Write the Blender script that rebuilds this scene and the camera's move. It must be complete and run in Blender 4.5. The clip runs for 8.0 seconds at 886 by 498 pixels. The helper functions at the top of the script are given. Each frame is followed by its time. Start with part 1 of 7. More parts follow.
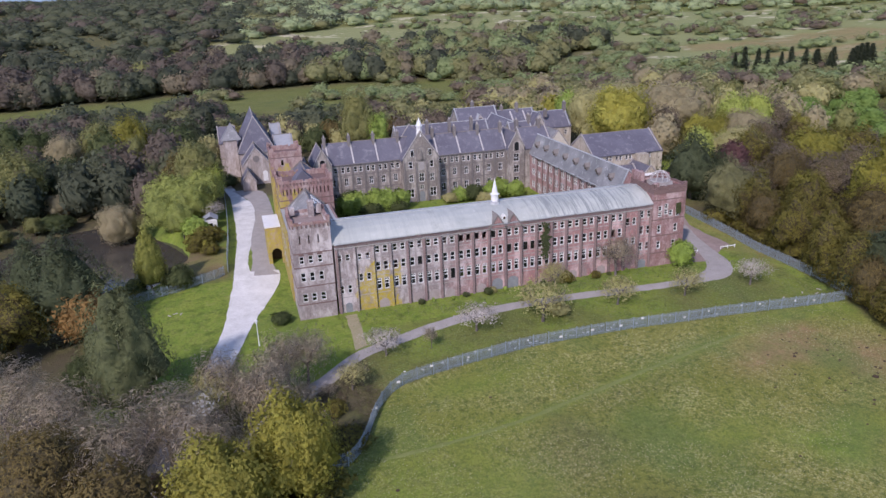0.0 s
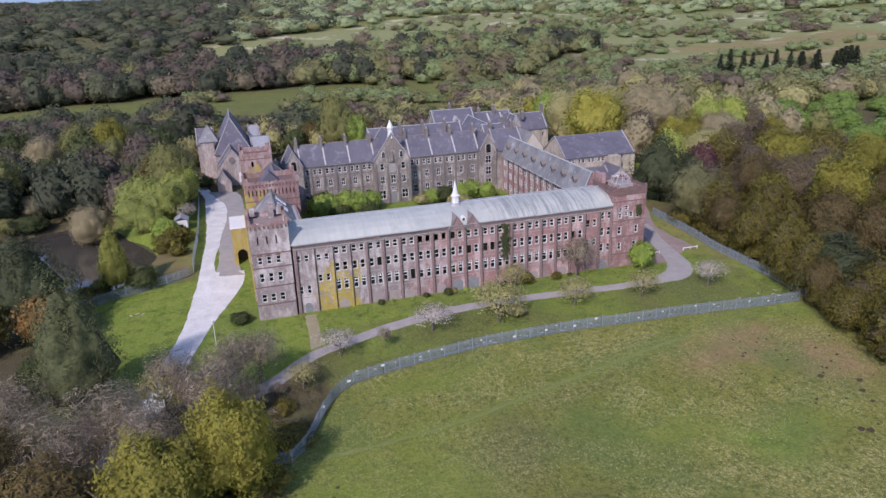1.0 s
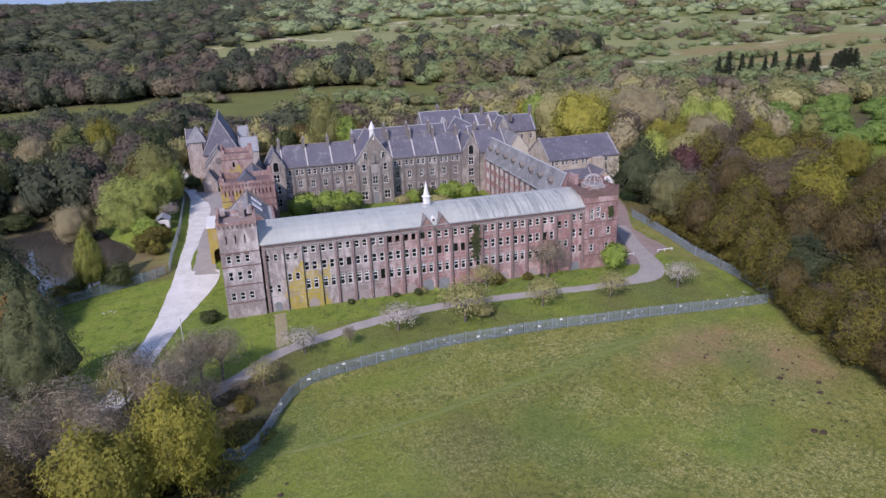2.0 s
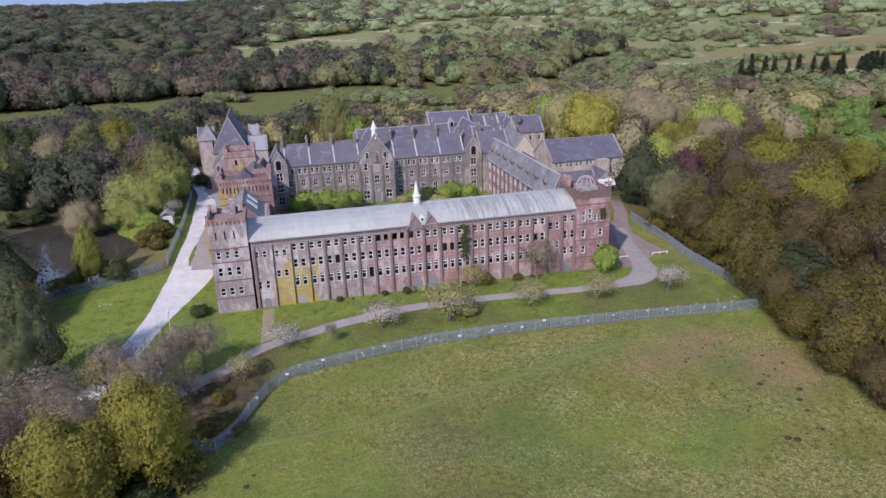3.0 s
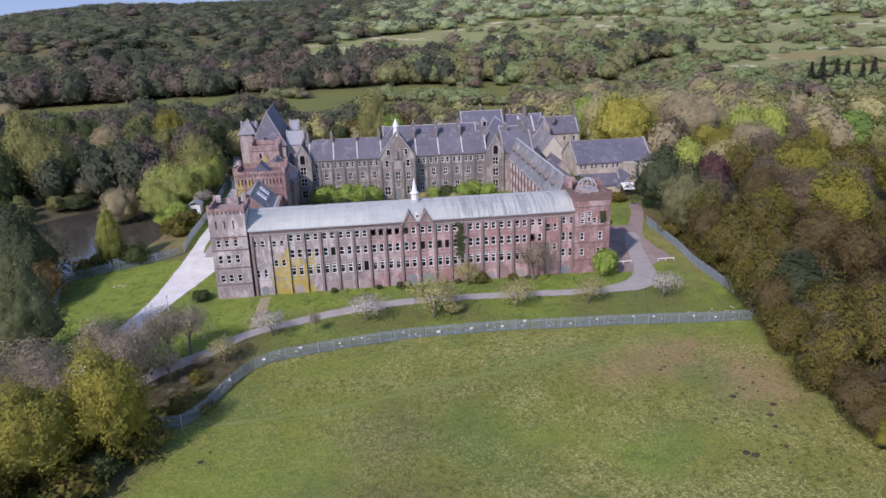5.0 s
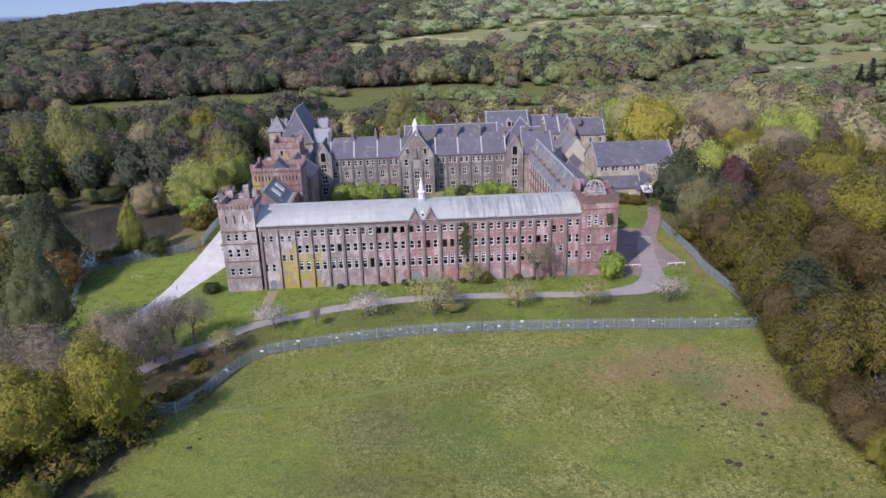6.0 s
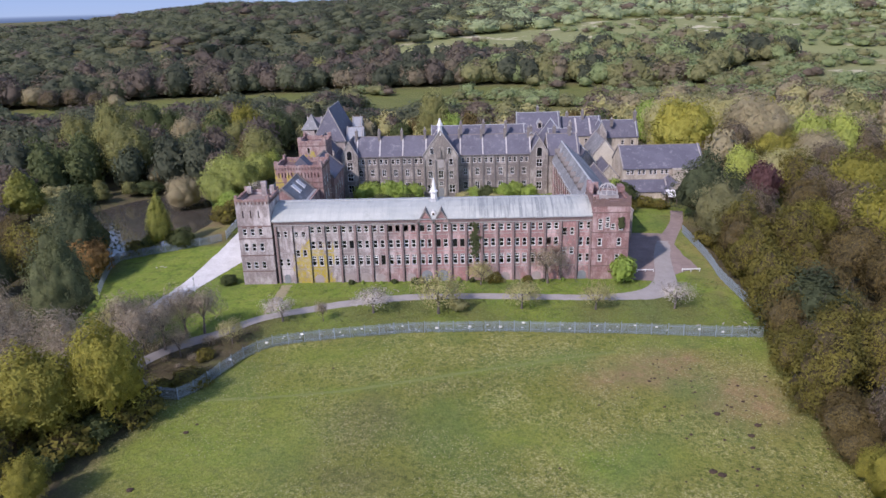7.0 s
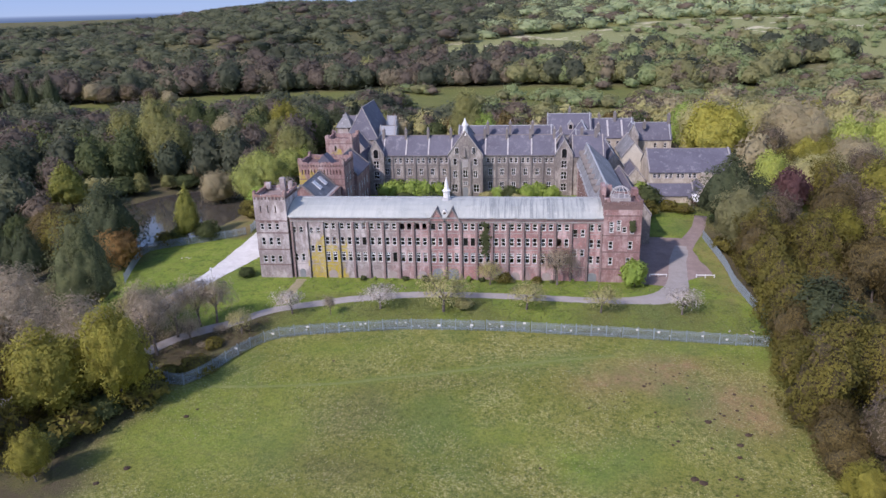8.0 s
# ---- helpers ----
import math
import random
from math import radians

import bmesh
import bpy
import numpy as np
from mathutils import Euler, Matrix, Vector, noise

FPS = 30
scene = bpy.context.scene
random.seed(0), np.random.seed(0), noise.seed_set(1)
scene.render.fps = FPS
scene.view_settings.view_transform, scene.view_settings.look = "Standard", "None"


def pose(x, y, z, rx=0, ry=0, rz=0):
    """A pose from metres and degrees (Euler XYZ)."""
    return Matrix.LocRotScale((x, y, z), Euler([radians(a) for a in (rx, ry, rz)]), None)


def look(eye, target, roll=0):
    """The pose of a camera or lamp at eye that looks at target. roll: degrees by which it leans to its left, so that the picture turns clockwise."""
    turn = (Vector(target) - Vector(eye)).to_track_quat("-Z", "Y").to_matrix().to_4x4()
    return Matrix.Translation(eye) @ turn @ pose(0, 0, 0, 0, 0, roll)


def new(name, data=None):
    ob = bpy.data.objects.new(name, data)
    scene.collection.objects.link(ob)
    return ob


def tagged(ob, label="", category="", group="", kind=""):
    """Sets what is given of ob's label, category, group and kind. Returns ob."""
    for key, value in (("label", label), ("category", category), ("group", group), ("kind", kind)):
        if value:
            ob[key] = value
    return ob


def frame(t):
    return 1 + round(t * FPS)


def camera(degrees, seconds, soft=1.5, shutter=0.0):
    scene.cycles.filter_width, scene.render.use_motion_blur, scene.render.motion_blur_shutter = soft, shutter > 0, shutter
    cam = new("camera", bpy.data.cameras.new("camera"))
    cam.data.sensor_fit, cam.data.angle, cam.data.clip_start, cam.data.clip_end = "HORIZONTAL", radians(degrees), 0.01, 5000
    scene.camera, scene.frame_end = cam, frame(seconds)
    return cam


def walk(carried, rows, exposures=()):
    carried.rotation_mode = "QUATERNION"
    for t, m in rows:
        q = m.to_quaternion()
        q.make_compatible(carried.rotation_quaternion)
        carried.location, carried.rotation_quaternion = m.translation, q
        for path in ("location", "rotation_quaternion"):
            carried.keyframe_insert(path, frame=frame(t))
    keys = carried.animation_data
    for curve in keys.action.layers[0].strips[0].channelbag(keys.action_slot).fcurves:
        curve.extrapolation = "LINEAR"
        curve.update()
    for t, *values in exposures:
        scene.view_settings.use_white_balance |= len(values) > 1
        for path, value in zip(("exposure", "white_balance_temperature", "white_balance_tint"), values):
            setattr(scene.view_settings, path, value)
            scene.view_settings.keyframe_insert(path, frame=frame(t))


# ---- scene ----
cam = camera(64.0, 8.0)
METRES, EYE, TILT, LEAN, TURN = 70.0, 58.0, 0.0, 0.0, -16.2
ROWS = [
    (0.0, 0.0, 0.0, 0.0, -0.72, -19.62, 2.01),
    (0.5, 0.057, -0.0123, 0.0018, -0.76, -19.56, 1.98),
    (1.0, 0.1152, -0.0225, 0.0019, -0.75, -19.5, 1.95),
    (1.5, 0.1731, -0.0306, 0.0006, -0.56, -19.42, 1.92),
    (3.0, 0.3526, -0.0465, -0.0055, 2.61, -19.18, 1.82),
    (3.5, 0.4136, -0.0491, -0.0071, 4.22, -19.14, 1.77),
    (4.0, 0.4747, -0.0503, -0.0088, 5.83, -19.1, 1.75),
    (5.5, 0.6643, -0.0444, -0.0108, 11.02, -19.01, 1.66),
    (6.0, 0.729, -0.0391, -0.0098, 13.15, -18.98, 1.63),
    (6.5, 0.7946, -0.0323, -0.008, 15.39, -18.95, 1.59),
    (7.0, 0.8607, -0.024, -0.0065, 17.65, -18.9, 1.54),
    (7.5, 0.9269, -0.014, -0.0045, 19.92, -18.87, 1.48),
    (8.0, 0.9931, -0.0017, -0.003, 22.2, -18.85, 1.42),
]
walk(cam, [(t, pose(0, 0, EYE, TILT, LEAN, TURN) @ pose(METRES * x, METRES * y, METRES * z, 90 + pitch, roll, yaw)) for t, x, y, z, yaw, pitch, roll in ROWS], [(0.0, 0.36, 6180, 25.5), (4.0, 0.40, 6200, 25.5), (8.0, 0.54, 6230, 25.0)])
# ---------------------------------------------------------------- daylight
SUN = Vector((-0.50, -0.60, 0.66)).normalized()
world = bpy.data.worlds.new("sky")
scene.world = world
world.use_nodes = True
wn = world.node_tree.nodes
sky = wn.new("ShaderNodeTexSky")
sky.sky_type = "NISHITA"
sky.sun_disc = False
sky.sun_elevation = math.asin(SUN.z)
sky.sun_rotation = math.atan2(SUN.x, SUN.y)
sky.air_density, sky.dust_density, sky.ozone_density = 0.9, 0.5, 2.0
wn["Background"].inputs["Strength"].default_value = 0.15
world.node_tree.links.new(sky.outputs["Color"], wn["Background"].inputs["Color"])
sun = new("sun", bpy.data.lights.new("sun", "SUN"))
sun.data.energy, sun.data.angle, sun.data.color = 2.65, radians(2.0), (1.0, 0.95, 0.88)
sun.matrix_world = look(SUN * 900, (0, 0, 0))


# pale spring sky low over the horizon, with a blue line of far country
# a glowing backdrop wall; the haze of distance is put into its colour ramp
haze = bpy.data.materials.new("far_sky")
haze.use_nodes = True
hn = haze.node_tree
hn.nodes.remove(hn.nodes["Principled BSDF"])
he, hg, hs, hr = (hn.nodes.new(k) for k in ("ShaderNodeEmission", "ShaderNodeNewGeometry", "ShaderNodeSeparateXYZ", "ShaderNodeValToRGB"))
hm = hn.nodes.new("ShaderNodeMapRange")
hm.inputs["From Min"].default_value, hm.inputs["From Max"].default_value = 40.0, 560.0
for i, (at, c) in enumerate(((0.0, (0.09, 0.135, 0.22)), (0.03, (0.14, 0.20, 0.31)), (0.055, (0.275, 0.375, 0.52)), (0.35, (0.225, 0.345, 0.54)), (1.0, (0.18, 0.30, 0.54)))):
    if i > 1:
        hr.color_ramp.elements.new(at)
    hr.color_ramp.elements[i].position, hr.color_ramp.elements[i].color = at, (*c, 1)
hn.links.new(hg.outputs["Position"], hs.inputs["Vector"])
hn.links.new(hs.outputs["Z"], hm.inputs["Value"])
hn.links.new(hm.outputs["Result"], hr.inputs["Fac"])
hn.links.new(hr.outputs["Color"], he.inputs["Color"])
hn.links.new(he.outputs["Emission"], hn.nodes["Material Output"].inputs["Surface"])
bm = bmesh.new()
last = None
for i in range(41):
    t = radians(-62 + 3.1 * i)
    now = [bm.verts.new((35 + 4550 * math.sin(t), 4550 * math.cos(t), z)) for z in (-60, 560)]
    if last:
        bm.faces.new((last[0], now[0], now[1], last[1]))
    last = now
sky_wall = bpy.data.meshes.new("backdrop")
bm.to_mesh(sky_wall)
bm.free()
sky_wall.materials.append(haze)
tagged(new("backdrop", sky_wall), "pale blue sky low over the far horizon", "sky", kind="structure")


# ---------------------------------------------------------------- materials
def material(name, rough=0.85, metal=0.0, spec=0.3):
    m = bpy.data.materials.new(name)
    m.use_nodes = True
    p = m.node_tree.nodes["Principled BSDF"]
    p.inputs["Roughness"].default_value = rough
    p.inputs["Metallic"].default_value = metal
    p.inputs["Specular IOR Level"].default_value = spec
    return m


class Net:
    """Short hand for the nodes of one material."""

    def __init__(self, m):
        self.t = m.node_tree
        self.p = self.t.nodes["Principled BSDF"]
        self.pos = self.t.nodes.new("ShaderNodeNewGeometry").outputs["Position"]

    def wire(self, a, b):
        self.t.links.new(a, b)

    def coords(self, scale):
        n = self.t.nodes.new("ShaderNodeMapping")
        n.inputs["Scale"].default_value = scale
        self.wire(self.pos, n.inputs["Vector"])
        return n.outputs["Vector"]

    def noise(self, scale, detail=4.0, rough=0.6, stretch=(1, 1, 1), distort=0.0):
        n = self.t.nodes.new("ShaderNodeTexNoise")
        n.inputs["Scale"].default_value = scale
        n.inputs["Detail"].default_value = detail
        n.inputs["Roughness"].default_value = rough
        n.inputs["Distortion"].default_value = distort
        self.wire(self.coords(stretch), n.inputs["Vector"])
        return n.outputs["Fac"]

    def cells(self, scale, stretch=(1, 1, 1)):
        n = self.t.nodes.new("ShaderNodeTexVoronoi")
        n.inputs["Scale"].default_value = scale
        self.wire(self.coords(stretch), n.inputs["Vector"])
        return n

    def span(self, v, a, b, lo=0.0, hi=1.0):
        n = self.t.nodes.new("ShaderNodeMapRange")
        n.inputs["From Min"].default_value, n.inputs["From Max"].default_value = a, b
        n.inputs["To Min"].default_value, n.inputs["To Max"].default_value = lo, hi
        self.wire(v, n.inputs["Value"])
        return n.outputs["Result"]

    def calc(self, op, a, b):
        n = self.t.nodes.new("ShaderNodeMath")
        n.operation = op
        for s, v in zip(n.inputs, (a, b)):
            if isinstance(v, (int, float)):
                s.default_value = v
            else:
                self.wire(v, s)
        return n.outputs["Value"]

    def mix(self, f, a, b, kind="MIX"):
        n = self.t.nodes.new("ShaderNodeMix")
        n.data_type, n.blend_type = "RGBA", kind
        for s, v in ((n.inputs["Factor"], f), (n.inputs["A"], a), (n.inputs["B"], b)):
            if isinstance(v, (int, float)):
                s.default_value = v
            elif isinstance(v, tuple):
                s.default_value = (*v[:3], 1)
            else:
                self.wire(v, s)
        return next(o for o in n.outputs if o.type == "RGBA")

    def axis(self, i):
        n = self.t.nodes.new("ShaderNodeSeparateXYZ")
        self.wire(self.pos, n.inputs["Vector"])
        return n.outputs[i]

    def done(self, colour, bump=None, strength=0.3, depth=0.05):
        if isinstance(colour, tuple):
            self.p.inputs["Base Color"].default_value = (*colour, 1)
        else:
            self.wire(colour, self.p.inputs["Base Color"])
        if bump is not None:
            n = self.t.nodes.new("ShaderNodeBump")
            n.inputs["Strength"].default_value = strength
            n.inputs["Distance"].default_value = depth
            self.wire(bump, n.inputs["Height"])
            self.wire(n.outputs["Normal"], self.p.inputs["Normal"])


def plain(name, a, b, scale=1.0, rough=0.8, metal=0.0, spec=0.3, stretch=(1, 1, 1), bump=0.3, c=None):
    """Two tones in broad patches and a third in fine grain."""
    m = material(name, rough, metal, spec)
    k = Net(m)
    broad = k.span(k.noise(scale, 5, 0.65, stretch), 0.3, 0.7)
    fine = k.noise(scale * 9, 4, 0.7, stretch)
    col = k.mix(broad, a, b)
    col = k.mix(k.span(fine, 0.45, 0.75, 0, 0.5), col, c or tuple(v * 0.55 for v in a))
    k.done(col, fine, bump, 0.04)
    return m


def brickwork(name, a, b, wash, streak, algae=None, turning=None):
    """Weathered walling: courses, patchy bricks, pale washed areas, dark run marks."""
    m = material(name, 0.9)
    k = Net(m)
    cell = k.cells(1.0, (2.2, 2.2, 6.5))
    patch = k.noise(0.22, 5, 0.65)
    dim = tuple(v * 0.6 for v in a)
    if turning:
        a2, b2, wash2, x0, x1 = turning
        over = k.span(k.calc("ADD", k.axis(0), k.span(k.noise(0.35, 5, 0.7), 0.3, 0.7, -5, 5)), x0, x1)
        a, b, wash = k.mix(over, a, a2), k.mix(over, b, b2), k.mix(over, wash, wash2)
    col = k.mix(k.span(patch, 0.35, 0.65), a, b)
    tone = k.t.nodes.new("ShaderNodeSeparateColor")
    k.wire(cell.outputs["Color"], tone.inputs["Color"])
    col = k.mix(k.span(tone.outputs[0], 0, 1, 0.0, 0.55), col, dim)
    col = k.mix(k.span(k.noise(0.45, 6, 0.7, (1, 1, 0.45)), 0.47, 0.62, 0, 0.95), col, wash)
    col = k.mix(k.span(k.noise(1.7, 6, 0.8), 0.52, 0.66, 0, 0.6), col, wash)
    col = k.mix(k.span(k.noise(0.9, 5, 0.7, (1, 1, 0.12)), 0.54, 0.7, 0, 0.55), col, streak)
    col = k.mix(k.span(k.noise(0.3, 6, 0.75, (1, 1, 0.6)), 0.52, 0.66, 0, 0.7), col, dim)
    if algae:
        colour, x0, x1, top = algae
        edge = k.noise(0.5, 5, 0.7, (1, 1, 0.4))
        x = k.calc("ADD", k.axis(0), k.span(edge, 0.3, 0.7, -2.6, 2.6))
        z = k.calc("ADD", k.axis(2), k.span(edge, 0.3, 0.7, -4.0, 4.0))
        inside = k.calc("MULTIPLY", k.span(x, x0, x0 + 0.9), k.span(x, x1, x1 - 0.9))
        inside = k.calc("MULTIPLY", inside, k.span(z, top, top - 1.4))
        inside = k.calc("MULTIPLY", inside, k.span(k.noise(1.3, 6, 0.75), 0.33, 0.58, 0.12, 0.93))
        col = k.mix(inside, col, colour)
    k.done(col, k.noise(4.0, 5, 0.7), 0.35, 0.05)
    return m


RED = brickwork("red_brick", (0.40, 0.225, 0.205), (0.29, 0.17, 0.16), (0.60, 0.475, 0.455), (0.13, 0.09, 0.085))
PURPLE = brickwork("weathered_brick", (0.35, 0.29, 0.275), (0.27, 0.222, 0.21), (0.56, 0.50, 0.48), (0.15, 0.12, 0.115), ((0.44, 0.33, 0.02), 19.6, 28.6, 9.2), ((0.42, 0.20, 0.18), (0.30, 0.145, 0.132), (0.60, 0.43, 0.405), 34.0, 48.0))
GATEBRICK = brickwork("gate_brick", (0.315, 0.185, 0.165), (0.245, 0.15, 0.135), (0.40, 0.30, 0.27), (0.10, 0.075, 0.068), ((0.42, 0.34, 0.05), 2.0, 12.8, 17.5))
CHAPELSTONE = brickwork("chapel_stone", (0.42, 0.35, 0.31), (0.33, 0.275, 0.245), (0.55, 0.48, 0.44), (0.14, 0.12, 0.11))
PLASTER = plain("stained_render", (0.40, 0.345, 0.32), (0.31, 0.255, 0.235), 0.7, c=(0.22, 0.16, 0.145))
RUBBLE = brickwork("grey_rubble_stone", (0.285, 0.245, 0.215), (0.19, 0.165, 0.15), (0.46, 0.41, 0.36), (0.075, 0.066, 0.06))
BUFF = brickwork("buff_stone", (0.50, 0.43, 0.335), (0.40, 0.34, 0.27), (0.58, 0.52, 0.42), (0.18, 0.155, 0.13))
PIER = plain("weathered_pier_brick", (0.215, 0.15, 0.14), (0.285, 0.205, 0.19), 0.7, c=(0.12, 0.085, 0.08))
DARKBRICK = plain("pilaster_brick", (0.16, 0.105, 0.095), (0.22, 0.14, 0.125), 0.8)
CREAM = plain("cream_limewash", (0.66, 0.60, 0.48), (0.55, 0.49, 0.39), 0.6, c=(0.36, 0.31, 0.24))
STONE = plain("pale_dressed_stone", (0.50, 0.45, 0.41), (0.40, 0.35, 0.32), 1.2)
DARKSTONE = plain("dark_dressed_stone", (0.24, 0.21, 0.19), (0.17, 0.15, 0.14), 0.9)
PAINT = plain("white_sash_paint", (0.84, 0.83, 0.81), (0.72, 0.70, 0.68), 2.0, 0.55)
BOARD = plain("grey_boarding", (0.26, 0.27, 0.27), (0.20, 0.21, 0.22), 1.0)
WHITE = plain("chalky_white_paint", (0.80, 0.79, 0.77), (0.68, 0.66, 0.64), 0.9, 0.6)
IRON = plain("rust_streaked_pale_iron", (0.58, 0.56, 0.54), (0.42, 0.37, 0.34), 2.0, 0.6, 0.1)
PIPE = plain("dark_iron_pipe", (0.05, 0.045, 0.045), (0.09, 0.075, 0.07), 2.0, 0.6)
COPING = plain("weathered_coping", (0.42, 0.385, 0.36), (0.31, 0.28, 0.26), 1.0)
GALV = plain("galvanised_steel", (0.35, 0.41, 0.455), (0.27, 0.32, 0.365), 1.6, 0.5, 0.3)
SOIL = plain("dark_soil", (0.055, 0.038, 0.026), (0.085, 0.055, 0.036), 2.0, 0.95)
BARK = plain("bark", (0.12, 0.095, 0.08), (0.20, 0.17, 0.15), 3.0, 0.95, stretch=(1, 1, 0.3))


def slated(name, a, b, pale):
    """Slate in courses with single pale or dark slates and streaks down the slope."""
    m = material(name, 0.7, 0.0, 0.3)
    k = Net(m)
    cell = k.cells(1.0, (2.6, 2.6, 4.2))
    tone = k.t.nodes.new("ShaderNodeSeparateColor")
    k.wire(cell.outputs["Color"], tone.inputs["Color"])
    col = k.mix(k.span(k.noise(0.16, 5, 0.6), 0.35, 0.65), a, b)
    col = k.mix(k.span(tone.outputs[0], 0, 1, 0, 0.4), col, tuple(v * 0.68 for v in a))
    col = k.mix(k.span(k.noise(0.5, 6, 0.75), 0.54, 0.72, 0, 0.75), col, pale)
    k.done(col, cell.outputs["Distance"], 0.25, 0.03)
    return m


SLATE = slated("blue_slate", (0.15, 0.142, 0.172), (0.112, 0.106, 0.132), (0.31, 0.30, 0.315))
GREYSLATE = slated("grey_slate", (0.27, 0.265, 0.265), (0.145, 0.145, 0.15), (0.50, 0.49, 0.475))


def leaded(name):
    """Old lead and felt: pale grey with run marks down the slope."""
    m = material(name, 0.5, 0.1, 0.4)
    k = Net(m)
    col = k.mix(k.span(k.noise(0.13, 5, 0.6), 0.35, 0.65), (0.50, 0.505, 0.455), (0.39, 0.405, 0.375))
    run = k.noise(1.5, 5, 0.7, (1, 0.06, 0.06))
    right = k.span(k.axis(0), 50, 62, 0.25, 1.0)
    col = k.mix(k.calc("MULTIPLY", k.span(run, 0.46, 0.62, 0, 0.8), right), col, (0.215, 0.23, 0.225))
    col = k.mix(k.span(k.noise(0.9, 6, 0.75), 0.58, 0.72, 0, 0.7), col, (0.64, 0.635, 0.60))
    col = k.mix(k.span(k.noise(0.35, 6, 0.8), 0.56, 0.7, 0, 0.6), col, (0.27, 0.275, 0.24))
    k.done(col, run, 0.2, 0.04)
    return m


LEAD = leaded("old_lead_roofing")
PALEROOF = plain("pale_sheet_roofing", (0.36, 0.37, 0.39), (0.28, 0.29, 0.315), 0.8, 0.6, stretch=(1, 3, 1))
FLASH = plain("lead_flashing", (0.45, 0.45, 0.45), (0.33, 0.33, 0.33), 1.0, 0.5, 0.1)

GLASS = material("window_glass", 0.06, 0.0, 0.5)
gk = Net(GLASS)
gk.p.inputs["Transmission Weight"].default_value = 0.35
gk.done((0.018, 0.02, 0.022), gk.noise(1.5, 2), 0.05, 0.02)

WATER = material("pond_water", 0.06, 0.0, 0.5)
qk = Net(WATER)
qk.done(qk.mix(qk.span(qk.noise(0.05, 3), 0.4, 0.6), (0.055, 0.05, 0.042), (0.072, 0.063, 0.052)), qk.noise(1.1, 3, 0.5), 0.06, 0.03)

PATHGRASS = plain("trodden_grass", (0.205, 0.22, 0.07), (0.155, 0.185, 0.048), 0.6, 0.95, c=(0.105, 0.13, 0.032))
TRACK = plain("pale_concrete_track", (0.74, 0.72, 0.69), (0.55, 0.53, 0.50), 0.35, 0.9, c=(0.40, 0.37, 0.32))
TARMAC = plain("old_grey_tarmac", (0.388, 0.353, 0.33), (0.302, 0.274, 0.253), 0.5, 0.9, c=(0.239, 0.218, 0.176))
YARD = plain("worn_yard_surface", (0.348, 0.263, 0.242), (0.222, 0.168, 0.152), 0.3, 0.95, c=(0.204, 0.168, 0.0945))


def ground_material():
    m = material("grassland", 0.95, 0.0, 0.15)
    k = Net(m)
    at = k.t.nodes.new("ShaderNodeAttribute")
    at.attribute_name = "cover"
    sp = k.t.nodes.new("ShaderNodeSeparateColor")
    k.wire(at.outputs["Color"], sp.inputs["Color"])
    wood, lawn, dry = sp.outputs
    big, mid, fine = k.noise(0.045, 5, 0.6), k.noise(0.3, 6, 0.7, distort=0.6), k.noise(2.4, 6, 0.75)
    grass = k.mix(k.span(big, 0.35, 0.65), (0.17, 0.19, 0.033), (0.22, 0.215, 0.048))
    grass = k.mix(k.calc("MULTIPLY", k.span(k.noise(2.3, 8, 0.85), 0.49, 0.565, 0, 1.0), k.span(k.noise(0.1, 5, 0.65), 0.42, 0.6, 0.1, 1.0)), grass, (0.48, 0.43, 0.185))
    grass = k.mix(k.span(k.noise(1.1, 7, 0.8), 0.49, 0.6, 0, 0.9), grass, (0.08, 0.10, 0.02))
    rich = k.mix(k.span(mid, 0.38, 0.66), (0.165, 0.24, 0.034), (0.24, 0.285, 0.05))
    rich = k.mix(k.span(k.noise(0.55, 7, 0.75), 0.52, 0.68, 0, 0.55), rich, (0.32, 0.30, 0.12))
    rich = k.mix(k.span(k.noise(0.4, 6, 0.7), 0.5, 0.66, 0, 0.75), rich, (0.075, 0.105, 0.02))
    col = k.mix(lawn, grass, rich)
    col = k.mix(k.calc("MULTIPLY", dry, k.span(mid, 0.3, 0.6, 0.3, 1.0)), col, (0.34, 0.205, 0.115))
    col = k.mix(k.span(k.noise(0.06, 4, 0.6), 0.5, 0.68, 0, 0.55), col, (0.11, 0.165, 0.045))
    hill = at.outputs["Alpha"]
    col = k.mix(k.calc("MULTIPLY", hill, 0.8), col, (0.285, 0.29, 0.13))
    straw = k.span(k.noise(0.032, 5, 0.65, (0.8, 1.0, 1)), 0.57, 0.6)
    col = k.mix(k.calc("MULTIPLY", hill, straw), col, (0.56, 0.50, 0.33))
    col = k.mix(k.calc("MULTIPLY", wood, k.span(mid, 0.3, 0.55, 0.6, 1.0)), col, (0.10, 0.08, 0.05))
    col = k.mix(k.span(fine, 0.45, 0.75, 0, 0.75), col, (0.065, 0.075, 0.022))
    k.done(col, k.noise(1.1, 6, 0.75), 0.8, 0.3)
    return m


GROUND = ground_material()


TOWERRED = brickwork("tower_brick", (0.315, 0.175, 0.16), (0.225, 0.13, 0.12), (0.47, 0.345, 0.325), (0.11, 0.075, 0.07))


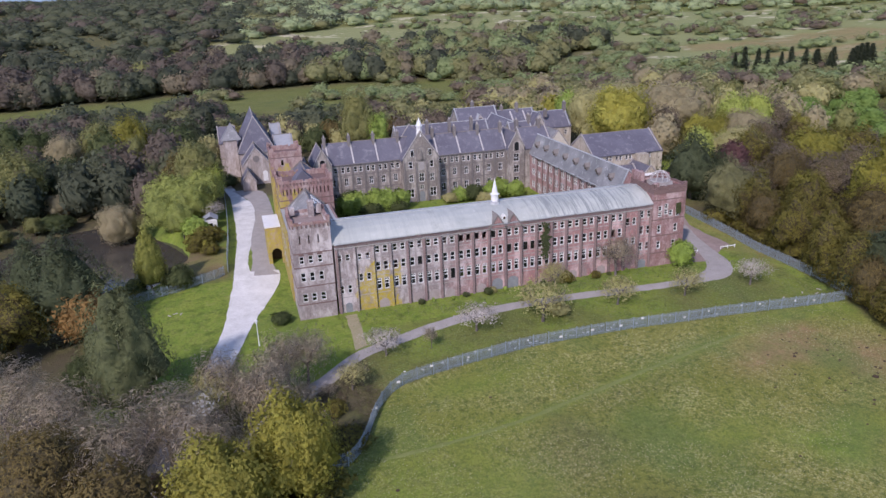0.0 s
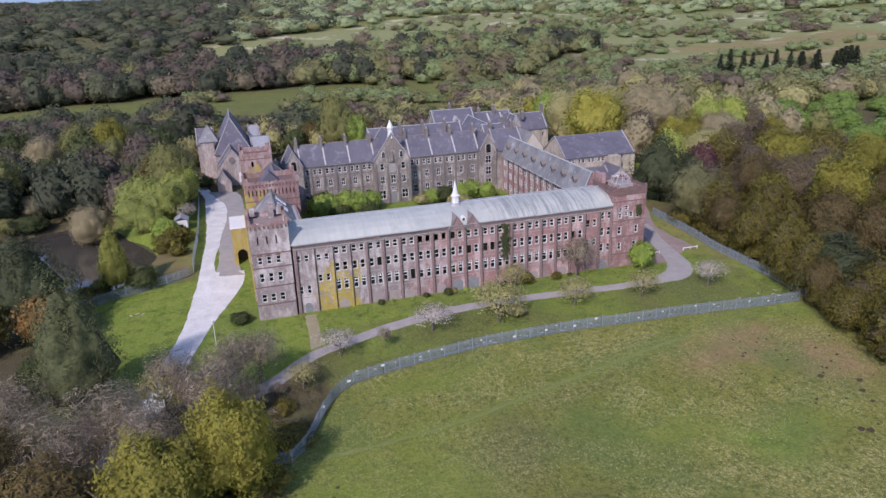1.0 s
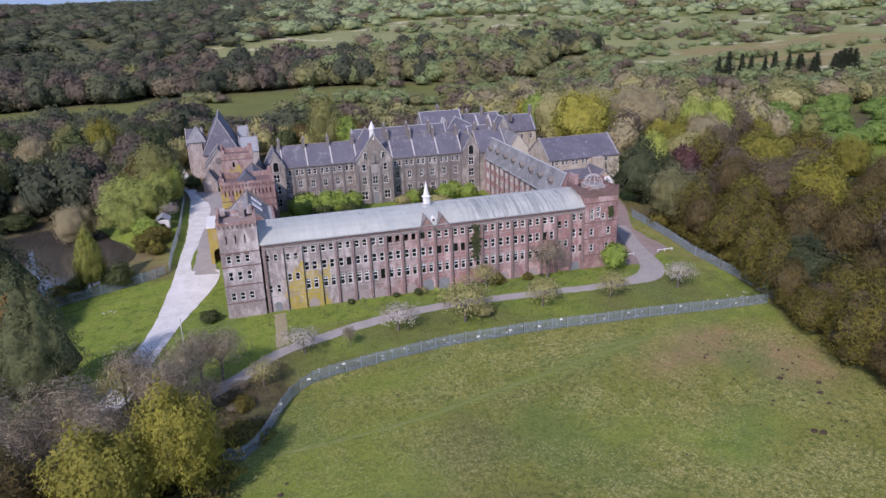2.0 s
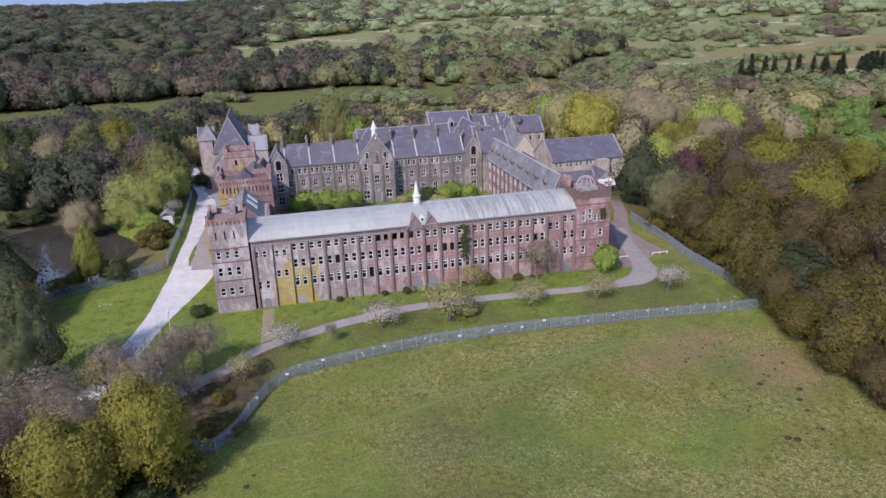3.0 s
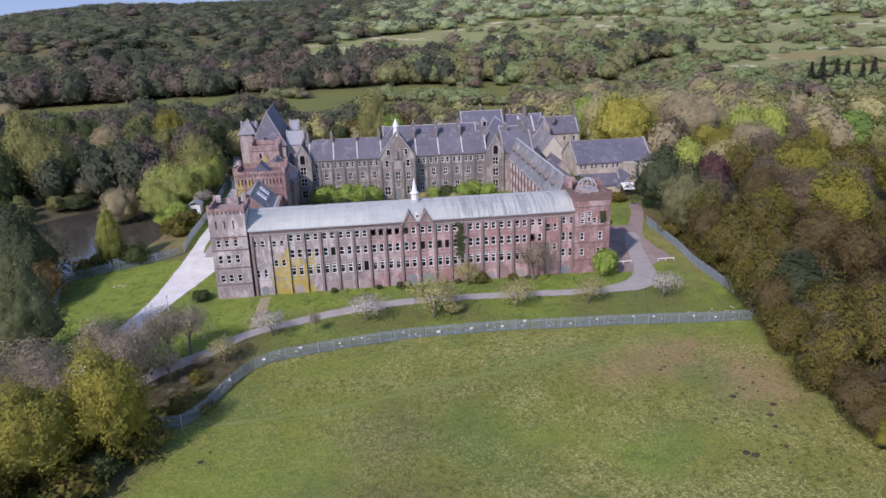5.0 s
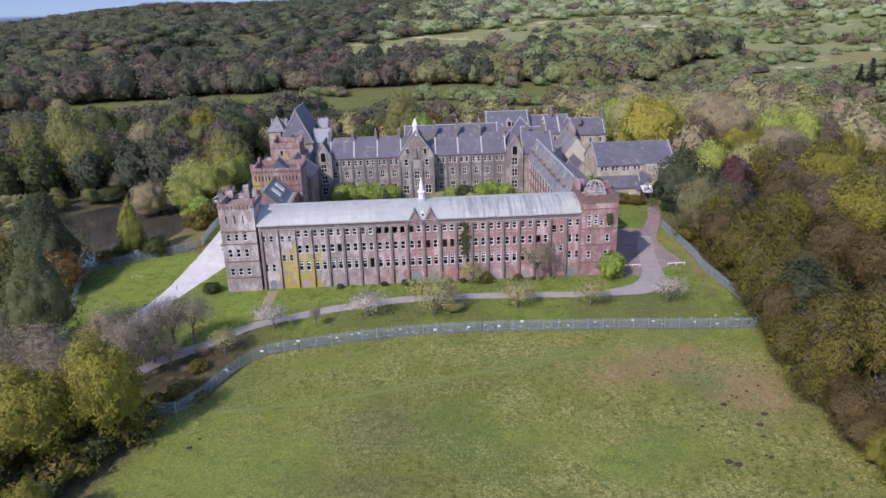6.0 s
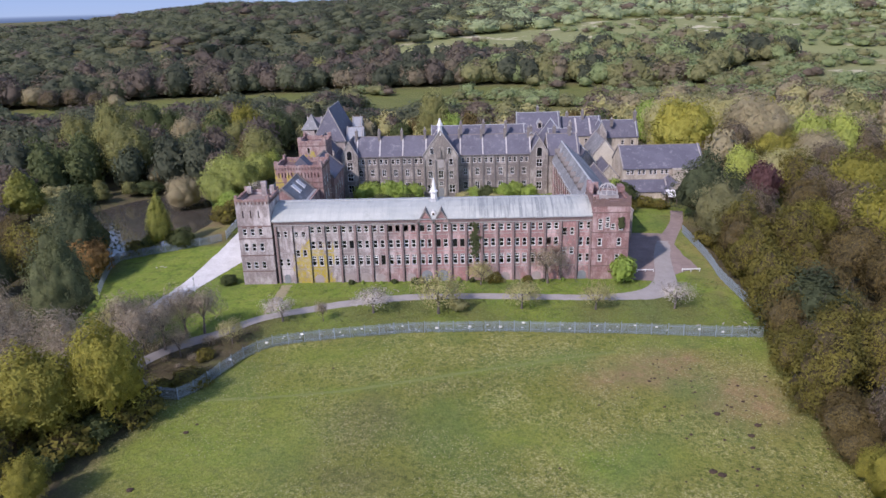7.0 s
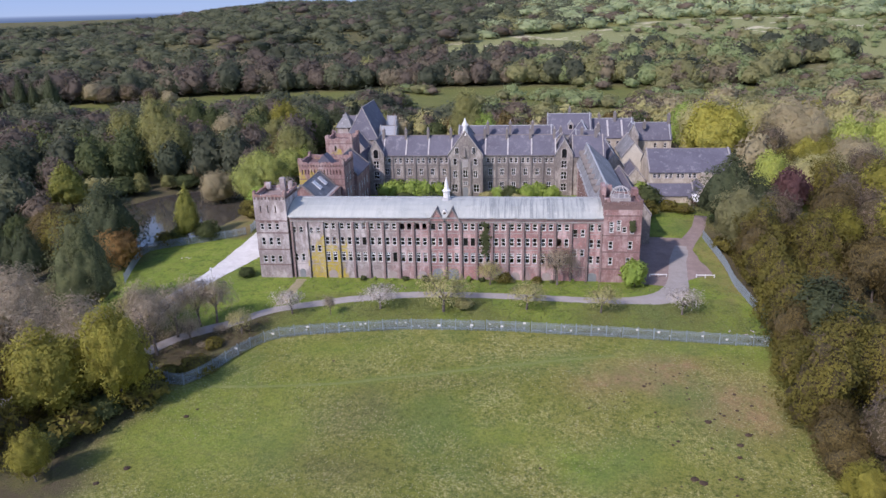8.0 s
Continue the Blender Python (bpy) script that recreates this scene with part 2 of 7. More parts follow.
def foliage(name, a, b, dark, clear=0.42, fresh=1.3):
    """Leaves or twigs: tone by tree, by clump and by leaf."""
    m = material(name, 0.8, 0.0, 0.2)
    k = Net(m)
    a, b, dark = (tuple(0.9 * v * fresh + 0.1 * fresh * sum(c) / 3 for v in c) for c in (a, b, dark))
    own = k.t.nodes.new("ShaderNodeObjectInfo").outputs["Random"]
    leaf = k.t.nodes.new("ShaderNodeNewGeometry").outputs["Random Per Island"]
    clump = k.calc("ADD", k.calc("MULTIPLY", k.noise(0.45, 3, 0.6), 0.3), k.span(k.noise(0.07, 2, 0.5), 0.3, 0.7, 0, 0.45))
    col = k.mix(k.calc("ADD", k.calc("MULTIPLY", own, 0.45), clump), a, b)
    col = k.mix(k.span(leaf, 0, 1, 0, 0.34), col, dark)
    spray = k.noise(1.6, 6, 0.75)
    col = k.mix(k.span(spray, 0.45, 0.68, 0, 0.4), col, dark)
    col = k.mix(k.span(k.noise(0.55, 3, 0.6), 0.46, 0.62, 0, 0.5), col, dark)
    k.done(col)
    see = k.t.nodes.new("ShaderNodeBsdfTranslucent")
    k.wire(col, see.inputs["Color"])
    both = k.t.nodes.new("ShaderNodeMixShader")
    both.inputs["Fac"].default_value = clear
    k.wire(k.p.outputs["BSDF"], both.inputs[1])
    k.wire(see.outputs["BSDF"], both.inputs[2])
    k.wire(both.outputs["Shader"], k.t.nodes["Material Output"].inputs["Surface"])
    return m


YELLOWLEAF = foliage("yellow_green_leaves", (0.44, 0.40, 0.055), (0.35, 0.33, 0.05), (0.228, 0.204, 0.03))
GREENLEAF = foliage("fresh_green_leaves", (0.3, 0.408, 0.054), (0.384, 0.468, 0.09), (0.144, 0.204, 0.036))
LIMELEAF = foliage("lime_willow_leaves", (0.504, 0.54, 0.09), (0.384, 0.444, 0.084), (0.192, 0.216, 0.048))
ORCHARDLEAF = foliage("pale_olive_buds", (0.46, 0.42, 0.155), (0.38, 0.35, 0.14), (0.28, 0.25, 0.10))
TANLEAF = foliage("pale_tan_twigs", (0.38, 0.325, 0.17), (0.32, 0.27, 0.145), (0.25, 0.205, 0.115))
OLIVELEAF = foliage("olive_leaves", (0.138, 0.121, 0.0215), (0.235, 0.202, 0.027), (0.0644, 0.0552, 0.0129))
DARKLEAF = foliage("deep_green_leaves", (0.085, 0.11, 0.034), (0.125, 0.145, 0.048), (0.04, 0.053, 0.018))
NEEDLE = foliage("conifer_needles", (0.07, 0.085, 0.046), (0.09, 0.105, 0.055), (0.035, 0.044, 0.024))
CYPRESS = foliage("golden_cypress", (0.37, 0.35, 0.05), (0.28, 0.285, 0.05), (0.11, 0.125, 0.03))
BRAMBLE = foliage("brown_bramble_canes", (0.17, 0.125, 0.085), (0.115, 0.095, 0.055), (0.06, 0.05, 0.035))
TWIG = foliage("bare_twigs", (0.49, 0.405, 0.275), (0.41, 0.34, 0.23), (0.29, 0.24, 0.165))
PINE = foliage("grey_green_pine_needles", (0.145, 0.162, 0.062), (0.19, 0.205, 0.08), (0.042, 0.05, 0.024))
MIDGREEN = foliage("scrub_green", (0.225, 0.28, 0.105), (0.295, 0.345, 0.135), (0.15, 0.185, 0.075))
FRESHGREEN = foliage("fresh_young_leaves", (0.175, 0.27, 0.05), (0.235, 0.33, 0.07), (0.11, 0.175, 0.03))
EARTH = plain("trodden_earth", (0.36, 0.30, 0.20), (0.28, 0.25, 0.13), 0.5, 0.95, c=(0.17, 0.17, 0.07))
# brown inner twigs, darkened to hold the shade between the leaf sprays
HEART = plain("shaded_inner_twigs", (0.105, 0.082, 0.036), (0.08, 0.062, 0.03), 1.2, 0.95)
BUD = foliage("budding_brown_twigs", (0.138, 0.101, 0.0331), (0.198, 0.147, 0.0414), (0.069, 0.0506, 0.0184))
COPPER = foliage("copper_leaves", (0.15, 0.07, 0.068), (0.175, 0.09, 0.075), (0.08, 0.038, 0.038))
RUST = foliage("rusty_orange_leaves", (0.36, 0.20, 0.05), (0.28, 0.17, 0.05), (0.14, 0.085, 0.03))
BLOSSOM = foliage("white_blossom", (0.52, 0.47, 0.42), (0.42, 0.37, 0.32), (0.25, 0.21, 0.165), 0.2)
# far hill leaves, paled and blued: haze of distance put into the colour
HAZY = foliage("hazed_wood_green", (0.312, 0.372, 0.174), (0.408, 0.45, 0.216), (0.252, 0.288, 0.144))
# west woods dimmed: cloud shade and lens falloff put into their leaf colours
WESTGREEN = foliage("dimmed_wood_green", (0.105, 0.118, 0.062), (0.14, 0.15, 0.075), (0.075, 0.083, 0.046))
WESTBROWN = foliage("dimmed_wood_brown", (0.135, 0.105, 0.08), (0.165, 0.13, 0.092), (0.085, 0.067, 0.052))
MAUVE = foliage("mauve_brown_twigs", (0.165, 0.125, 0.085), (0.215, 0.165, 0.108), (0.10, 0.076, 0.054))
SALLOW = foliage("grey_green_sallow_leaves", (0.235, 0.225, 0.085), (0.185, 0.18, 0.075), (0.115, 0.11, 0.05))
SPRUCELEAF = foliage("dark_spruce_needles", (0.08, 0.098, 0.044), (0.10, 0.118, 0.052), (0.04, 0.05, 0.024))
WILLOWLEAF = foliage("olive_green_willow_leaves", (0.39, 0.42, 0.085), (0.30, 0.335, 0.075), (0.15, 0.17, 0.045))
MOSSLEAF = foliage("mossy_young_leaves", (0.3, 0.288, 0.084), (0.228, 0.228, 0.072), (0.12, 0.12, 0.042))
SPRING = foliage("olive_yellow_leaves", (0.36, 0.325, 0.034), (0.26, 0.24, 0.03), (0.12, 0.11, 0.02))
BANKOLIVE = foliage("hillside_olive", (0.282, 0.276, 0.0984), (0.222, 0.222, 0.09), (0.144, 0.138, 0.06))
BANKBROWN = foliage("hillside_brown", (0.252, 0.204, 0.114), (0.204, 0.168, 0.108), (0.132, 0.108, 0.0696))
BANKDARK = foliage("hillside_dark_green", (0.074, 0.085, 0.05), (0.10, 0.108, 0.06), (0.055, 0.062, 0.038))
IVY = foliage("ivy_leaves", (0.058, 0.075, 0.026), (0.08, 0.09, 0.032), (0.035, 0.043, 0.016))


# ---------------------------------------------------------------- mesh helpers
def mesh_of(name, bm, mat):
    me = bpy.data.meshes.new(name)
    bm.normal_update()
    bm.to_mesh(me)
    bm.free()
    me.materials.append(mat)
    return me


def thing(name, at, label, category, group="", kind=""):
    """A top-level Empty at the thing's base."""
    ob = new(name)
    ob.location = at
    ob.empty_display_size = 0.5
    return tagged(ob, label, category, group, kind)


def hang(name, me, parent, m=None, label=""):
    """Link a mesh as a part of a thing; m is its pose in the world, or in its part where the parent is a part."""
    ob = new(name, me)
    ob.parent = parent
    if parent.data is None:
        ob.matrix_parent_inverse = Matrix.Translation(-parent.location)
    if m is not None:
        ob.matrix_basis = m
    return tagged(ob, label)


def part(name, bm, mat, parent, label=""):
    return hang(name, mesh_of(name, bm, mat), parent, None, label)


def box(bm, x0, x1, y0, y1, z0, z1):
    v = [bm.verts.new(p) for p in ((x0, y0, z0), (x1, y0, z0), (x1, y1, z0), (x0, y1, z0), (x0, y0, z1), (x1, y0, z1), (x1, y1, z1), (x0, y1, z1))]
    for f in ((3, 2, 1, 0), (4, 5, 6, 7), (0, 1, 5, 4), (1, 2, 6, 5), (2, 3, 7, 6), (3, 0, 4, 7)):
        bm.faces.new([v[i] for i in f])


def boxed(x0, x1, y0, y1, z0, z1):
    bm = bmesh.new()
    box(bm, x0, x1, y0, y1, z0, z1)
    return bm


def prism(bm, outline, a, b, axis="x"):
    """Extrude an outline of (s, z) from a to b along x (s is y) or along y (s is x)."""
    def at(u, s, z):
        return (u, s, z) if axis == "x" else (s, u, z)
    p = [bm.verts.new(at(a, s, z)) for s, z in outline]
    q = [bm.verts.new(at(b, s, z)) for s, z in outline]
    n = len(outline)
    faces = [bm.faces.new(p), bm.faces.new(q[::-1])]
    for i in range(n):
        faces.append(bm.faces.new((p[i], q[i], q[(i + 1) % n], p[(i + 1) % n])))
    bmesh.ops.recalc_face_normals(bm, faces=faces)


def tube(bm, p, q, r0, r1, sides=6):
    """A tapered stick from p to q."""
    p, q = Vector(p), Vector(q)
    way = (q - p).normalized()
    s = way.orthogonal().normalized()
    t = way.cross(s)
    a, b = [], []
    for i in range(sides):
        c = s * math.cos(2 * math.pi * i / sides) + t * math.sin(2 * math.pi * i / sides)
        a.append(bm.verts.new(p + c * r0))
        b.append(bm.verts.new(q + c * r1))
    for i in range(sides):
        bm.faces.new((a[i], a[(i + 1) % sides], b[(i + 1) % sides], b[i]))
    bm.faces.new(b)


# ---------------------------------------------------------------- ground shape
def ramp(v, *pts):
    """Piecewise linear through pts (v, z), eased a little at the knees."""
    xs, zs = zip(*pts)
    return float(np.interp(v, xs, zs))


def ease(v, a, b):
    t = min(1.0, max(0.0, (v - a) / (b - a)))
    return t * t * (3 - 2 * t)


def height(x, y):
    d = math.hypot(x - 35, y)
    a = math.degrees(math.atan2(x - 35, max(y, 1.0)))
    near = ramp(y, (-400, -6), (0, -5), (40, -4.6), (66, -4.2), (104, -1.1), (120, -0.1), (128, 0.0), (134, 0.2), (166, 2.4), (240, 2.6), (330, -2), (480, -2))
    west = ease(x, -34, -10)
    near = near * west + (1 - west) * ramp(y, (-400, -6), (60, -3), (120, -1.0), (230, -0.6), (330, -1), (480, -2))
    pond = math.hypot((x + 40) / 24, (y - 184) / 34)
    near -= 2.6 * (1 - ease(pond, 0.72, 1.08))
    arm = ease(math.hypot((x + 26) / 13, (y - 176) / 22.5), 0.82, 1.0)
    near = near * arm + min(near, -3.4) * (1 - arm)
    left = ramp(d, (400, 0), (480, 0), (640, 9), (800, 11), (1500, 11), (3000, 24), (5000, 42))
    mid = ramp(d, (400, 0), (480, 0), (545, 2), (620, 9), (700, 20), (800, 32), (900, 40), (1000, 44), (1500, 59), (2500, 76), (5000, 40))
    right = ramp(d, (300, 0), (400, 5), (700, 20), (1000, 35), (1500, 54), (2500, 72), (5000, 40))
    s, r = ease(a, -33, -17), ease(a, 16, 32)
    far = left * (1 - s) + mid * s
    far = far * (1 - r) + right * r
    if d > 320:
        far += (noise.noise(Vector((x / 260, y / 260, 3.1))) * 7 + noise.noise(Vector((x / 90, y / 90, 7.7))) * 1.5) * ease(d, 330, 800)
    if y < 0:
        far = 0
    return near + far


# ---------------------------------------------------------------- the ground
FENCE_SOUTH = [(2.0, 86.5), (5.5, 84.0), (9.5, 83.2), (12.6, 87.2), (15.2, 92.6), (18.0, 96.8), (21.5, 99.6), (28.0, 101.2), (36.5, 102.6), (45.5, 103.8), (55.0, 104.0), (65.0, 103.9), (75.5, 103.2), (86.0, 102.6), (96.0, 101.7), (106.0, 100.8), (113.0, 100.5)]


def fence_y(x):
    return ramp(x, *FENCE_SOUTH)


def in_field(x, y):
    return 0 if x < 4 else (1 if y < fence_y(x) else 0)


def rim(a):
    """How far the open hill reaches at a bearing."""
    return ramp(a, (-9, 672), (-4, 706), (0, 745), (8, 850), (15, 935))


def cover(x, y):
    """How much of wood floor, lawn and dry grass lies at a place."""
    n = noise.noise(Vector((x / 9, y / 9, 0.3))) * 4
    d = math.hypot(x - 35, y)
    a = math.degrees(math.atan2(x - 35, max(y, 1.0)))
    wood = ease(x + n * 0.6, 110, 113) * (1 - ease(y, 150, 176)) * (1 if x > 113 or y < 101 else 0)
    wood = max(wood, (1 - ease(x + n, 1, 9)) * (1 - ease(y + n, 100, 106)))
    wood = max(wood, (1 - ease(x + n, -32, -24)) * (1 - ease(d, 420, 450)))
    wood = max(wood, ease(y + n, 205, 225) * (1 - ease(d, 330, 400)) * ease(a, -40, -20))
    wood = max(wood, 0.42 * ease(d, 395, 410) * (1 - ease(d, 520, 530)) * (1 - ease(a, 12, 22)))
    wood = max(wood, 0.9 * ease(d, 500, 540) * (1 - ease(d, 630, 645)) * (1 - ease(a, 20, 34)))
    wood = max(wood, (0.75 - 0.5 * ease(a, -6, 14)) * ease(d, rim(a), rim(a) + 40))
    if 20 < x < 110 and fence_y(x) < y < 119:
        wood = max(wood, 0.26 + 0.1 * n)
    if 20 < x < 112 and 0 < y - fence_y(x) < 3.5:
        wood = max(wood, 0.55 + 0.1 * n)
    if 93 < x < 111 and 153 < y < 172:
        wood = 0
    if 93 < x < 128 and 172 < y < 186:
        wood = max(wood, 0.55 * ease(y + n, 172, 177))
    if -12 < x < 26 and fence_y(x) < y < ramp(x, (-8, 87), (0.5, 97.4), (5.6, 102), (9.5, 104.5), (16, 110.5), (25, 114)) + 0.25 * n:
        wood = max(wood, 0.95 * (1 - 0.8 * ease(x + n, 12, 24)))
    lawn = (1 - in_field(x, y)) * ease(y, 98, 104) * (1 - ease(y, 205, 225))
    lawn = max(lawn, 0.6 * ease(a, 16, 26) * ease(d, 420, 460))
    lawn = max(lawn, ease(d, 420, 440) * (1 - ease(d, 520, 545)) * 0.85)
    if -16 < x < -4 and 150 < y < 178:
        wood = max(wood, 0.45 + 0.12 * n)
    lawn *= 1 - wood
    dry = math.exp(-(((x + n - 88) / 8) ** 2 + ((y + n - 89.4) / 5) ** 2)) * 1.25
    dry = max(dry, math.exp(-(((x + n - 101.5) / 6) ** 2 + ((y - 82) / 8) ** 2)) * 0.85)
    if in_field(x, y):
        for lx, ly, rx, ry, much in ((77.6, 68.2, 9, 4, 1.0), (107, 99, 7, 5, 0.9), (93, 98, 9, 3, 0.6), (64, 74, 8, 4, 0.5), (18, 72, 16, 14, 0.75), (34, 97, 12, 4, 0.5)):
            lawn = max(lawn, much * math.exp(-(((x + n - lx) / rx) ** 2 + ((y + n - ly) / ry) ** 2)))
        for lx, ly, rx, ry, much in ((42, 78, 7, 9, 0.4), (40, 64, 8, 5, 0.42), (55, 88, 10, 4, 0.2)):
            wood = max(wood, much * math.exp(-(((x + n * 1.5 - lx) / rx) ** 2 + ((y + n - ly) / ry) ** 2)))
    if -16 < x < -5 and 152 < y < 172:
        dry = max(dry, 0.75 + 0.1 * n)
    dry = max(dry, ease(x + n, 107, 111) * ease(y + n, 116, 126) * (1 - ease(y, 160, 176)) * 0.45)
    hill = ease(d, 640, 655) * (1 - ease(d, rim(a), rim(a) + 25)) * ease(a, -10, -7)
    track = abs(y - ramp(x, (15, 83.0), (37, 85.3), (53.5, 89.3), (73, 94.0), (84, 96.3), (112, 99.0)))
    if 14 < x < 112 and track < 1.6:
        lawn = max(lawn, 0.8 * (1 - track / 1.6))
    hill = max(hill, 1 - ease(math.hypot((x + 452) / 62, (y - 655) / 58), 0.8, 1.0))
    hill = max(hill, ease(a, 20, 28) * ease(d, 420, 470) * (1 - ease(d, 940, 990)))
    if 345 < x < 545 and 385 < y < 540:
        tan = ease(x + n * 5, 350, 366) * ease(y + n * 5, 392, 402) * (1 - ease(y + n * 3, 520, 534)) * (1 - 0.7 * (abs(y - 455 - n * 2) < 8))
        dry, hill = max(dry, 0.85 * tan), hill * (1 - 0.8 * tan)
    return min(1, wood), min(1, lawn), min(1, dry), min(1, hill)


def ground():
    def line(*runs):
        out = []
        for a, b, step in runs:
            out += list(np.arange(a, b, step))
        return out + [runs[-1][1]]
    xs = line((-4000, -1200, 400), (-1200, -500, 70), (-500, -100, 20), (-100, -60, 5), (-60, 150, 1.5), (150, 250, 6), (250, 700, 18), (700, 1300, 60), (1300, 4200, 360))
    ys = line((-500, 0, 60), (0, 30, 10), (30, 60, 4), (60, 260, 1.5), (260, 460, 8), (460, 900, 11), (900, 1600, 35), (1600, 4800, 250))
    verts = [(x, y, height(x, y)) for y in ys for x in xs]
    w = len(xs)
    faces = [(j * w + i, j * w + i + 1, (j + 1) * w + i + 1, (j + 1) * w + i) for j in range(len(ys) - 1) for i in range(w - 1)]
    me = bpy.data.meshes.new("ground")
    me.from_pydata(verts, [], faces)
    layer = me.attributes.new("cover", "FLOAT_COLOR", "POINT")
    flat = np.ones((len(verts), 4), dtype=np.float32)
    for i, (x, y, z) in enumerate(verts):
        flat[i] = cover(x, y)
    layer.data.foreach_set("color", flat.ravel())
    me.polygons.foreach_set("use_smooth", [True] * len(faces))
    me.materials.append(GROUND)
    tagged(new("ground", me), "rough green grassland and wood floor rolling to far hills", "ground", kind="structure")


ground()


def smooth_line(pts, step=1.5):
    """Catmull-Rom through points of any size, at about even steps."""
    p = [Vector(q) for q in pts]
    p = [p[0] * 2 - p[1], *p, p[-1] * 2 - p[-2]]
    out = []
    for i in range(1, len(p) - 2):
        n = max(1, int((p[i + 1] - p[i]).length / step))
        for j in range(n):
            t = j / n
            out.append(0.5 * (2 * p[i] + (p[i + 1] - p[i - 1]) * t + (2 * p[i - 1] - 5 * p[i] + 4 * p[i + 1] - p[i + 2]) * t * t + (3 * p[i] - p[i - 1] - 3 * p[i + 1] + p[i + 2]) * t ** 3))
    return out + [p[-2]]


def strip(name, rows, mat, label, category, lift=0.07, across=6):
    """A surface laid on the ground between two edges; rows of (xa, ya, xb, yb)."""
    bm = bmesh.new()
    last = None
    for r in smooth_line(rows):
        e = noise.noise(Vector((r[0] * 0.5, r[1] * 0.5, 1))) * 0.28, noise.noise(Vector((r[2] * 0.5, r[3] * 0.5, 5))) * 0.28
        now = []
        for i in range(across + 1):
            f = i / across
            x = r[0] * (1 - f) + r[2] * f + e[0] * (1 - f) + e[1] * f
            y = r[1] * (1 - f) + r[3] * f + e[0] * (1 - f) + e[1] * f
            now.append(bm.verts.new((x, y, height(x, y) + lift - (0.05 if i in (0, across) else 0))))
        if last:
            for i in range(across):
                f = bm.faces.new((last[i], last[i + 1], now[i + 1], now[i]))
                f.smooth = True
        last = now
    bmesh.ops.recalc_face_normals(bm, faces=bm.faces)
    if sum(f.normal.z for f in bm.faces) < 0:
        bmesh.ops.reverse_faces(bm, faces=bm.faces)
    return tagged(new(name, mesh_of(name, bm, mat)), label, category, kind="structure")


strip("drive", [(-14.0, 102.2, -9.2, 101.0), (-12.0, 105.5, -7.4, 104.6), (-9.6, 114.6, -4.9, 115.0), (-6.6, 128.0, -1.6, 127.0), (-5.0, 140.8, 1.6, 137.0), (-4.0, 150.0, 1.8, 145.0), (-3.1, 162.5, -0.4, 158.0), (-2.4, 174.5, 1.2, 173.0), (-2.4, 189.8, 2.8, 189.0), (-2.8, 207.6, 3.2, 207.0), (-3.4, 220.0, 0.2, 219.0), (-6.0, 235.0, -3.0, 236.5), (-9.0, 261.0, -6.0, 260.0), (-13.0, 284.0, -10.0, 285.0)], TRACK, "pale sun-bleached concrete drive beside the buildings", "road", 0.10)
strip("forecourt", [(-1.5, 135.0, 1.2, 134.5), (-1.0, 143.0, 4.8, 144.0), (-0.8, 148.0, 6.0, 149.0), (-0.8, 154.0, 6.0, 153.0)], TRACK, "pale concrete apron beside the archway", "pavement", 0.13)
strip("forecourt", [(-0.4, 151.5, 6.0, 150.5), (0.6, 160.0, 5.0, 159.0), (1.0, 175.0, 7.9, 172.0), (2.6, 190.0, 8.0, 186.0), (3.0, 207.0, 8.0, 207.0), (0.2, 219.0, 7.0, 221.0), (-2.6, 226.0, 3.0, 226.0)], TARMAC, "worn grey paving between the drive and the towers", "pavement", 0.14)
strip("road", [(-8.0, 88.0, -5.2, 86.0), (-0.6, 98.3, 1.6, 96.5), (4.5, 103.0, 6.8, 100.8), (8.4, 105.5, 10.6, 103.6), (15.4, 111.6, 16.8, 109.4), (24.2, 115.2, 25.0, 112.6), (33.3, 118.2, 34.0, 115.4), (45.1, 120.4, 45.6, 117.6), (57.3, 120.6, 57.5, 117.9), (69.3, 119.9, 69.3, 117.2), (81.0, 119.1, 80.8, 116.6), (89.0, 119.3, 90.0, 116.3), (94.5, 121.6, 97.5, 117.2), (97.5, 125.5, 102.0, 122.8), (99.3, 131.0, 103.6, 130.0), (100.8, 138.0, 105.0, 138.0), (102.8, 145.0, 106.6, 144.6), (104.6, 149.5, 107.4, 148.5)], TARMAC, "narrow grey tarmac lane below the brick front", "road", 0.10)
strip("lane", [(-13.6, 103.4, -9.2, 102.4), (-16.2, 95.0, -11.8, 93.4), (-18.4, 86.0, -14.4, 84.4), (-21.5, 78.0, -17.8, 76.0), (-27.0, 70.0, -23.5, 68.0)], TARMAC, "worn lane leading away under the trees", "road", 0.08)
strip("dirt_track", [(104.4, 147.5, 108.0, 146.5), (106.5, 153.0, 110.0, 151.5), (111.0, 162.0, 114.0, 160.5), (114.0, 172.0, 117.0, 171.0)], YARD, "brown worn earth track into the trees", "track", 0.08)
strip("path", [(16.4, 126.6, 18.8, 126.6), (16.3, 120.0, 18.5, 120.0), (15.9, 112.5, 18.2, 113.5)], EARTH, "worn earth path to a side door", "path", 0.06)
strip("yard", [(92.9, 126.8, 98.4, 125.6), (92.8, 131.5, 106.0, 131.0), (92.8, 133.5, 109.5, 133.0), (93.0, 139.0, 108.5, 140.0), (93.2, 148.0, 108.0, 148.0), (93.4, 155.5, 107.0, 154.0)], YARD, "worn dark yard beside the corner tower", "yard", 0.06)
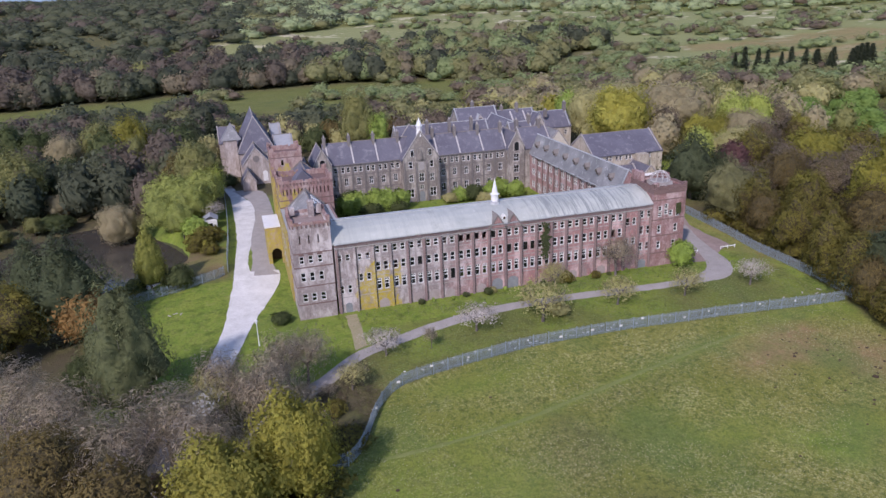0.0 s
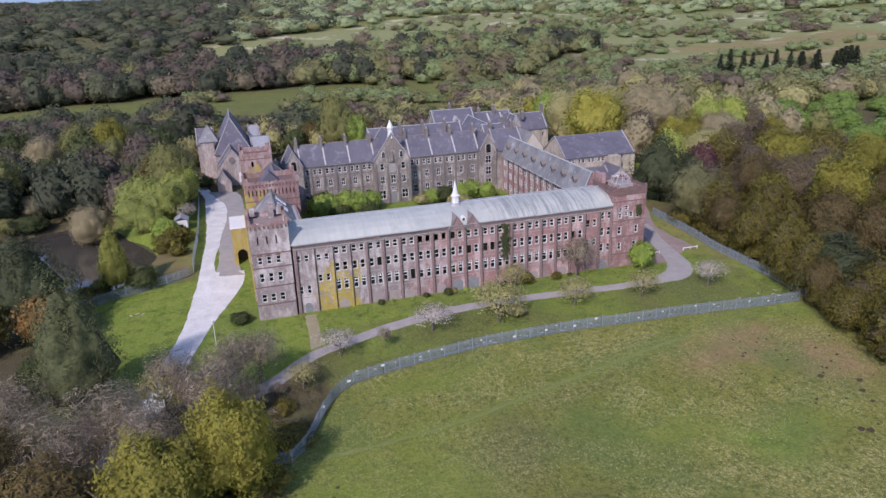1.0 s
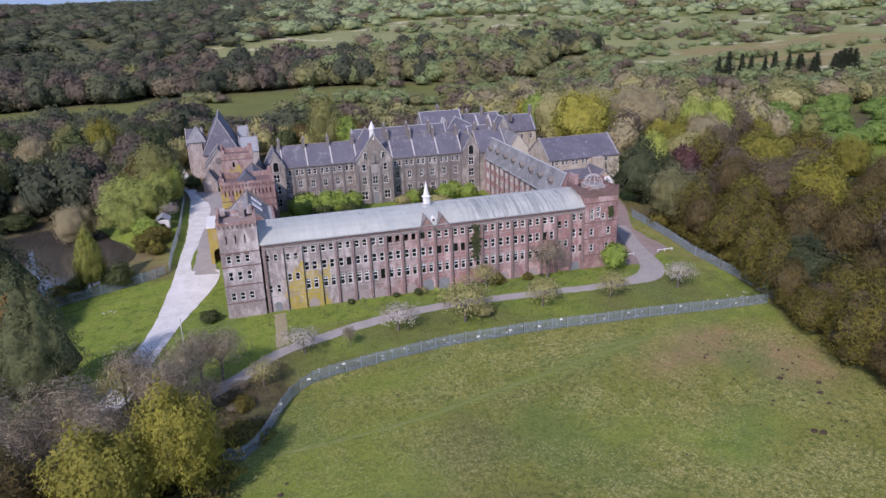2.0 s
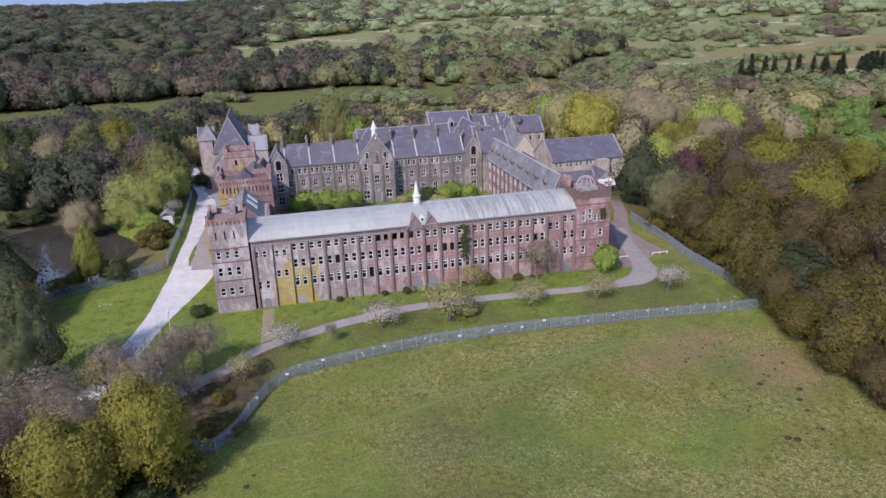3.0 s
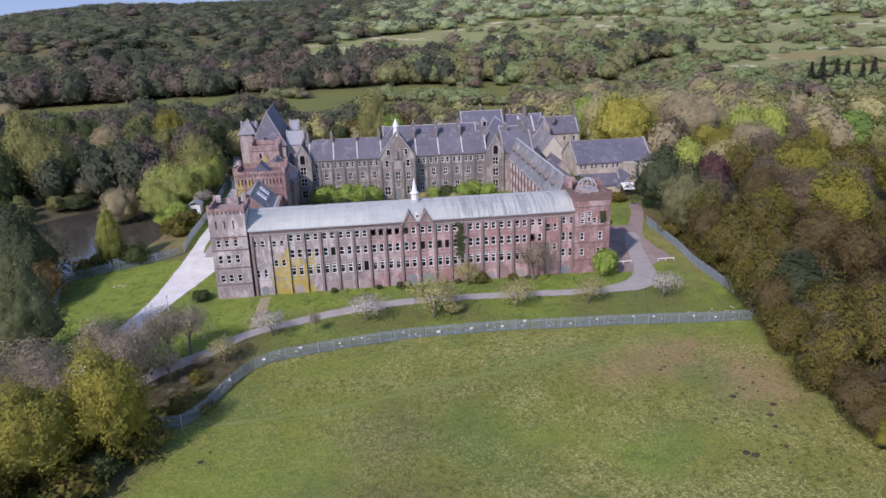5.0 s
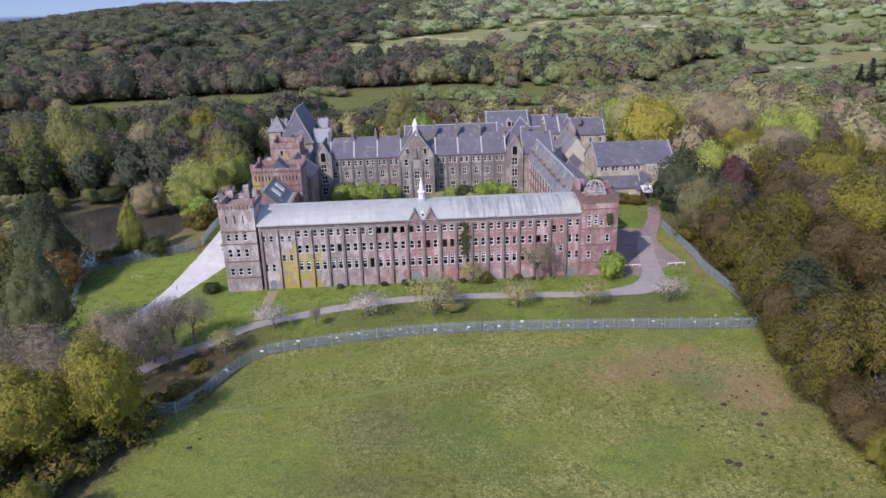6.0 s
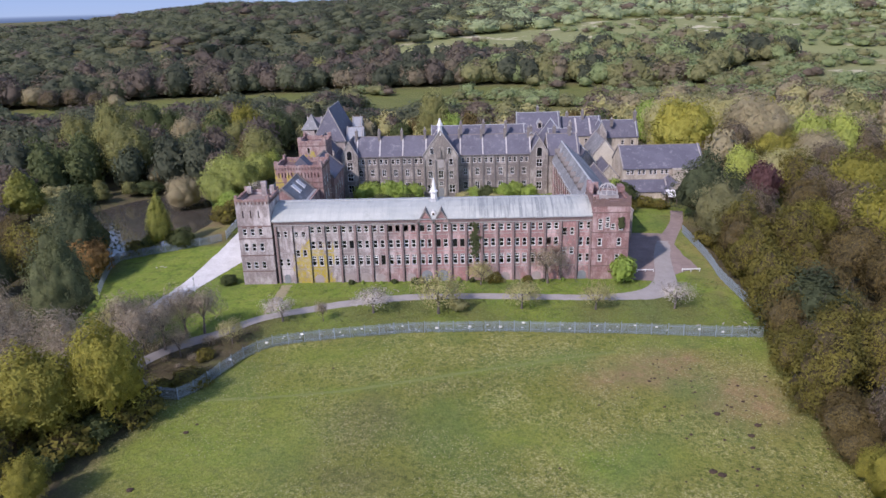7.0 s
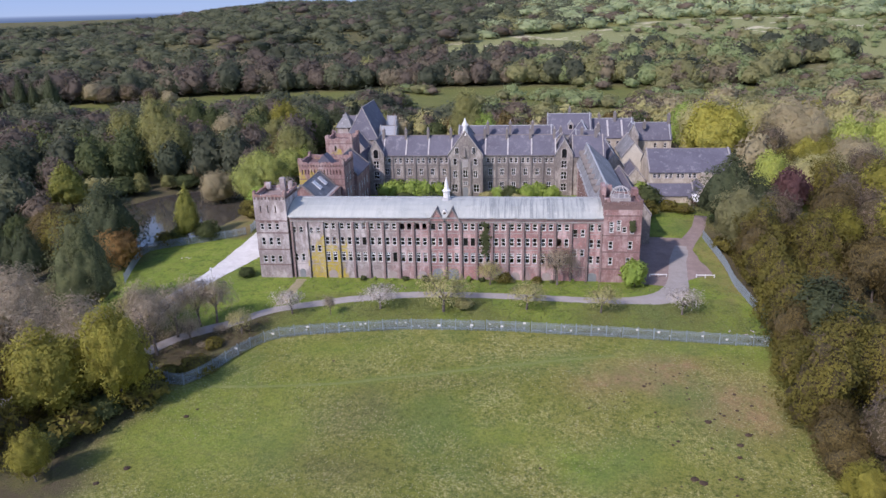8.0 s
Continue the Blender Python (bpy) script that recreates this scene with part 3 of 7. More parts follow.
strip("footpath", [(14.0, 82.6, 13.9, 83.3), (26.0, 83.5, 25.9, 84.1), (37.0, 85.0, 36.9, 85.7), (53.5, 89.0, 53.3, 89.7), (73.0, 93.7, 72.8, 94.4), (84.0, 96.0, 83.9, 96.6)], PATHGRASS, "faint trodden path through the rough grass", "path", 0.05, 2)

bm = bmesh.new()
ring = [bm.verts.new((-38.5 + 29 * math.cos(2 * math.pi * i / 64), 184 + 37 * math.sin(2 * math.pi * i / 64), -1.7)) for i in range(64)]
bm.faces.new(ring)
tagged(new("pond", mesh_of("pond", bm, WATER)), "still brown pond with reeds at its banks", "pond", kind="structure")
# ---------------------------------------------------------------- building kit
def wall(bm, ox, oy, ux, uy, length, z0, z1, holes, thick=0.55):
    """A wall from (ox, oy) along (ux, uy), outer face to the right of the way, with openings (u0, u1, z0, z1) cut through it."""
    nx, ny = uy, -ux
    us = sorted({0.0, length, *[h[0] for h in holes], *[h[1] for h in holes]})
    zs = sorted({z0, z1, *[h[2] for h in holes], *[h[3] for h in holes]})
    grid = {}

    def vert(u, z, deep):
        key = (round(u, 4), round(z, 4), deep)
        if key not in grid:
            s = -thick if deep else 0.0
            grid[key] = bm.verts.new((ox + ux * u + nx * s, oy + uy * u + ny * s, z))
        return grid[key]

    def solid(u, z):
        return 0 < u < length and z0 < z < z1 and not any(h[0] < u < h[1] and h[2] < z < h[3] for h in holes)

    for a, b in zip(us, us[1:]):
        for c, d in zip(zs, zs[1:]):
            if not solid((a + b) / 2, (c + d) / 2):
                continue
            bm.faces.new((vert(a, c, 0), vert(b, c, 0), vert(b, d, 0), vert(a, d, 0)))
            bm.faces.new((vert(a, d, 1), vert(b, d, 1), vert(b, c, 1), vert(a, c, 1)))
            e = 0.001
            for p, q, u, z in (((a, c), (b, c), (a + b) / 2, c - e), ((b, c), (b, d), b + e, (c + d) / 2), ((b, d), (a, d), (a + b) / 2, d + e), ((a, d), (a, c), a - e, (c + d) / 2)):
                if not solid(u, z):
                    bm.faces.new((vert(*q, 0), vert(*p, 0), vert(*p, 1), vert(*q, 1)))


def sash_mesh(w, h, style):
    """The stone surround, sill and white sash of one window, and its panes; x along the wall, y outwards, z up from the sill."""
    bm = bmesh.new()
    hw = w / 2
    if style not in ("bare", "slit"):
        for x in (-hw, hw - 0.09):
            box(bm, x, x + 0.09, -0.18, -0.05, 0, h)
        for z in (0, h - 0.09, h * 0.5 - 0.05):
            box(bm, -hw + 0.09, hw - 0.09, -0.17, -0.06, z, z + 0.09)
        if style == "cross":
            box(bm, -0.05, 0.05, -0.22, -0.14, 0.1, h - 0.09)
        if style == "transom":
            box(bm, -hw + 0.09, hw - 0.09, -0.21, -0.09, h * 0.74, h * 0.74 + 0.16)
            box(bm, -0.05, 0.05, -0.2, -0.1, h * 0.74 + 0.16, h - 0.09)
    frame_mesh = mesh_of("sash", bm, PAINT)
    bm = bmesh.new()
    box(bm, -hw - 0.08, hw + 0.08, -0.1, 0.1, -0.13, 0)
    box(bm, -hw - 0.06, hw + 0.06, -0.1, 0.04, h, h + 0.1)
    for x in (-hw - 0.05, hw):
        box(bm, x, x + 0.05, -0.1, 0.03, 0, h)
    if style == "slit":
        bm.clear()
        box(bm, -hw - 0.06, hw + 0.06, -0.1, 0.06, -0.12, 0)
    surround = mesh_of("surround", bm, DARKBRICK if style == "slit" else STONE)
    bm = bmesh.new()
    box(bm, -hw + 0.05, hw - 0.05, -0.2, -0.18, 0.05, h - 0.05)
    return frame_mesh, surround, mesh_of("pane", bm, GLASS)


SASHES = {}


def window(house, ox, oy, ux, uy, u, z0, w, h, style="sash", glazed=True, stone=None):
    key = (w, h, style)
    if key not in SASHES:
        SASHES[key] = sash_mesh(w, h, style)
    sash, surround, pane = SASHES[key]
    m = Matrix(((ux, uy, 0, ox + ux * u), (uy, -ux, 0, oy + uy * u), (0, 0, 1, z0), (0, 0, 0, 1)))
    m = Matrix(((-ux, uy, 0, ox + ux * u), (-uy, -ux, 0, oy + uy * u), (0, 0, 1, z0), (0, 0, 0, 1)))
    ob = hang("window", surround, house, m)
    if sash.polygons:
        hang("sash", sash, ob)
    if glazed:
        hang("pane", pane, ob)
    return ob


SIDES = {"s": lambda b: (b[0], b[2], 1, 0, b[1] - b[0]), "e": lambda b: (b[1], b[2], 0, 1, b[3] - b[2]), "n": lambda b: (b[1], b[3], -1, 0, b[1] - b[0]), "w": lambda b: (b[0], b[3], 0, -1, b[3] - b[2])}


def block(house, b, z0, z1, mat, rows=None, thick=0.55, label=""):
    """Four walls of a block b = (x0, x1, y0, y1) with windows: rows[side] = [(u, z, w, h, style, glazed)]."""
    rows = rows or {}
    for side, where in SIDES.items():
        ox, oy, ux, uy, length = where(b)
        if side in "ew":
            ox, oy, length = ox + ux * thick, oy + uy * thick, length - 2 * thick
        spots = [(r[0] - (thick if side in "ew" else 0), *r[1:]) for r in rows.get(side, ())]
        bm = bmesh.new()
        wall(bm, ox, oy, ux, uy, length, z0, z1, [(u - w / 2, u + w / 2, z, z + h) for u, z, w, h, *_ in spots], thick)
        part("wall", bm, mat, house, label)
        for u, z, w, h, style, glazed in spots:
            window(house, ox, oy, ux, uy, u, z, w, h, style, glazed)


def gable_roof(house, b, ze, zr, axis, mat, over=0.35, gables=None, deck=0.22):
    """A pitched roof over block b with its ridge along axis; gables: the material of the gable walls."""
    x0, x1, y0, y1 = b
    a0, a1, s0, s1 = (x0, x1, y0, y1) if axis == "x" else (y0, y1, x0, x1)
    mid = (s0 + s1) / 2
    drop = (zr - ze) / (mid - s0) * over
    bm = bmesh.new()
    prism(bm, [(s0 - over, ze - drop), (mid, zr), (s1 + over, ze - drop), (s1 + over, ze - drop - deck), (mid, zr - deck), (s0 - over, ze - drop - deck)], a0 - 0.15, a1 + 0.15, axis)
    part("roof", bm, mat, house)
    bm = bmesh.new()
    prism(bm, [(mid - 0.22, zr - 0.08), (mid, zr + 0.1), (mid + 0.22, zr - 0.08)], a0 - 0.2, a1 + 0.2, axis)
    pale = house.name.startswith(("rear", "east"))
    part("ridge", bm, FLASH if pale else DARKSTONE, house)
    if gables:
        for a in (a0, a1 - 0.5):
            bm = bmesh.new()
            prism(bm, [(s0 + 0.05, ze - 0.02), (s1 - 0.05, ze - 0.02), (mid, zr - deck - 0.02)], a, a + 0.5, axis)
            part("gable_wall", bm, gables, house)
            bm = bmesh.new()
            e = 0.28
            prism(bm, [(s0 - 0.1, ze - 0.1), (s0 - 0.1, ze + e), (mid, zr + e + 0.1), (s1 + 0.1, ze + e), (s1 + 0.1, ze - 0.1), (mid, zr - 0.15)], a - 0.18, a + 0.14, axis)
            part("coping", bm, FLASH if pale else (DARKSTONE if house.name.startswith("west") else COPING), house)


def chimney(house, x, y, z0, z1, w=0.9, d=1.5, mat=None, pots=2):
    bm = bmesh.new()
    box(bm, x - w / 2, x + w / 2, y - d / 2, y + d / 2, z0, z1)
    box(bm, x - w / 2 - 0.1, x + w / 2 + 0.1, y - d / 2 - 0.1, y + d / 2 + 0.1, z1 - 0.45, z1 - 0.2)
    stack = part("chimney", bm, mat or DARKSTONE, house)
    for i in range(pots):
        bm = bmesh.new()
        py = y + (i - (pots - 1) / 2) * d / pots
        tube(bm, (x, py, z1), (x, py, z1 + 0.6), 0.17, 0.14, 8)
        ob = part("chimney_pot", bm, COPING, stack)


def ragged(house, b, z, h, mat, seed=1, thick=0.5, corbels=True):
    """A solid parapet with a crumbled top edge, higher at the corners."""
    rnd = random.Random(seed)
    for side, where in SIDES.items():
        ox, oy, ux, uy, length = where(b)
        nx, ny = uy, -ux
        n = int(length / 0.5)
        w = (length - 0.02) / n
        bm = bmesh.new()
        last = None
        for i in range(n):
            f = abs(2 * (i + 0.5) / n - 1)
            q = 0.42 + 0.16 * noise.noise(Vector((i * 0.37, seed, ord(side)))) + (0.55 + 0.4 * noise.noise(Vector((i * 1.3, ord(side), seed)))) * (f > 0.8)
            top = z + h * q * (rnd.uniform(0.3, 0.7) if rnd.random() < 0.14 else rnd.uniform(0.92, 1.05))
            quad = []
            for u in (0.01 + i * w, 0.01 + (i + 1) * w):
                for s in (0.1, 0.1 - thick):
                    quad.append((ox + ux * u + nx * s, oy + uy * u + ny * s))
            lo = [bm.verts.new((*p, z)) for p in quad]
            hi = [bm.verts.new((*p, top)) for p in quad]
            for j, k in ((0, 2), (3, 1)):
                bm.faces.new((lo[j], lo[k], hi[k], hi[j]))
            bm.faces.new((hi[0], hi[2], hi[3], hi[1]))
            if last:
                bm.faces.new((last[2], last[3], hi[1], hi[0]))
            else:
                bm.faces.new((lo[1], lo[0], hi[0], hi[1]))
            last = hi
        bm.faces.new((lo[2], lo[3], hi[3], hi[2]))
        bmesh.ops.remove_doubles(bm, verts=bm.verts, dist=0.0005)
        bmesh.ops.recalc_face_normals(bm, faces=bm.faces)
        part("parapet", bm, mat, house)
        if corbels:
            m = int(length / 0.75)
            me = CORBELS.setdefault(side in "ew", mesh_of("corbel", boxed(-0.13, 0.13, -0.13, 0.13, -0.55, 0.0), DARKBRICK))
            for i in range(m):
                u = (i + 0.5) * length / m
                hang("corbel", me, house, Matrix.Translation((ox + ux * u + nx * 0.06, oy + uy * u + ny * 0.06, z - 0.01)))


CORBELS = {}


def band(house, b, z, h=0.22, out=0.07, mat=None, sides="sewn"):
    """String courses round a block."""
    for side in sides:
        ox, oy, ux, uy, length = SIDES[side](b)
        nx, ny = uy, -ux
        p, q = (ox + nx * out, oy + ny * out), (ox + ux * length - nx * 0.05, oy + uy * length - ny * 0.05)
        part("string_course", boxed(min(p[0], q[0]), max(p[0], q[0]), min(p[1], q[1]), max(p[1], q[1]), z, z + h), mat or DARKBRICK, house)


def pilaster(house, x, y, z0, z1, w=0.55, d=0.28, mat=None):
    bm = bmesh.new()
    prism(bm, [(y - d - 0.15, z0), (y - d - 0.15, z0 + 3.2), (y - d, z0 + 3.6), (y - d, z1 - 0.5), (y, z1), (y + 0.02, z1), (y + 0.02, z0)], x - w / 2, x + w / 2)
    part("pilaster", bm, mat or DARKBRICK, house)


def arch_panel(house, x, y, z0, w, h, mat, name="blocked_arch", out=0.06):
    """A round-headed flat panel or door set on a south wall."""
    bm = bmesh.new()
    pts = [(x - w / 2, z0), (x + w / 2, z0)]
    r = w / 2
    pts += [(x + r * math.cos(t), z0 + h - r + r * 0.75 * math.sin(t)) for t in np.linspace(0, math.pi, 9)]
    prism(bm, pts, y - out, y + 0.02, "y")
    return part(name, bm, mat, house)


# ---------------------------------------------------------------- front range
BAYS = [17.3, 21.2, 24.7, 28.2, 31.6, 35.0, 38.4, 41.8, 45.2, 48.7, 52.2, 55.8, 59.1, 62.5, 65.9, 69.3, 72.7, 76.1, 79.5, 83.0]
EDGES = [15.95, 19.4, 23.0, 26.45, 29.9, 33.3, 36.7, 40.1, 43.5, 46.9, 50.5, 54.0, 57.4, 60.8, 64.2, 67.6, 71.0, 74.4, 77.8, 81.3, 84.2]


def front_range():
    rnd = random.Random(4)
    house = thing("brick_range", (50, 128, 0), "long derelict red-brick four-storey range with pale lead roof", "building")
    halves = ((15.6, 40.1, PURPLE), (40.1, 84.5, PURPLE))
    spots = []
    for i, x in enumerate(BAYS):
        for s in (-0.78, 0.78):
            if i == 0:
                spots += [(x + s, 10.6, 0.85, 1.45, "sash"), (x + s, 4.0, 0.8, 1.7, "sash")]
            elif i == 1:
                spots += [(x + s, 10.5, 0.85, 1.4, "sash"), (x + s, 6.2, 0.85, 1.5, "sash")]
            elif i == 18:
                spots += [(x + s, 10.2, 0.85, 1.6, "sash"), (x + s, 5.8, 0.85, 1.5, "sash")]
            elif i == 19:
                spots += [(x + s, 11.5, 0.8, 1.5, "sash"), (x + s, 7.7, 0.85, 1.9, "sash"), (x + s, 4.1, 0.85, 1.7, "sash")]
            else:
                spots += [(x + s, 11.55, 0.95, 1.45, "sash"), (x + s, 7.9, 0.95, 1.8, "sash"), (x + s, 3.95, 0.95, 2.25, "transom")]
    for x0, x1, mat in halves:
        mine = [(x - x0, z, w, h, "bare" if (41 < x < 46 and z > 11) or rnd.random() < 0.05 else st, rnd.random() > 0.12 and not (41 < x < 46 and z > 11)) for x, z, w, h, st in spots if x0 < x < x1]
        bm = bmesh.new()
        wall(bm, x0, 128.0, 1, 0, x1 - x0, -0.6, 14.3, [(u - w / 2, u + w / 2, z, z + h) for u, z, w, h, *_ in mine])
        part("wall", bm, mat, house)
        for u, z, w, h, st, g in mine:
            window(house, x0, 128.0, 1, 0, u, z, w, h, st, g)
    back = [(u, z, 1.0, 1.9, "sash", True) for u in np.arange(3, 67, 3.4) for z in (4.2, 8.0)]
    bm = bmesh.new()
    wall(bm, 84.5, 141.0, -1, 0, 68.9, -0.6, 14.3, [(u - w / 2, u + w / 2, z, z + h) for u, z, w, h, *_ in back])
    part("wall", bm, RED, house)
    for u, z, w, h, st, g in back:
        window(house, 84.5, 141.0, -1, 0, u, z, w, h, st, g)
    for x in EDGES:
        pilaster(house, x, 128.0, -0.6, 13.2, 0.42, 0.26, PURPLE if 19 < x < 29 else PIER)
        part("downpipe", boxed(x + 0.3, x + 0.42, 127.82, 127.97, 0.2, 13.4), PIPE, house)
    for z in (3.2, 6.95, 10.75):
        for a, c in zip(EDGES, EDGES[1:]):
            part("string_course", boxed(a + 0.26, c - 0.26, 127.94, 128.02, z, z + 0.12), COPING, house)
    for i, x in enumerate(BAYS):
        if i in (9, 10):
            arch_panel(house, x, 128.0, -0.5, 2.3, 3.3, BOARD, "archway_door", 0.1)
        elif i in (0, 19):
            arch_panel(house, x + (0.3 if i == 0 else -0.4), 128.0, -0.5, 1.3 if i == 0 else 1.9, 2.7, BOARD, "door", 0.1)
        else:
            if i in (2, 4, 5, 6, 8, 13, 14, 16):
                arch_panel(house, x, 128.0, -0.5, 2.0, 2.6 + 0.3 * (i % 2), PLASTER, out=0.05)
    part("cornice", boxed(15.6, 84.5, 127.72, 128.1, 13.75, 14.3), PIER, house)
    part("string_course", boxed(15.6, 84.5, 127.8, 128.05, 13.3, 13.5), COPING, house)
    x = 15.7
    while x < 84:
        n = min(rnd.uniform(1.2, 5.0), 84.4 - x)
        sag = rnd.uniform(-0.1, 0.06)
        part("gutter", boxed(x, x + n, 127.4 + sag, 127.85, 14.32, 14.5 + sag), FLASH, house, "pale broken lead gutter")
        x += n + rnd.choice((0.05, 0.05, 0.3, 0.8))
    outline = [(127.6, 14.55), (129.0, 15.55), (130.6, 16.35), (132.5, 16.9), (134.5, 17.15), (136.5, 16.9), (138.4, 16.35), (140.0, 15.55), (141.4, 14.55)]
    bm = bmesh.new()
    prism(bm, outline + [(141.4, 14.32), (127.6, 14.32)], 15.3, 84.5)
    roof = part("roof", bm, LEAD, house)
    bm = bmesh.new()
    for x in np.arange(53.0, 84.3, 0.85):
        for (ya, za), (yb, zb) in zip(outline, outline[1:]):
            prism(bm, [(ya, za + 0.005), (ya, za + 0.05), (yb, zb + 0.05), (yb, zb + 0.005)], x, x + 0.06)
    tagged(part("standing_seams", bm, LEAD, roof), kind="stuff")
    part("ridge", boxed(15.4, 84.5, 134.3, 134.7, 17.1, 17.28), FLASH, house)
    # twin dormer gables below the bellcote
    for x in (48.75, 52.15):
        bm = bmesh.new()
        prism(bm, [(x - 1.7, 13.6), (x + 1.7, 13.6), (x, 16.1)], 127.6, 128.0, "y")
        part("gable_wall", bm, RED, house)
        bm = bmesh.new()
        prism(bm, [(x - 1.95, 13.55), (x, 16.45), (x + 1.95, 13.55), (x + 1.7, 13.4), (x, 16.05), (x - 1.7, 13.4)], 127.4, 132.0, "y")
        part("gable_roof", bm, DARKSTONE, house)
    # bellcote
    cote = thing("bellcote", (50.45, 133.6, 16.6), "small white octagonal bellcote with a pointed spire on the roof", "bellcote")

    def ring(bm, steps, sides=8):
        last = None
        for r, z in steps:
            now = [bm.verts.new((50.45 + r * math.cos(2 * math.pi * (i + 0.5) / sides), 133.6 + r * math.sin(2 * math.pi * (i + 0.5) / sides), z)) for i in range(sides)]
            if last:
                for i in range(sides):
                    bm.faces.new((last[i], last[(i + 1) % sides], now[(i + 1) % sides], now[i]))
            last = now
        bm.faces.new(last)

    bm = bmesh.new()
    ring(bm, [(1.35, 16.2), (1.2, 17.0), (0.85, 17.5)])
    part("base", bm, FLASH, cote)
    bm = bmesh.new()
    ring(bm, [(0.72, 17.3), (0.66, 19.0)])
    part("drum", bm, WHITE, cote)
    bm = bmesh.new()
    for i in range(8):
        t = 2 * math.pi * (i + 0.5) / 8
        tube(bm, (50.45 + 0.7 * math.cos(t), 133.6 + 0.7 * math.sin(t), 16.8), (50.45 + 0.66 * math.cos(t), 133.6 + 0.66 * math.sin(t), 19.0), 0.07, 0.07, 4)
    part("corner_posts", bm, WHITE, cote)
    bm = bmesh.new()
    ring(bm, [(0.98, 18.9), (1.0, 19.05), (0.62, 19.3), (0.34, 20.8), (0.03, 22.3)])
    part("spire", bm, WHITE, cote)
    bm = bmesh.new()
    prism(bm, [(50.0, 14.6), (50.9, 14.6), (50.9, 15.6), (50.45, 16.1), (50.0, 15.6)], 128.3, 129.1, "y")
    part("louvre_front", bm, WHITE, cote)
    arch_panel(cote, 50.45, 128.3, 14.8, 0.5, 0.8, SOIL, "louvre", 0.03)


front_range()


def left_tower():
    b = (7.9, 15.2, 127.5, 136.5)
    house = thing("corner_tower", (11.5, 131, 0), "square brown-brick corner tower with broken battlements", "tower", "corner towers")
    cols = [9.35 - 7.9, 11.05 - 7.9, 12.8 - 7.9]
    south = [(u, z, w, h, "sash", g) for u in cols for z, w, h, g in ((11.4, 0.85, 1.5, True), (7.8, 0.9, 1.8, True), (3.7, 0.95, 1.6, True))]
    south += [(u, 15.5, 0.26, 1.5, "slit", False) for u in cols]
    west = [(u, z, 0.9, 1.7, "sash", True) for u in (2.2, 4.5, 6.8) for z in (3.7, 7.8, 11.4)]
    block(house, b, -0.6, 19.0, PURPLE, {"s": south, "w": west})
    for z in (3.0, 6.7, 10.6, 13.4):
        band(house, b, z)
    for u in cols:
        arch_panel(house, 7.9 + u, 127.5, 13.05, 1.05, 0.6, DARKBRICK, "hood_mould", 0.08)
    ragged(house, b, 19.0, 1.3, GATEBRICK, 3)
    for x, y, h, w in ((8.7, 135.0, 1.5, 0.8), (13.9, 135.0, 1.8, 0.8)):
        part("corner_turret", boxed(x - 0.2, x + w, y - 0.2, y + w - 0.2, 19.0, 19.0 + h), PURPLE, house)
    chimney(house, 12.6, 134.6, 18.4, 21.8, 1.1, 1.0, PURPLE, 0)
    part("roof", boxed(8.4, 14.7, 128.0, 136.0, 18.3, 18.5), YARD, house)
    part("coping", boxed(9.2, 14.0, 128.5, 128.8, 18.5, 19.2), WHITE, house, "fallen white coping")


left_tower()


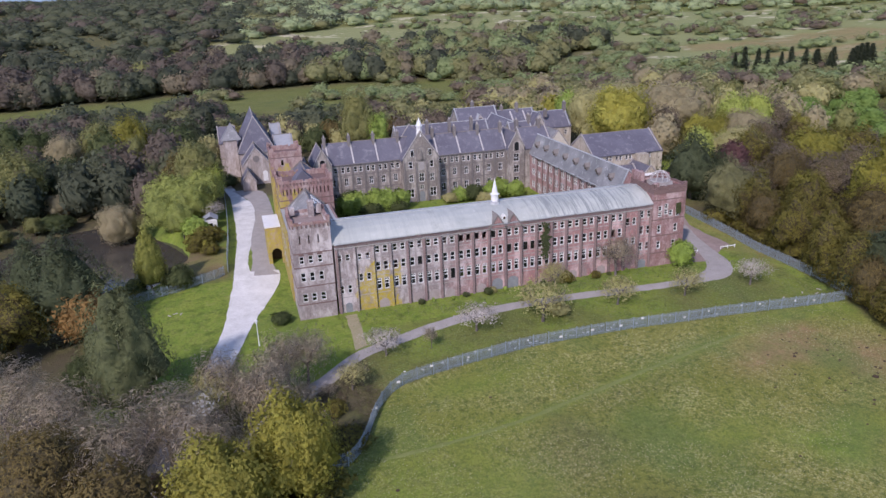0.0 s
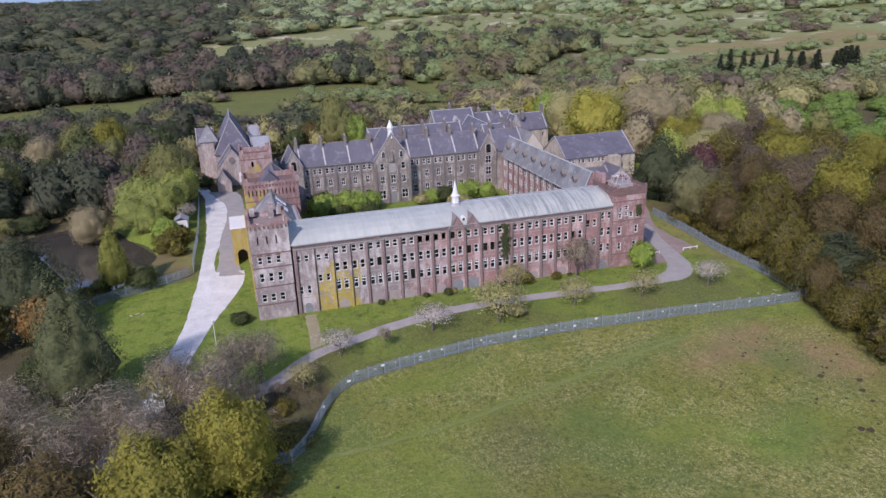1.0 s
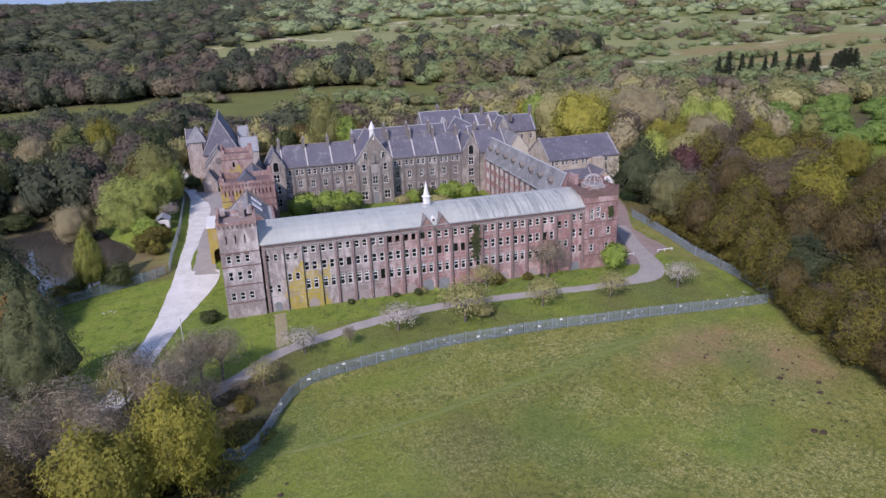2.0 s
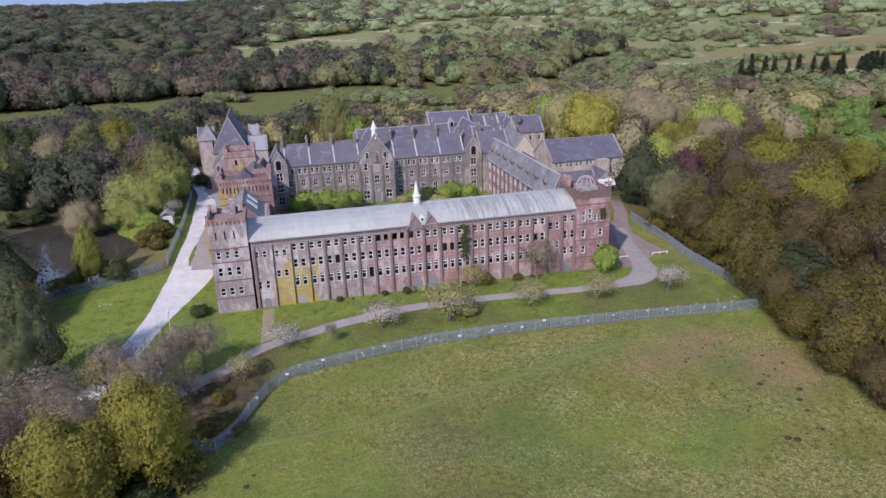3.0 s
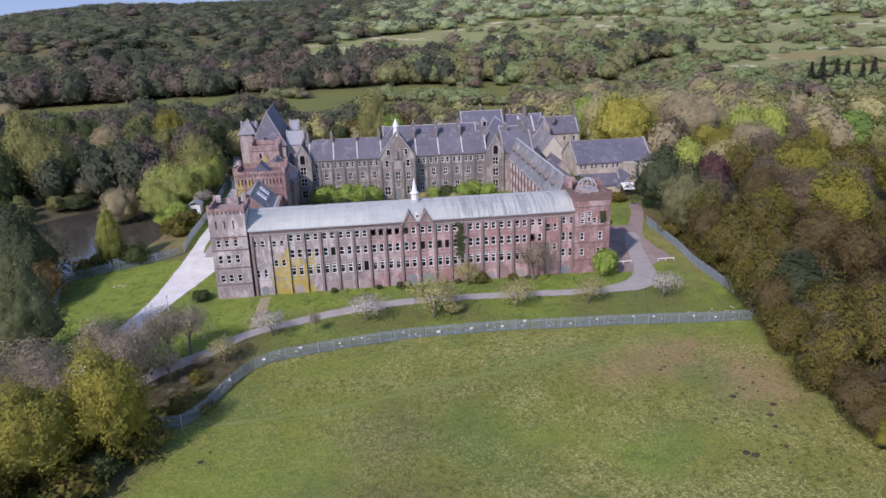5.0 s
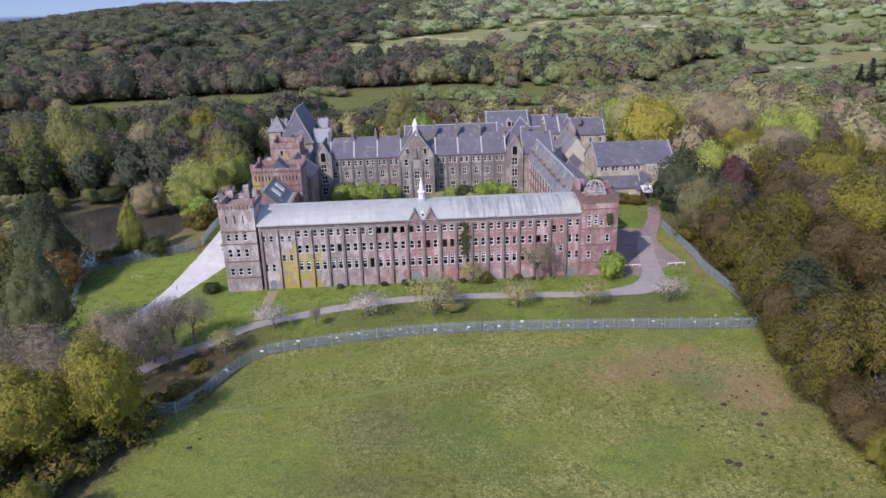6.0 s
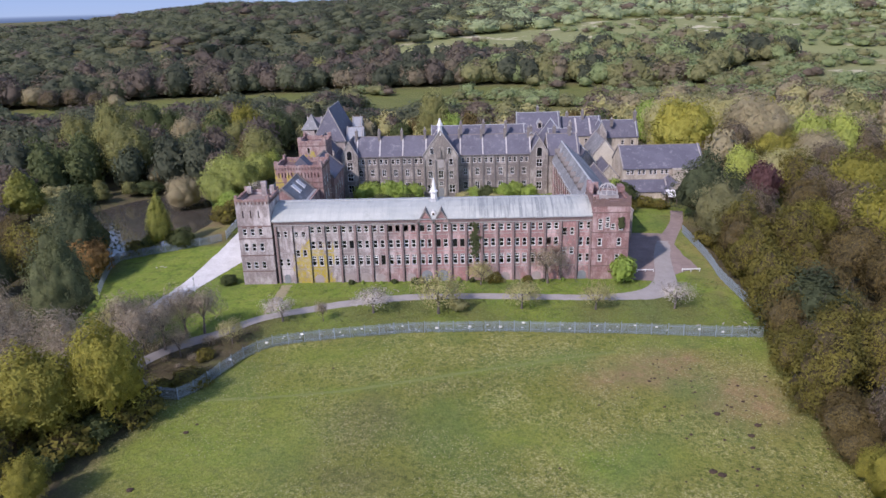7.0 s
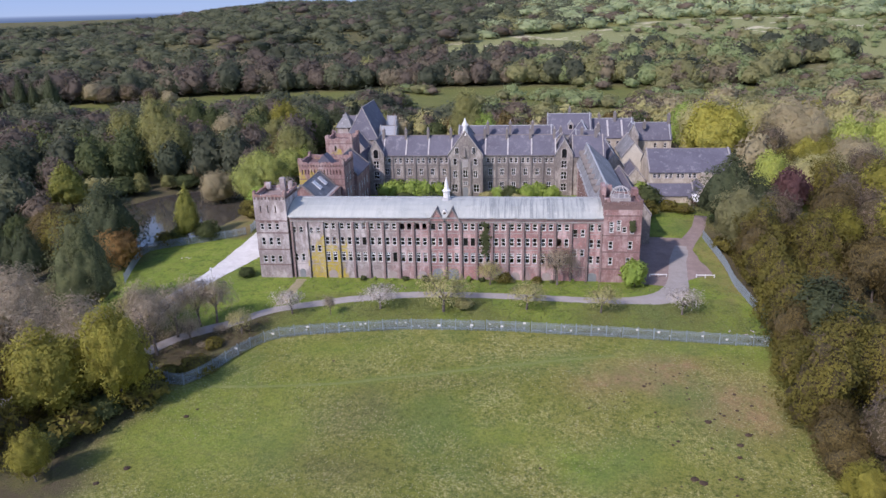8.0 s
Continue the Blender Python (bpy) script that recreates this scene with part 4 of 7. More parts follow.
def right_tower():
    b = (84.5, 92.4, 127.5, 137.0)
    house = thing("corner_tower", (88.5, 132, 0), "square red-brick corner tower with ruined parapet", "tower", "corner towers")
    south = [(u, z, 0.85, h, "sash", True) for u, z, h in ((1.7, 11.4, 1.0), (1.7, 12.7, 1.0), (3.2, 11.8, 1.0), (3.2, 13.1, 1.0), (4.4, 11.4, 1.2), (6.0, 11.2, 1.0), (6.0, 12.6, 1.0), (1.7, 7.7, 1.7), (5.8, 7.7, 1.7), (1.8, 4.1, 1.6), (5.5, 4.1, 1.6))]
    east = [(u, z, 0.9, 1.7, "sash", True) for u in (2.5, 5.0, 7.4) for z in (4.1, 7.7, 11.4)]
    block(house, b, -0.6, 17.8, TOWERRED, {"s": south, "e": east})
    for z in (3.0, 6.9, 10.6, 15.0, 17.5):
        band(house, b, z)
    ragged(house, b, 17.8, 0.9, DARKBRICK, 9, corbels=False)
    for i, (x0, x1, y0, y1, h) in enumerate(((84.5, 85.6, 127.5, 128.3, 1.1), (84.5, 85.4, 133.0, 136.9, 2.3), (85.4, 87.0, 136.0, 137.0, 1.8), (91.2, 92.4, 134.0, 137.0, 1.3))):
        part("broken_wall", boxed(x0 + 0.01, x1 - 0.01, y0 + 0.01, y1 - 0.01, 17.8, 17.8 + h), TOWERRED, house)
    part("roof", boxed(85.0, 91.9, 128.1, 136.4, 17.2, 17.4), DARKBRICK, house)
    band(house, b, 16.5, 0.95, 0.12)
    # ribs of a lost dome
    dome = thing("dome_frame", (88.2, 131.4, 17.4), "bare rusty ribs of a lost dome on the tower", "dome frame")
    part("drum", boxed(86.2, 90.2, 129.5, 133.3, 17.4, 18.4), COPING, dome)
    for i in range(10):
        t = 2 * math.pi * i / 10
        bm = bmesh.new()
        pts = [(88.2 + 2.1 * math.cos(p) * math.cos(t), 131.4 + 2.1 * math.cos(p) * math.sin(t), 18.4 + 2.2 * math.sin(p)) for p in np.linspace(0, math.pi / 2 - 0.06, 7)]
        for p, q in zip(pts, pts[1:]):
            tube(bm, p, q, 0.09, 0.09, 4)
        part("rib", bm, IRON, dome)
    for r, z in ((2.1, 18.45), (1.6, 19.8)):
        bm = bmesh.new()
        for i in range(16):
            t0, t1 = 2 * math.pi * i / 16, 2 * math.pi * (i + 1) / 16
            tube(bm, (88.2 + r * math.cos(t0), 131.4 + r * math.sin(t0), z), (88.2 + r * math.cos(t1), 131.4 + r * math.sin(t1), z), 0.06, 0.06, 4)
        part("hoop", bm, IRON, dome)


right_tower()


# ---------------------------------------------------------------- west range and gate tower
def west_range():
    house = thing("west_range", (12, 147, 1), "brick gatehouse range with slate roof and skylights", "building")
    b = (7.6, 19.5, 136.6, 160.0)
    block(house, b, 0, 13.6, GATEBRICK, {"e": [(u, z, 1.0, 1.9, "sash", True) for u in (6, 9.5, 13, 16.5) for z in (5.0, 9.0)], "w": [(u, z, 1.0, 1.9, "sash", True) for u in (10, 13.5, 17) for z in (6.0, 10.0)]})
    gable_roof(house, (10.0, 18.2, 143.5, 159.9), 13.9, 17.7, "y", GREYSLATE, 0.2, GATEBRICK)
    part("gutter_walk", boxed(8.2, 19.0, 137.2, 159.4, 13.4, 13.7), FLASH, house)
    for y in (149.5, 154.5):
        bm = bmesh.new()
        prism(bm, [(14.9, 16.98), (16.9, 15.13), (17.0, 15.3), (15.0, 17.12)], y, y + 2.1, "y")
        part("skylight", bm, WHITE, house, "white weathered skylight")
    # porch block with the archway
    porch = thing("archway_block", (6, 162, 1), "yellow-stained brick archway block with white flat roof", "building")
    y0, y1 = 156.8, 166.2
    part("wall", boxed(4.3, 4.85, y0, y1, 1.0, 10.4), GATEBRICK, porch)
    part("wall", boxed(4.86, 7.59, y1 - 0.55, y1, 1.0, 10.4), GATEBRICK, porch)
    bm = bmesh.new()
    arch = [(5.1, 1.0), (5.1, 4.2)] + [(6.2 - 1.1 * math.cos(t), 4.2 + 1.2 * math.sin(t)) for t in np.linspace(0.3, math.pi - 0.3, 7)] + [(7.3, 4.2), (7.3, 1.0)]
    prism(bm, [(4.86, 1.0), *arch, (7.59, 1.0), (7.59, 10.4), (4.86, 10.4)], y0, y0 + 0.55, "y")
    part("wall", bm, GATEBRICK, porch)
    part("roof", boxed(4.1, 7.59, y0 - 0.2, y1 + 0.2, 10.4, 10.7), WHITE, porch)
    # dark sheet set behind the opening in place of the shade within
    part("inner_wall", boxed(4.9, 7.5, y0 + 2.6, y0 + 2.75, 1.0, 6.0), SOIL, porch, "dark sheet standing for the shade inside the archway")


west_range()


def gate_tower():
    b = (8.3, 20.6, 160.2, 171.0)
    house = thing("gate_tower", (15, 164, 2), "broad red-brick gate tower with battlements", "tower")
    slit = [(u, 16.6, 0.26, 1.3, "slit", False) for u in np.arange(1.0, 11.8, 0.85)]
    block(house, b, 0.5, 19.2, GATEBRICK, {"s": slit, "e": [(u, z, 1.0, 2.0, "sash", True) for u in (3, 6.5, 10) for z in (6, 10, 14)]})
    for z in (13.6, 15.2):
        band(house, b, z)
    ragged(house, b, 19.2, 1.5, GATEBRICK, 21)
    part("roof", boxed(9.0, 20.0, 160.9, 170.4, 18.4, 18.6), DARKBRICK, house)
    bm = bmesh.new()
    prism(bm, [(12.0, 18.6), (14.4, 21.2), (16.8, 18.6)], 163.5, 167.5, "y")
    part("roof_lantern", bm, SLATE, house)
    b2 = (8.5, 16.7, 187.5, 197.0)
    upper = thing("inner_tower", (12.6, 192, 2), "tall inner red-brick tower block", "tower")
    block(upper, b2, 0.5, 20.6, GATEBRICK, {"s": [(3.0, 17.6, 0.6, 1.5, "bare", False)]})
    band(upper, b2, 19.6)
    ragged(upper, b2, 20.6, 1.6, GATEBRICK, 33, corbels=False)
    part("roof", boxed(9.1, 16.1, 188.1, 196.4, 19.9, 20.1), DARKBRICK, upper)
    w = (11.0, 21.4, 171.2, 187.3)
    wing = thing("west_wing", (16, 179, 2), "brick wing with slate roof closing the courtyard", "building")
    block(wing, w, 0.5, 14.0, GATEBRICK, {"e": [(u, z, 1.0, 2.0, "sash", True) for u in np.arange(2.5, 15, 3.3) for z in (5, 9)]})
    gable_roof(wing, w, 14.0, 18.4, "y", SLATE, 0.3, GATEBRICK)

    v = (16.9, 19.9, 187.6, 203.0)
    tail = thing("west_wing", (19, 195, 2), "narrow slate-roofed brick wing beside the inner tower", "building")
    block(tail, v, 0.5, 13.6, GATEBRICK)
    gable_roof(tail, v, 13.6, 16.2, "y", SLATE, 0.2, GATEBRICK)


gate_tower()


# ---------------------------------------------------------------- north range
def north_range():
    house = thing("stone_range", (50, 196, 2.4), "dark grey stone range with slate roof and tall chimneys", "building")
    b = (23.6, 77.2, 195.0, 204.5)
    rows = []
    for i in range(15):
        u = 1.9 + i * 3.57
        if 20.4 < u < 32.6:
            continue
        rows += [(u, 8.4, 1.15, 2.1, "cross", True), (u - 0.75, 12.2, 0.9, 1.5, "sash", True), (u + 0.75, 12.2, 0.9, 1.5, "sash", True), (u, 4.0, 1.3, 2.3, "cross", True)]
    block(house, b, 1.5, 14.9, RUBBLE, {"s": rows})
    gable_roof(house, b, 14.9, 20.0, "x", SLATE, 0.35)
    for i in range(16):
        x = 23.7 + i * 3.57
        if 44 < x < 56.5:
            continue
        pilaster(house, x, 195.0, 1.5, 14.3, 0.45, 0.3, DARKSTONE)
    for z in (7.2, 11.3):
        band(house, b, z, 0.22, 0.08, DARKSTONE, "s")
    part("eaves_course", boxed(23.4, 77.4, 194.6, 195.05, 14.4, 14.62), DARKSTONE, house)
    for x in (24.2, 31.2, 38.2, 45.3, 55.8, 62.6, 69.8, 77.0):
        chimney(house, x, 199.2, 18.2, 21.9, 0.75, 1.3, DARKSTONE, 2)
        bm = bmesh.new()
        prism(bm, [(194.7, 14.78), (194.7, 14.86), (199.0, 19.6), (199.0, 19.5)], x + 0.15, x + 0.55)
        part("flashing", bm, IRON, house, "pale lead strip below the chimney")
    # centre block
    c = (44.9, 55.5, 191.6, 204.4)
    mid = thing("centre_block", (50, 192, 2.4), "gabled stone centre block with niche and stone turret", "building")
    south = [(u, z, w, h, st, True) for u, z, w, h, st in ((2.2, 8.3, 1.2, 2.2, "cross"), (5.3, 8.3, 1.5, 2.4, "cross"), (8.4, 8.3, 1.2, 2.2, "cross"), (2.2, 12.3, 1.1, 1.9, "sash"), (8.4, 12.3, 1.1, 1.9, "sash"), (2.0, 3.8, 1.8, 2.5, "cross"), (8.6, 3.8, 1.8, 2.5, "cross"), (5.3, 6.0, 1.2, 1.2, "cross"))]
    block(mid, c, 1.5, 15.2, RUBBLE, {"s": south})
    arch_panel(mid, 50.2, 191.6, 2.4, 1.5, 3.2, BOARD, "door", 0.08)
    gable_roof(mid, c, 15.2, 22.6, "y", SLATE, 0.4, RUBBLE)
    for x, z in ((47.6, 15.7), (52.8, 15.7)):
        part("gable_window", boxed(x - 0.5, x + 0.5, 191.5, 191.65, z, z + 1.9), PAINT, mid)
        part("gable_pane", boxed(x - 0.4, x - 0.04, 191.44, 191.49, z + 0.1, z + 1.8), GLASS, mid)
        part("gable_pane", boxed(x + 0.04, x + 0.4, 191.44, 191.49, z + 0.1, z + 1.8), GLASS, mid)
    arch_panel(mid, 50.2, 191.6, 14.4, 2.9, 4.4, DARKSTONE, "niche_surround", 0.16)
    arch_panel(mid, 50.2, 191.44, 14.6, 2.3, 3.9, RUBBLE, "niche", 0.05)
    bm = bmesh.new()
    tube(bm, (50.2, 191.3, 14.8), (50.2, 191.3, 17.2), 0.45, 0.25, 8)
    tube(bm, (50.2, 191.3, 17.15), (50.2, 191.3, 17.7), 0.2, 0.12, 8)
    part("niche_figure", bm, DARKSTONE, mid, "plain weathered stone shape in the niche")
    part("panel", boxed(49.3, 51.1, 191.5, 191.62, 11.6, 14.0), COPING, mid)
    for x in (45.2, 48.6, 51.8, 55.2):
        pilaster(mid, x, 191.6, 1.5, 14.6 if x in (45.2, 55.2) else 14.0, 0.5, 0.35, DARKSTONE)
    bm = bmesh.new()
    for r0, r1, z0, z1 in ((0.95, 0.75, 21.2, 22.8), (0.72, 0.72, 22.8, 24.0), (1.0, 1.0, 24.0, 24.15), (0.95, 0.03, 24.15, 26.4)):
        tube(bm, (50.2, 192.4, z0), (50.2, 192.4, z1), r0, r1, 6)
    part("turret", bm, WHITE, mid, "pale turret with a pointed cap")
    # end blocks
    for x0, x1 in ((20.1, 25.0), (77.3, 82.4)):
        e = (x0, x1, 192.9, 204.4)
        end = thing("gabled_bay", ((x0 + x1) / 2, 193, 2.4), "narrow gabled stone bay with a pointed window", "building", "gabled end bays")
        u = (x1 - x0) / 2
        block(end, e, 1.5, 15.2, RUBBLE, {"s": [(u, z, 1.7, 2.3, "cross", True) for z in (4.0, 7.6, 11.0)]})
        gable_roof(end, e, 15.2, 19.6, "y", SLATE, 0.3, RUBBLE)
        arch_panel(end, (x0 + x1) / 2, 192.9, 14.0, 1.9, 3.2, STONE, "pointed_surround", 0.1)
        arch_panel(end, (x0 + x1) / 2, 192.8, 14.2, 1.4, 2.8, GLASS, "pointed_pane", 0.05)
    # taller range behind
    r = (47.0, 77.0, 204.7, 216.0)
    rear = thing("rear_range", (62, 210, 2.4), "slate-roofed stone range behind the courtyard front", "building")
    block(rear, r, 1.5, 15.0, RUBBLE)
    gable_roof(rear, r, 15.0, 21.2, "x", SLATE, 0.3, RUBBLE)
    for x in (56.4, 63.5, 70.5):
        chimney(rear, x, 206.6, 17.0, 22.8, 0.8, 1.2)
    r = (82.5, 92.0, 193.4, 205.0)
    link = thing("link_block", (87, 199, 2.4), "slate-roofed stone link block", "building")
    block(link, r, 1.5, 14.6, RUBBLE)
    gable_roof(link, r, 14.6, 19.8, "x", SLATE, 0.3, RUBBLE)
    chimney(link, 89.5, 199.2, 18.5, 22.0)


north_range()


# ---------------------------------------------------------------- east range
def east_range():
    house = thing("east_range", (86, 165, 2), "red-brick range with grey slate roof and small vents", "building")
    b = (83.9, 92.6, 141.2, 192.3)
    west = [(u + s, z, 0.9, 1.8, "sash", True) for u in np.arange(3.0, 49, 3.8) for s in (-0.6, 0.6) for z in (3.6, 7.2, 10.6)]
    block(house, b, 0.5, 13.3, RED, {"w": west, "e": [(u, z, 1.0, 1.9, "sash", True) for u in np.arange(4, 48, 3.8) for z in (5.2, 9.2)]})
    # steep slope to the courtyard, shallow slope behind
    bm = bmesh.new()
    prism(bm, [(83.6, 13.2), (84.4, 14.7), (86.3, 18.8), (92.9, 13.2), (92.9, 12.95), (86.3, 18.55), (84.4, 14.45), (83.6, 12.95)], 141.1, 192.2, "y")
    part("roof", bm, GREYSLATE, house)
    bm = bmesh.new()
    prism(bm, [(86.05, 18.7), (86.3, 18.95), (86.55, 18.7)], 141.0, 192.3, "y")
    part("ridge", bm, FLASH, house)
    for y in (141.2, 191.8):
        bm = bmesh.new()
        prism(bm, [(84.0, 13.25), (84.5, 14.4), (86.3, 18.5), (92.5, 13.25)], y, y + 0.5, "y")
        part("gable_wall", bm, RED, house)
    bm = bmesh.new()
    prism(bm, [(83.5, 13.1), (84.35, 14.95), (86.3, 19.1), (92.9, 13.4), (92.9, 13.1), (86.3, 18.75), (84.5, 14.7), (83.7, 12.95)], 140.9, 141.25, "y")
    part("coping", bm, FLASH, house)
    for i in range(12):
        part("pilaster", boxed(83.65, 83.92, 144.6 + i * 3.8, 145.1 + i * 3.8, 0.5, 12.9), DARKBRICK, house)
    rnd = random.Random(8)
    y = 142.0
    while y < 190:
        n = rnd.uniform(1.5, 6.0)
        part("broken_gutter", boxed(83.2 + rnd.uniform(-0.1, 0.15), 83.75, y, min(y + n, 191.5), 12.98, 13.12 + rnd.uniform(-0.05, 0.08)), FLASH, house, "pale broken gutter")
        y += n + rnd.choice((0.1, 0.4, 1.2))
    for i, y in enumerate(np.linspace(146.0, 188.5, 8)):
        bm = bmesh.new()
        prism(bm, [(y - 0.48, 15.5), (y + 0.48, 15.5), (y + 0.48, 16.3), (y, 17.0), (y - 0.48, 16.3)], 84.2, 85.8)
        vent = part("roof_vent", bm, DARKSTONE, house)
        part("louvre", boxed(84.13, 84.19, y - 0.38, y + 0.38, 15.6, 16.3), SOIL, vent)
        bm = bmesh.new()
        prism(bm, [(y - 0.65, 16.2), (y, 17.2), (y + 0.65, 16.2), (y + 0.65, 16.08), (y, 17.05), (y - 0.65, 16.08)], 83.9, 85.8)
        part("vent_hood", bm, DARKSTONE, vent)
    stub = thing("stair_block", (88.5, 139, 1), "flat-roofed brick stair block behind the tower", "building")
    block(stub, (84.7, 92.2, 137.1, 141.1), 0.5, 15.2, RED)
    part("roof", boxed(84.6, 92.3, 137.05, 141.15, 15.2, 15.4), FLASH, stub)
    lean = (92.8, 98.4, 150.0, 190.0)
    low = thing("lean_to_range", (95, 170, 2), "low slate lean-to range behind the brick wing", "building")
    block(low, lean, 1.0, 9.0, RUBBLE)
    gable_roof(low, lean, 9.0, 12.4, "y", SLATE, 0.2, RUBBLE)


east_range()


# ---------------------------------------------------------------- barn, sheds and rear buildings
def simple_house(name, label, b, z0, ze, zr, axis, walls, roof, rows=None, chimneys=(), category="building"):
    house = thing(name, ((b[0] + b[1]) / 2, (b[2] + b[3]) / 2, z0), label, category)
    block(house, b, z0 - 1.5, ze, walls, rows)
    gable_roof(house, b, ze, zr, axis, roof, 0.3, walls)
    for x, y, top in chimneys:
        chimney(house, x, y, zr - 1.8, top)
    return house


hall = simple_house("slate_hall", "long pale stone hall with plain slate roof", (105.0, 129.5, 192.6, 208.5), 2.4, 10.0, 15.4, "x", BUFF, SLATE,
                    {"s": [(u, 8.0, 0.9, 1.3, "sash", True) for k in range(6) for u in (1.6 + k * 3.4, 2.9 + k * 3.4)] + [(u, 5.2, 0.9, 0.8, "sash", True) for u in np.arange(1.5, 14, 2.1)]})
simple_house("slate_outbuilding", "low slate-roofed stone outbuilding below the hall", (104.0, 117.0, 185.0, 192.0), 2.4, 4.8, 7.4, "x", BUFF, SLATE)
porch = simple_house("cross_wing", "low slate-roofed cross wing below the hall", (115.0, 122.0, 181.5, 192.2), 2.4, 4.6, 8.0, "y", BUFF, SLATE)
part("stair_block", boxed(119.6, 123.0, 189.8, 192.55, 1.0, 9.8), BUFF, hall)
shed = thing("lean_to_shed", (117.5, 180, 2.4), "small shed with white sheet roof and dark open front", "shed")
bm = bmesh.new()
prism(bm, [(178.2, 4.6), (181.4, 5.9), (181.4, 6.02), (178.2, 4.72)], 115.0, 120.0)
part("roof", bm, WHITE, shed)
for x in (115.1, 117.4, 119.7):
    part("post", boxed(x, x + 0.15, 178.5, 178.65, 1.8, 4.72), BARK, shed)
part("back_wall", boxed(115.1, 119.9, 181.2, 181.4, 1.8, 5.75), SOIL, shed)
for k in range(2):
    part("roof_light", boxed(116.3 + 1.6 * k, 117.1 + 1.6 * k, 179.3, 180.2, 5.18, 5.42), GLASS, shed)

simple_house("rear_house", "stone house with slate roof behind the range", (76.5, 92.0, 236.0, 249.0), 2.4, 14.0, 20.2, "x", RUBBLE, SLATE, {"s": [(u, 11.4, 1.0, 1.6, "sash", True) for u in (2.2, 4.0, 6.0, 8.0)]}, [(84.5, 246, 21.6)])
simple_house("rear_house", "stone house with steep slate roof", (92.2, 107.0, 237.0, 250.0), 2.4, 12.5, 18.2, "x", BUFF, SLATE, {"s": [(u, 9.4, 1.0, 1.7, "sash", True) for u in (3, 6, 9, 12)]}, [(100.5, 243, 20.4), (95.0, 244, 19.6)])
simple_house("rear_house", "smaller stone house with slate roof and end chimneys", (107.4, 120.0, 237.5, 247.5), 2.4, 11.6, 16.8, "x", BUFF, SLATE, {"s": [(u, 8.5, 1.0, 1.6, "sash", True) for u in (7, 10.5)]}, [(119.4, 242.5, 19.6), (110.5, 239.5, 17.6)])
simple_house("rear_wing", "slate-roofed wing joining the rear houses", (84.0, 92.4, 216.0, 236.2), 2.4, 13.0, 18.8, "y", RUBBLE, SLATE)
simple_house("rear_wing", "long slate-roofed grey stone wing", (93.0, 99.5, 206.0, 237.0), 2.4, 8.6, 12.6, "y", RUBBLE, SLATE)
simple_house("pale_cottage", "pale gabled stone cottage with worn roof", (99.8, 107.2, 214.0, 232.0), 2.4, 10.0, 14.8, "y", CREAM, GREYSLATE)
simple_house("low_outhouse", "low stone outhouse with slate roof", (98.5, 104.6, 196.0, 210.0), 2.4, 6.6, 10.2, "y", BUFF, SLATE)
simple_house("rear_wing", "long slate-roofed wing behind the centre", (60.0, 77.0, 216.3, 226.0), 2.4, 12.0, 17.0, "x", RUBBLE, SLATE)



def dormer(parent, x, y, z, w, h, deep):
    """A small gabled dormer with a white front facing south."""
    bm = bmesh.new()
    prism(bm, [(x - w / 2, z), (x + w / 2, z), (x + w / 2, z + h * 0.6), (x, z + h), (x - w / 2, z + h * 0.6)], y, y + deep, "y")
    ob = part("dormer", bm, STONE, parent)
    bm = bmesh.new()
    prism(bm, [(x - w / 2 - 0.2, z + h * 0.55), (x, z + h + 0.15), (x + w / 2 + 0.2, z + h * 0.55), (x + w / 2 + 0.2, z + h * 0.45), (x, z + h + 0.02), (x - w / 2 - 0.2, z + h * 0.45)], y - 0.15, y + deep, "y")
    part("dormer_roof", bm, FLASH, ob)
    part("dormer_pane", boxed(x - w * 0.28, x + w * 0.28, y - 0.05, y - 0.01, z + 0.2, z + h * 0.6), GLASS, ob)


rears = [o for o in scene.objects if o.name.startswith("rear_house")]
dormer(rears[0], 84.5, 237.2, 15.2, 1.9, 3.0, 3.2)
for x in (97.5, 102.5):
    bm = bmesh.new()
    prism(bm, [(237.0, 12.75), (237.0, 12.85), (242.6, 17.75), (242.6, 17.65)], x, x + 0.6)
    part("flashing", bm, IRON, rears[1], "pale lead strip down the slates")
simple_house("rear_gable", "small gabled slate-roofed bay between the rear houses", (104.0, 108.0, 234.5, 241.0), 2.4, 13.4, 17.4, "y", RUBBLE, SLATE)
simple_house("rear_gable", "small gabled slate-roofed bay beside the rear wing", (77.5, 83.5, 226.3, 235.8), 2.4, 12.0, 15.6, "y", RUBBLE, SLATE, None, [(80.5, 228.0, 17.6)])
simple_house("rear_gable", "steep slate gable above the courtyard corner", (84.4, 92.2, 206.4, 215.8), 2.4, 14.2, 19.4, "x", RUBBLE, SLATE, None, [(91.4, 211.0, 21.4), (86.0, 208.0, 20.6)])
# ---------------------------------------------------------------- chapel
chapel = thing("chapel", (7.1, 256, 2.4), "stone chapel with very steep hipped slate roof", "building")
block(chapel, (1.2, 13.0, 243.0, 269.0), 0.9, 11.5, CHAPELSTONE)
bm = bmesh.new()
eave = [bm.verts.new(p) for p in ((0.7, 242.5, 11.0), (13.5, 242.5, 11.0), (13.5, 269.3, 11.0), (0.7, 269.3, 11.0))]
tops = [bm.verts.new(p) for p in ((7.1, 246.2, 22.6), (7.1, 269.3, 22.6))]
for q in ((eave[0], eave[1], tops[0]), (eave[1], eave[2], tops[1], tops[0]), (eave[2], eave[3], tops[1]), (eave[3], eave[0], tops[0], tops[1]), eave[::-1]):
    bm.faces.new(q)
part("roof", bm, SLATE, chapel)
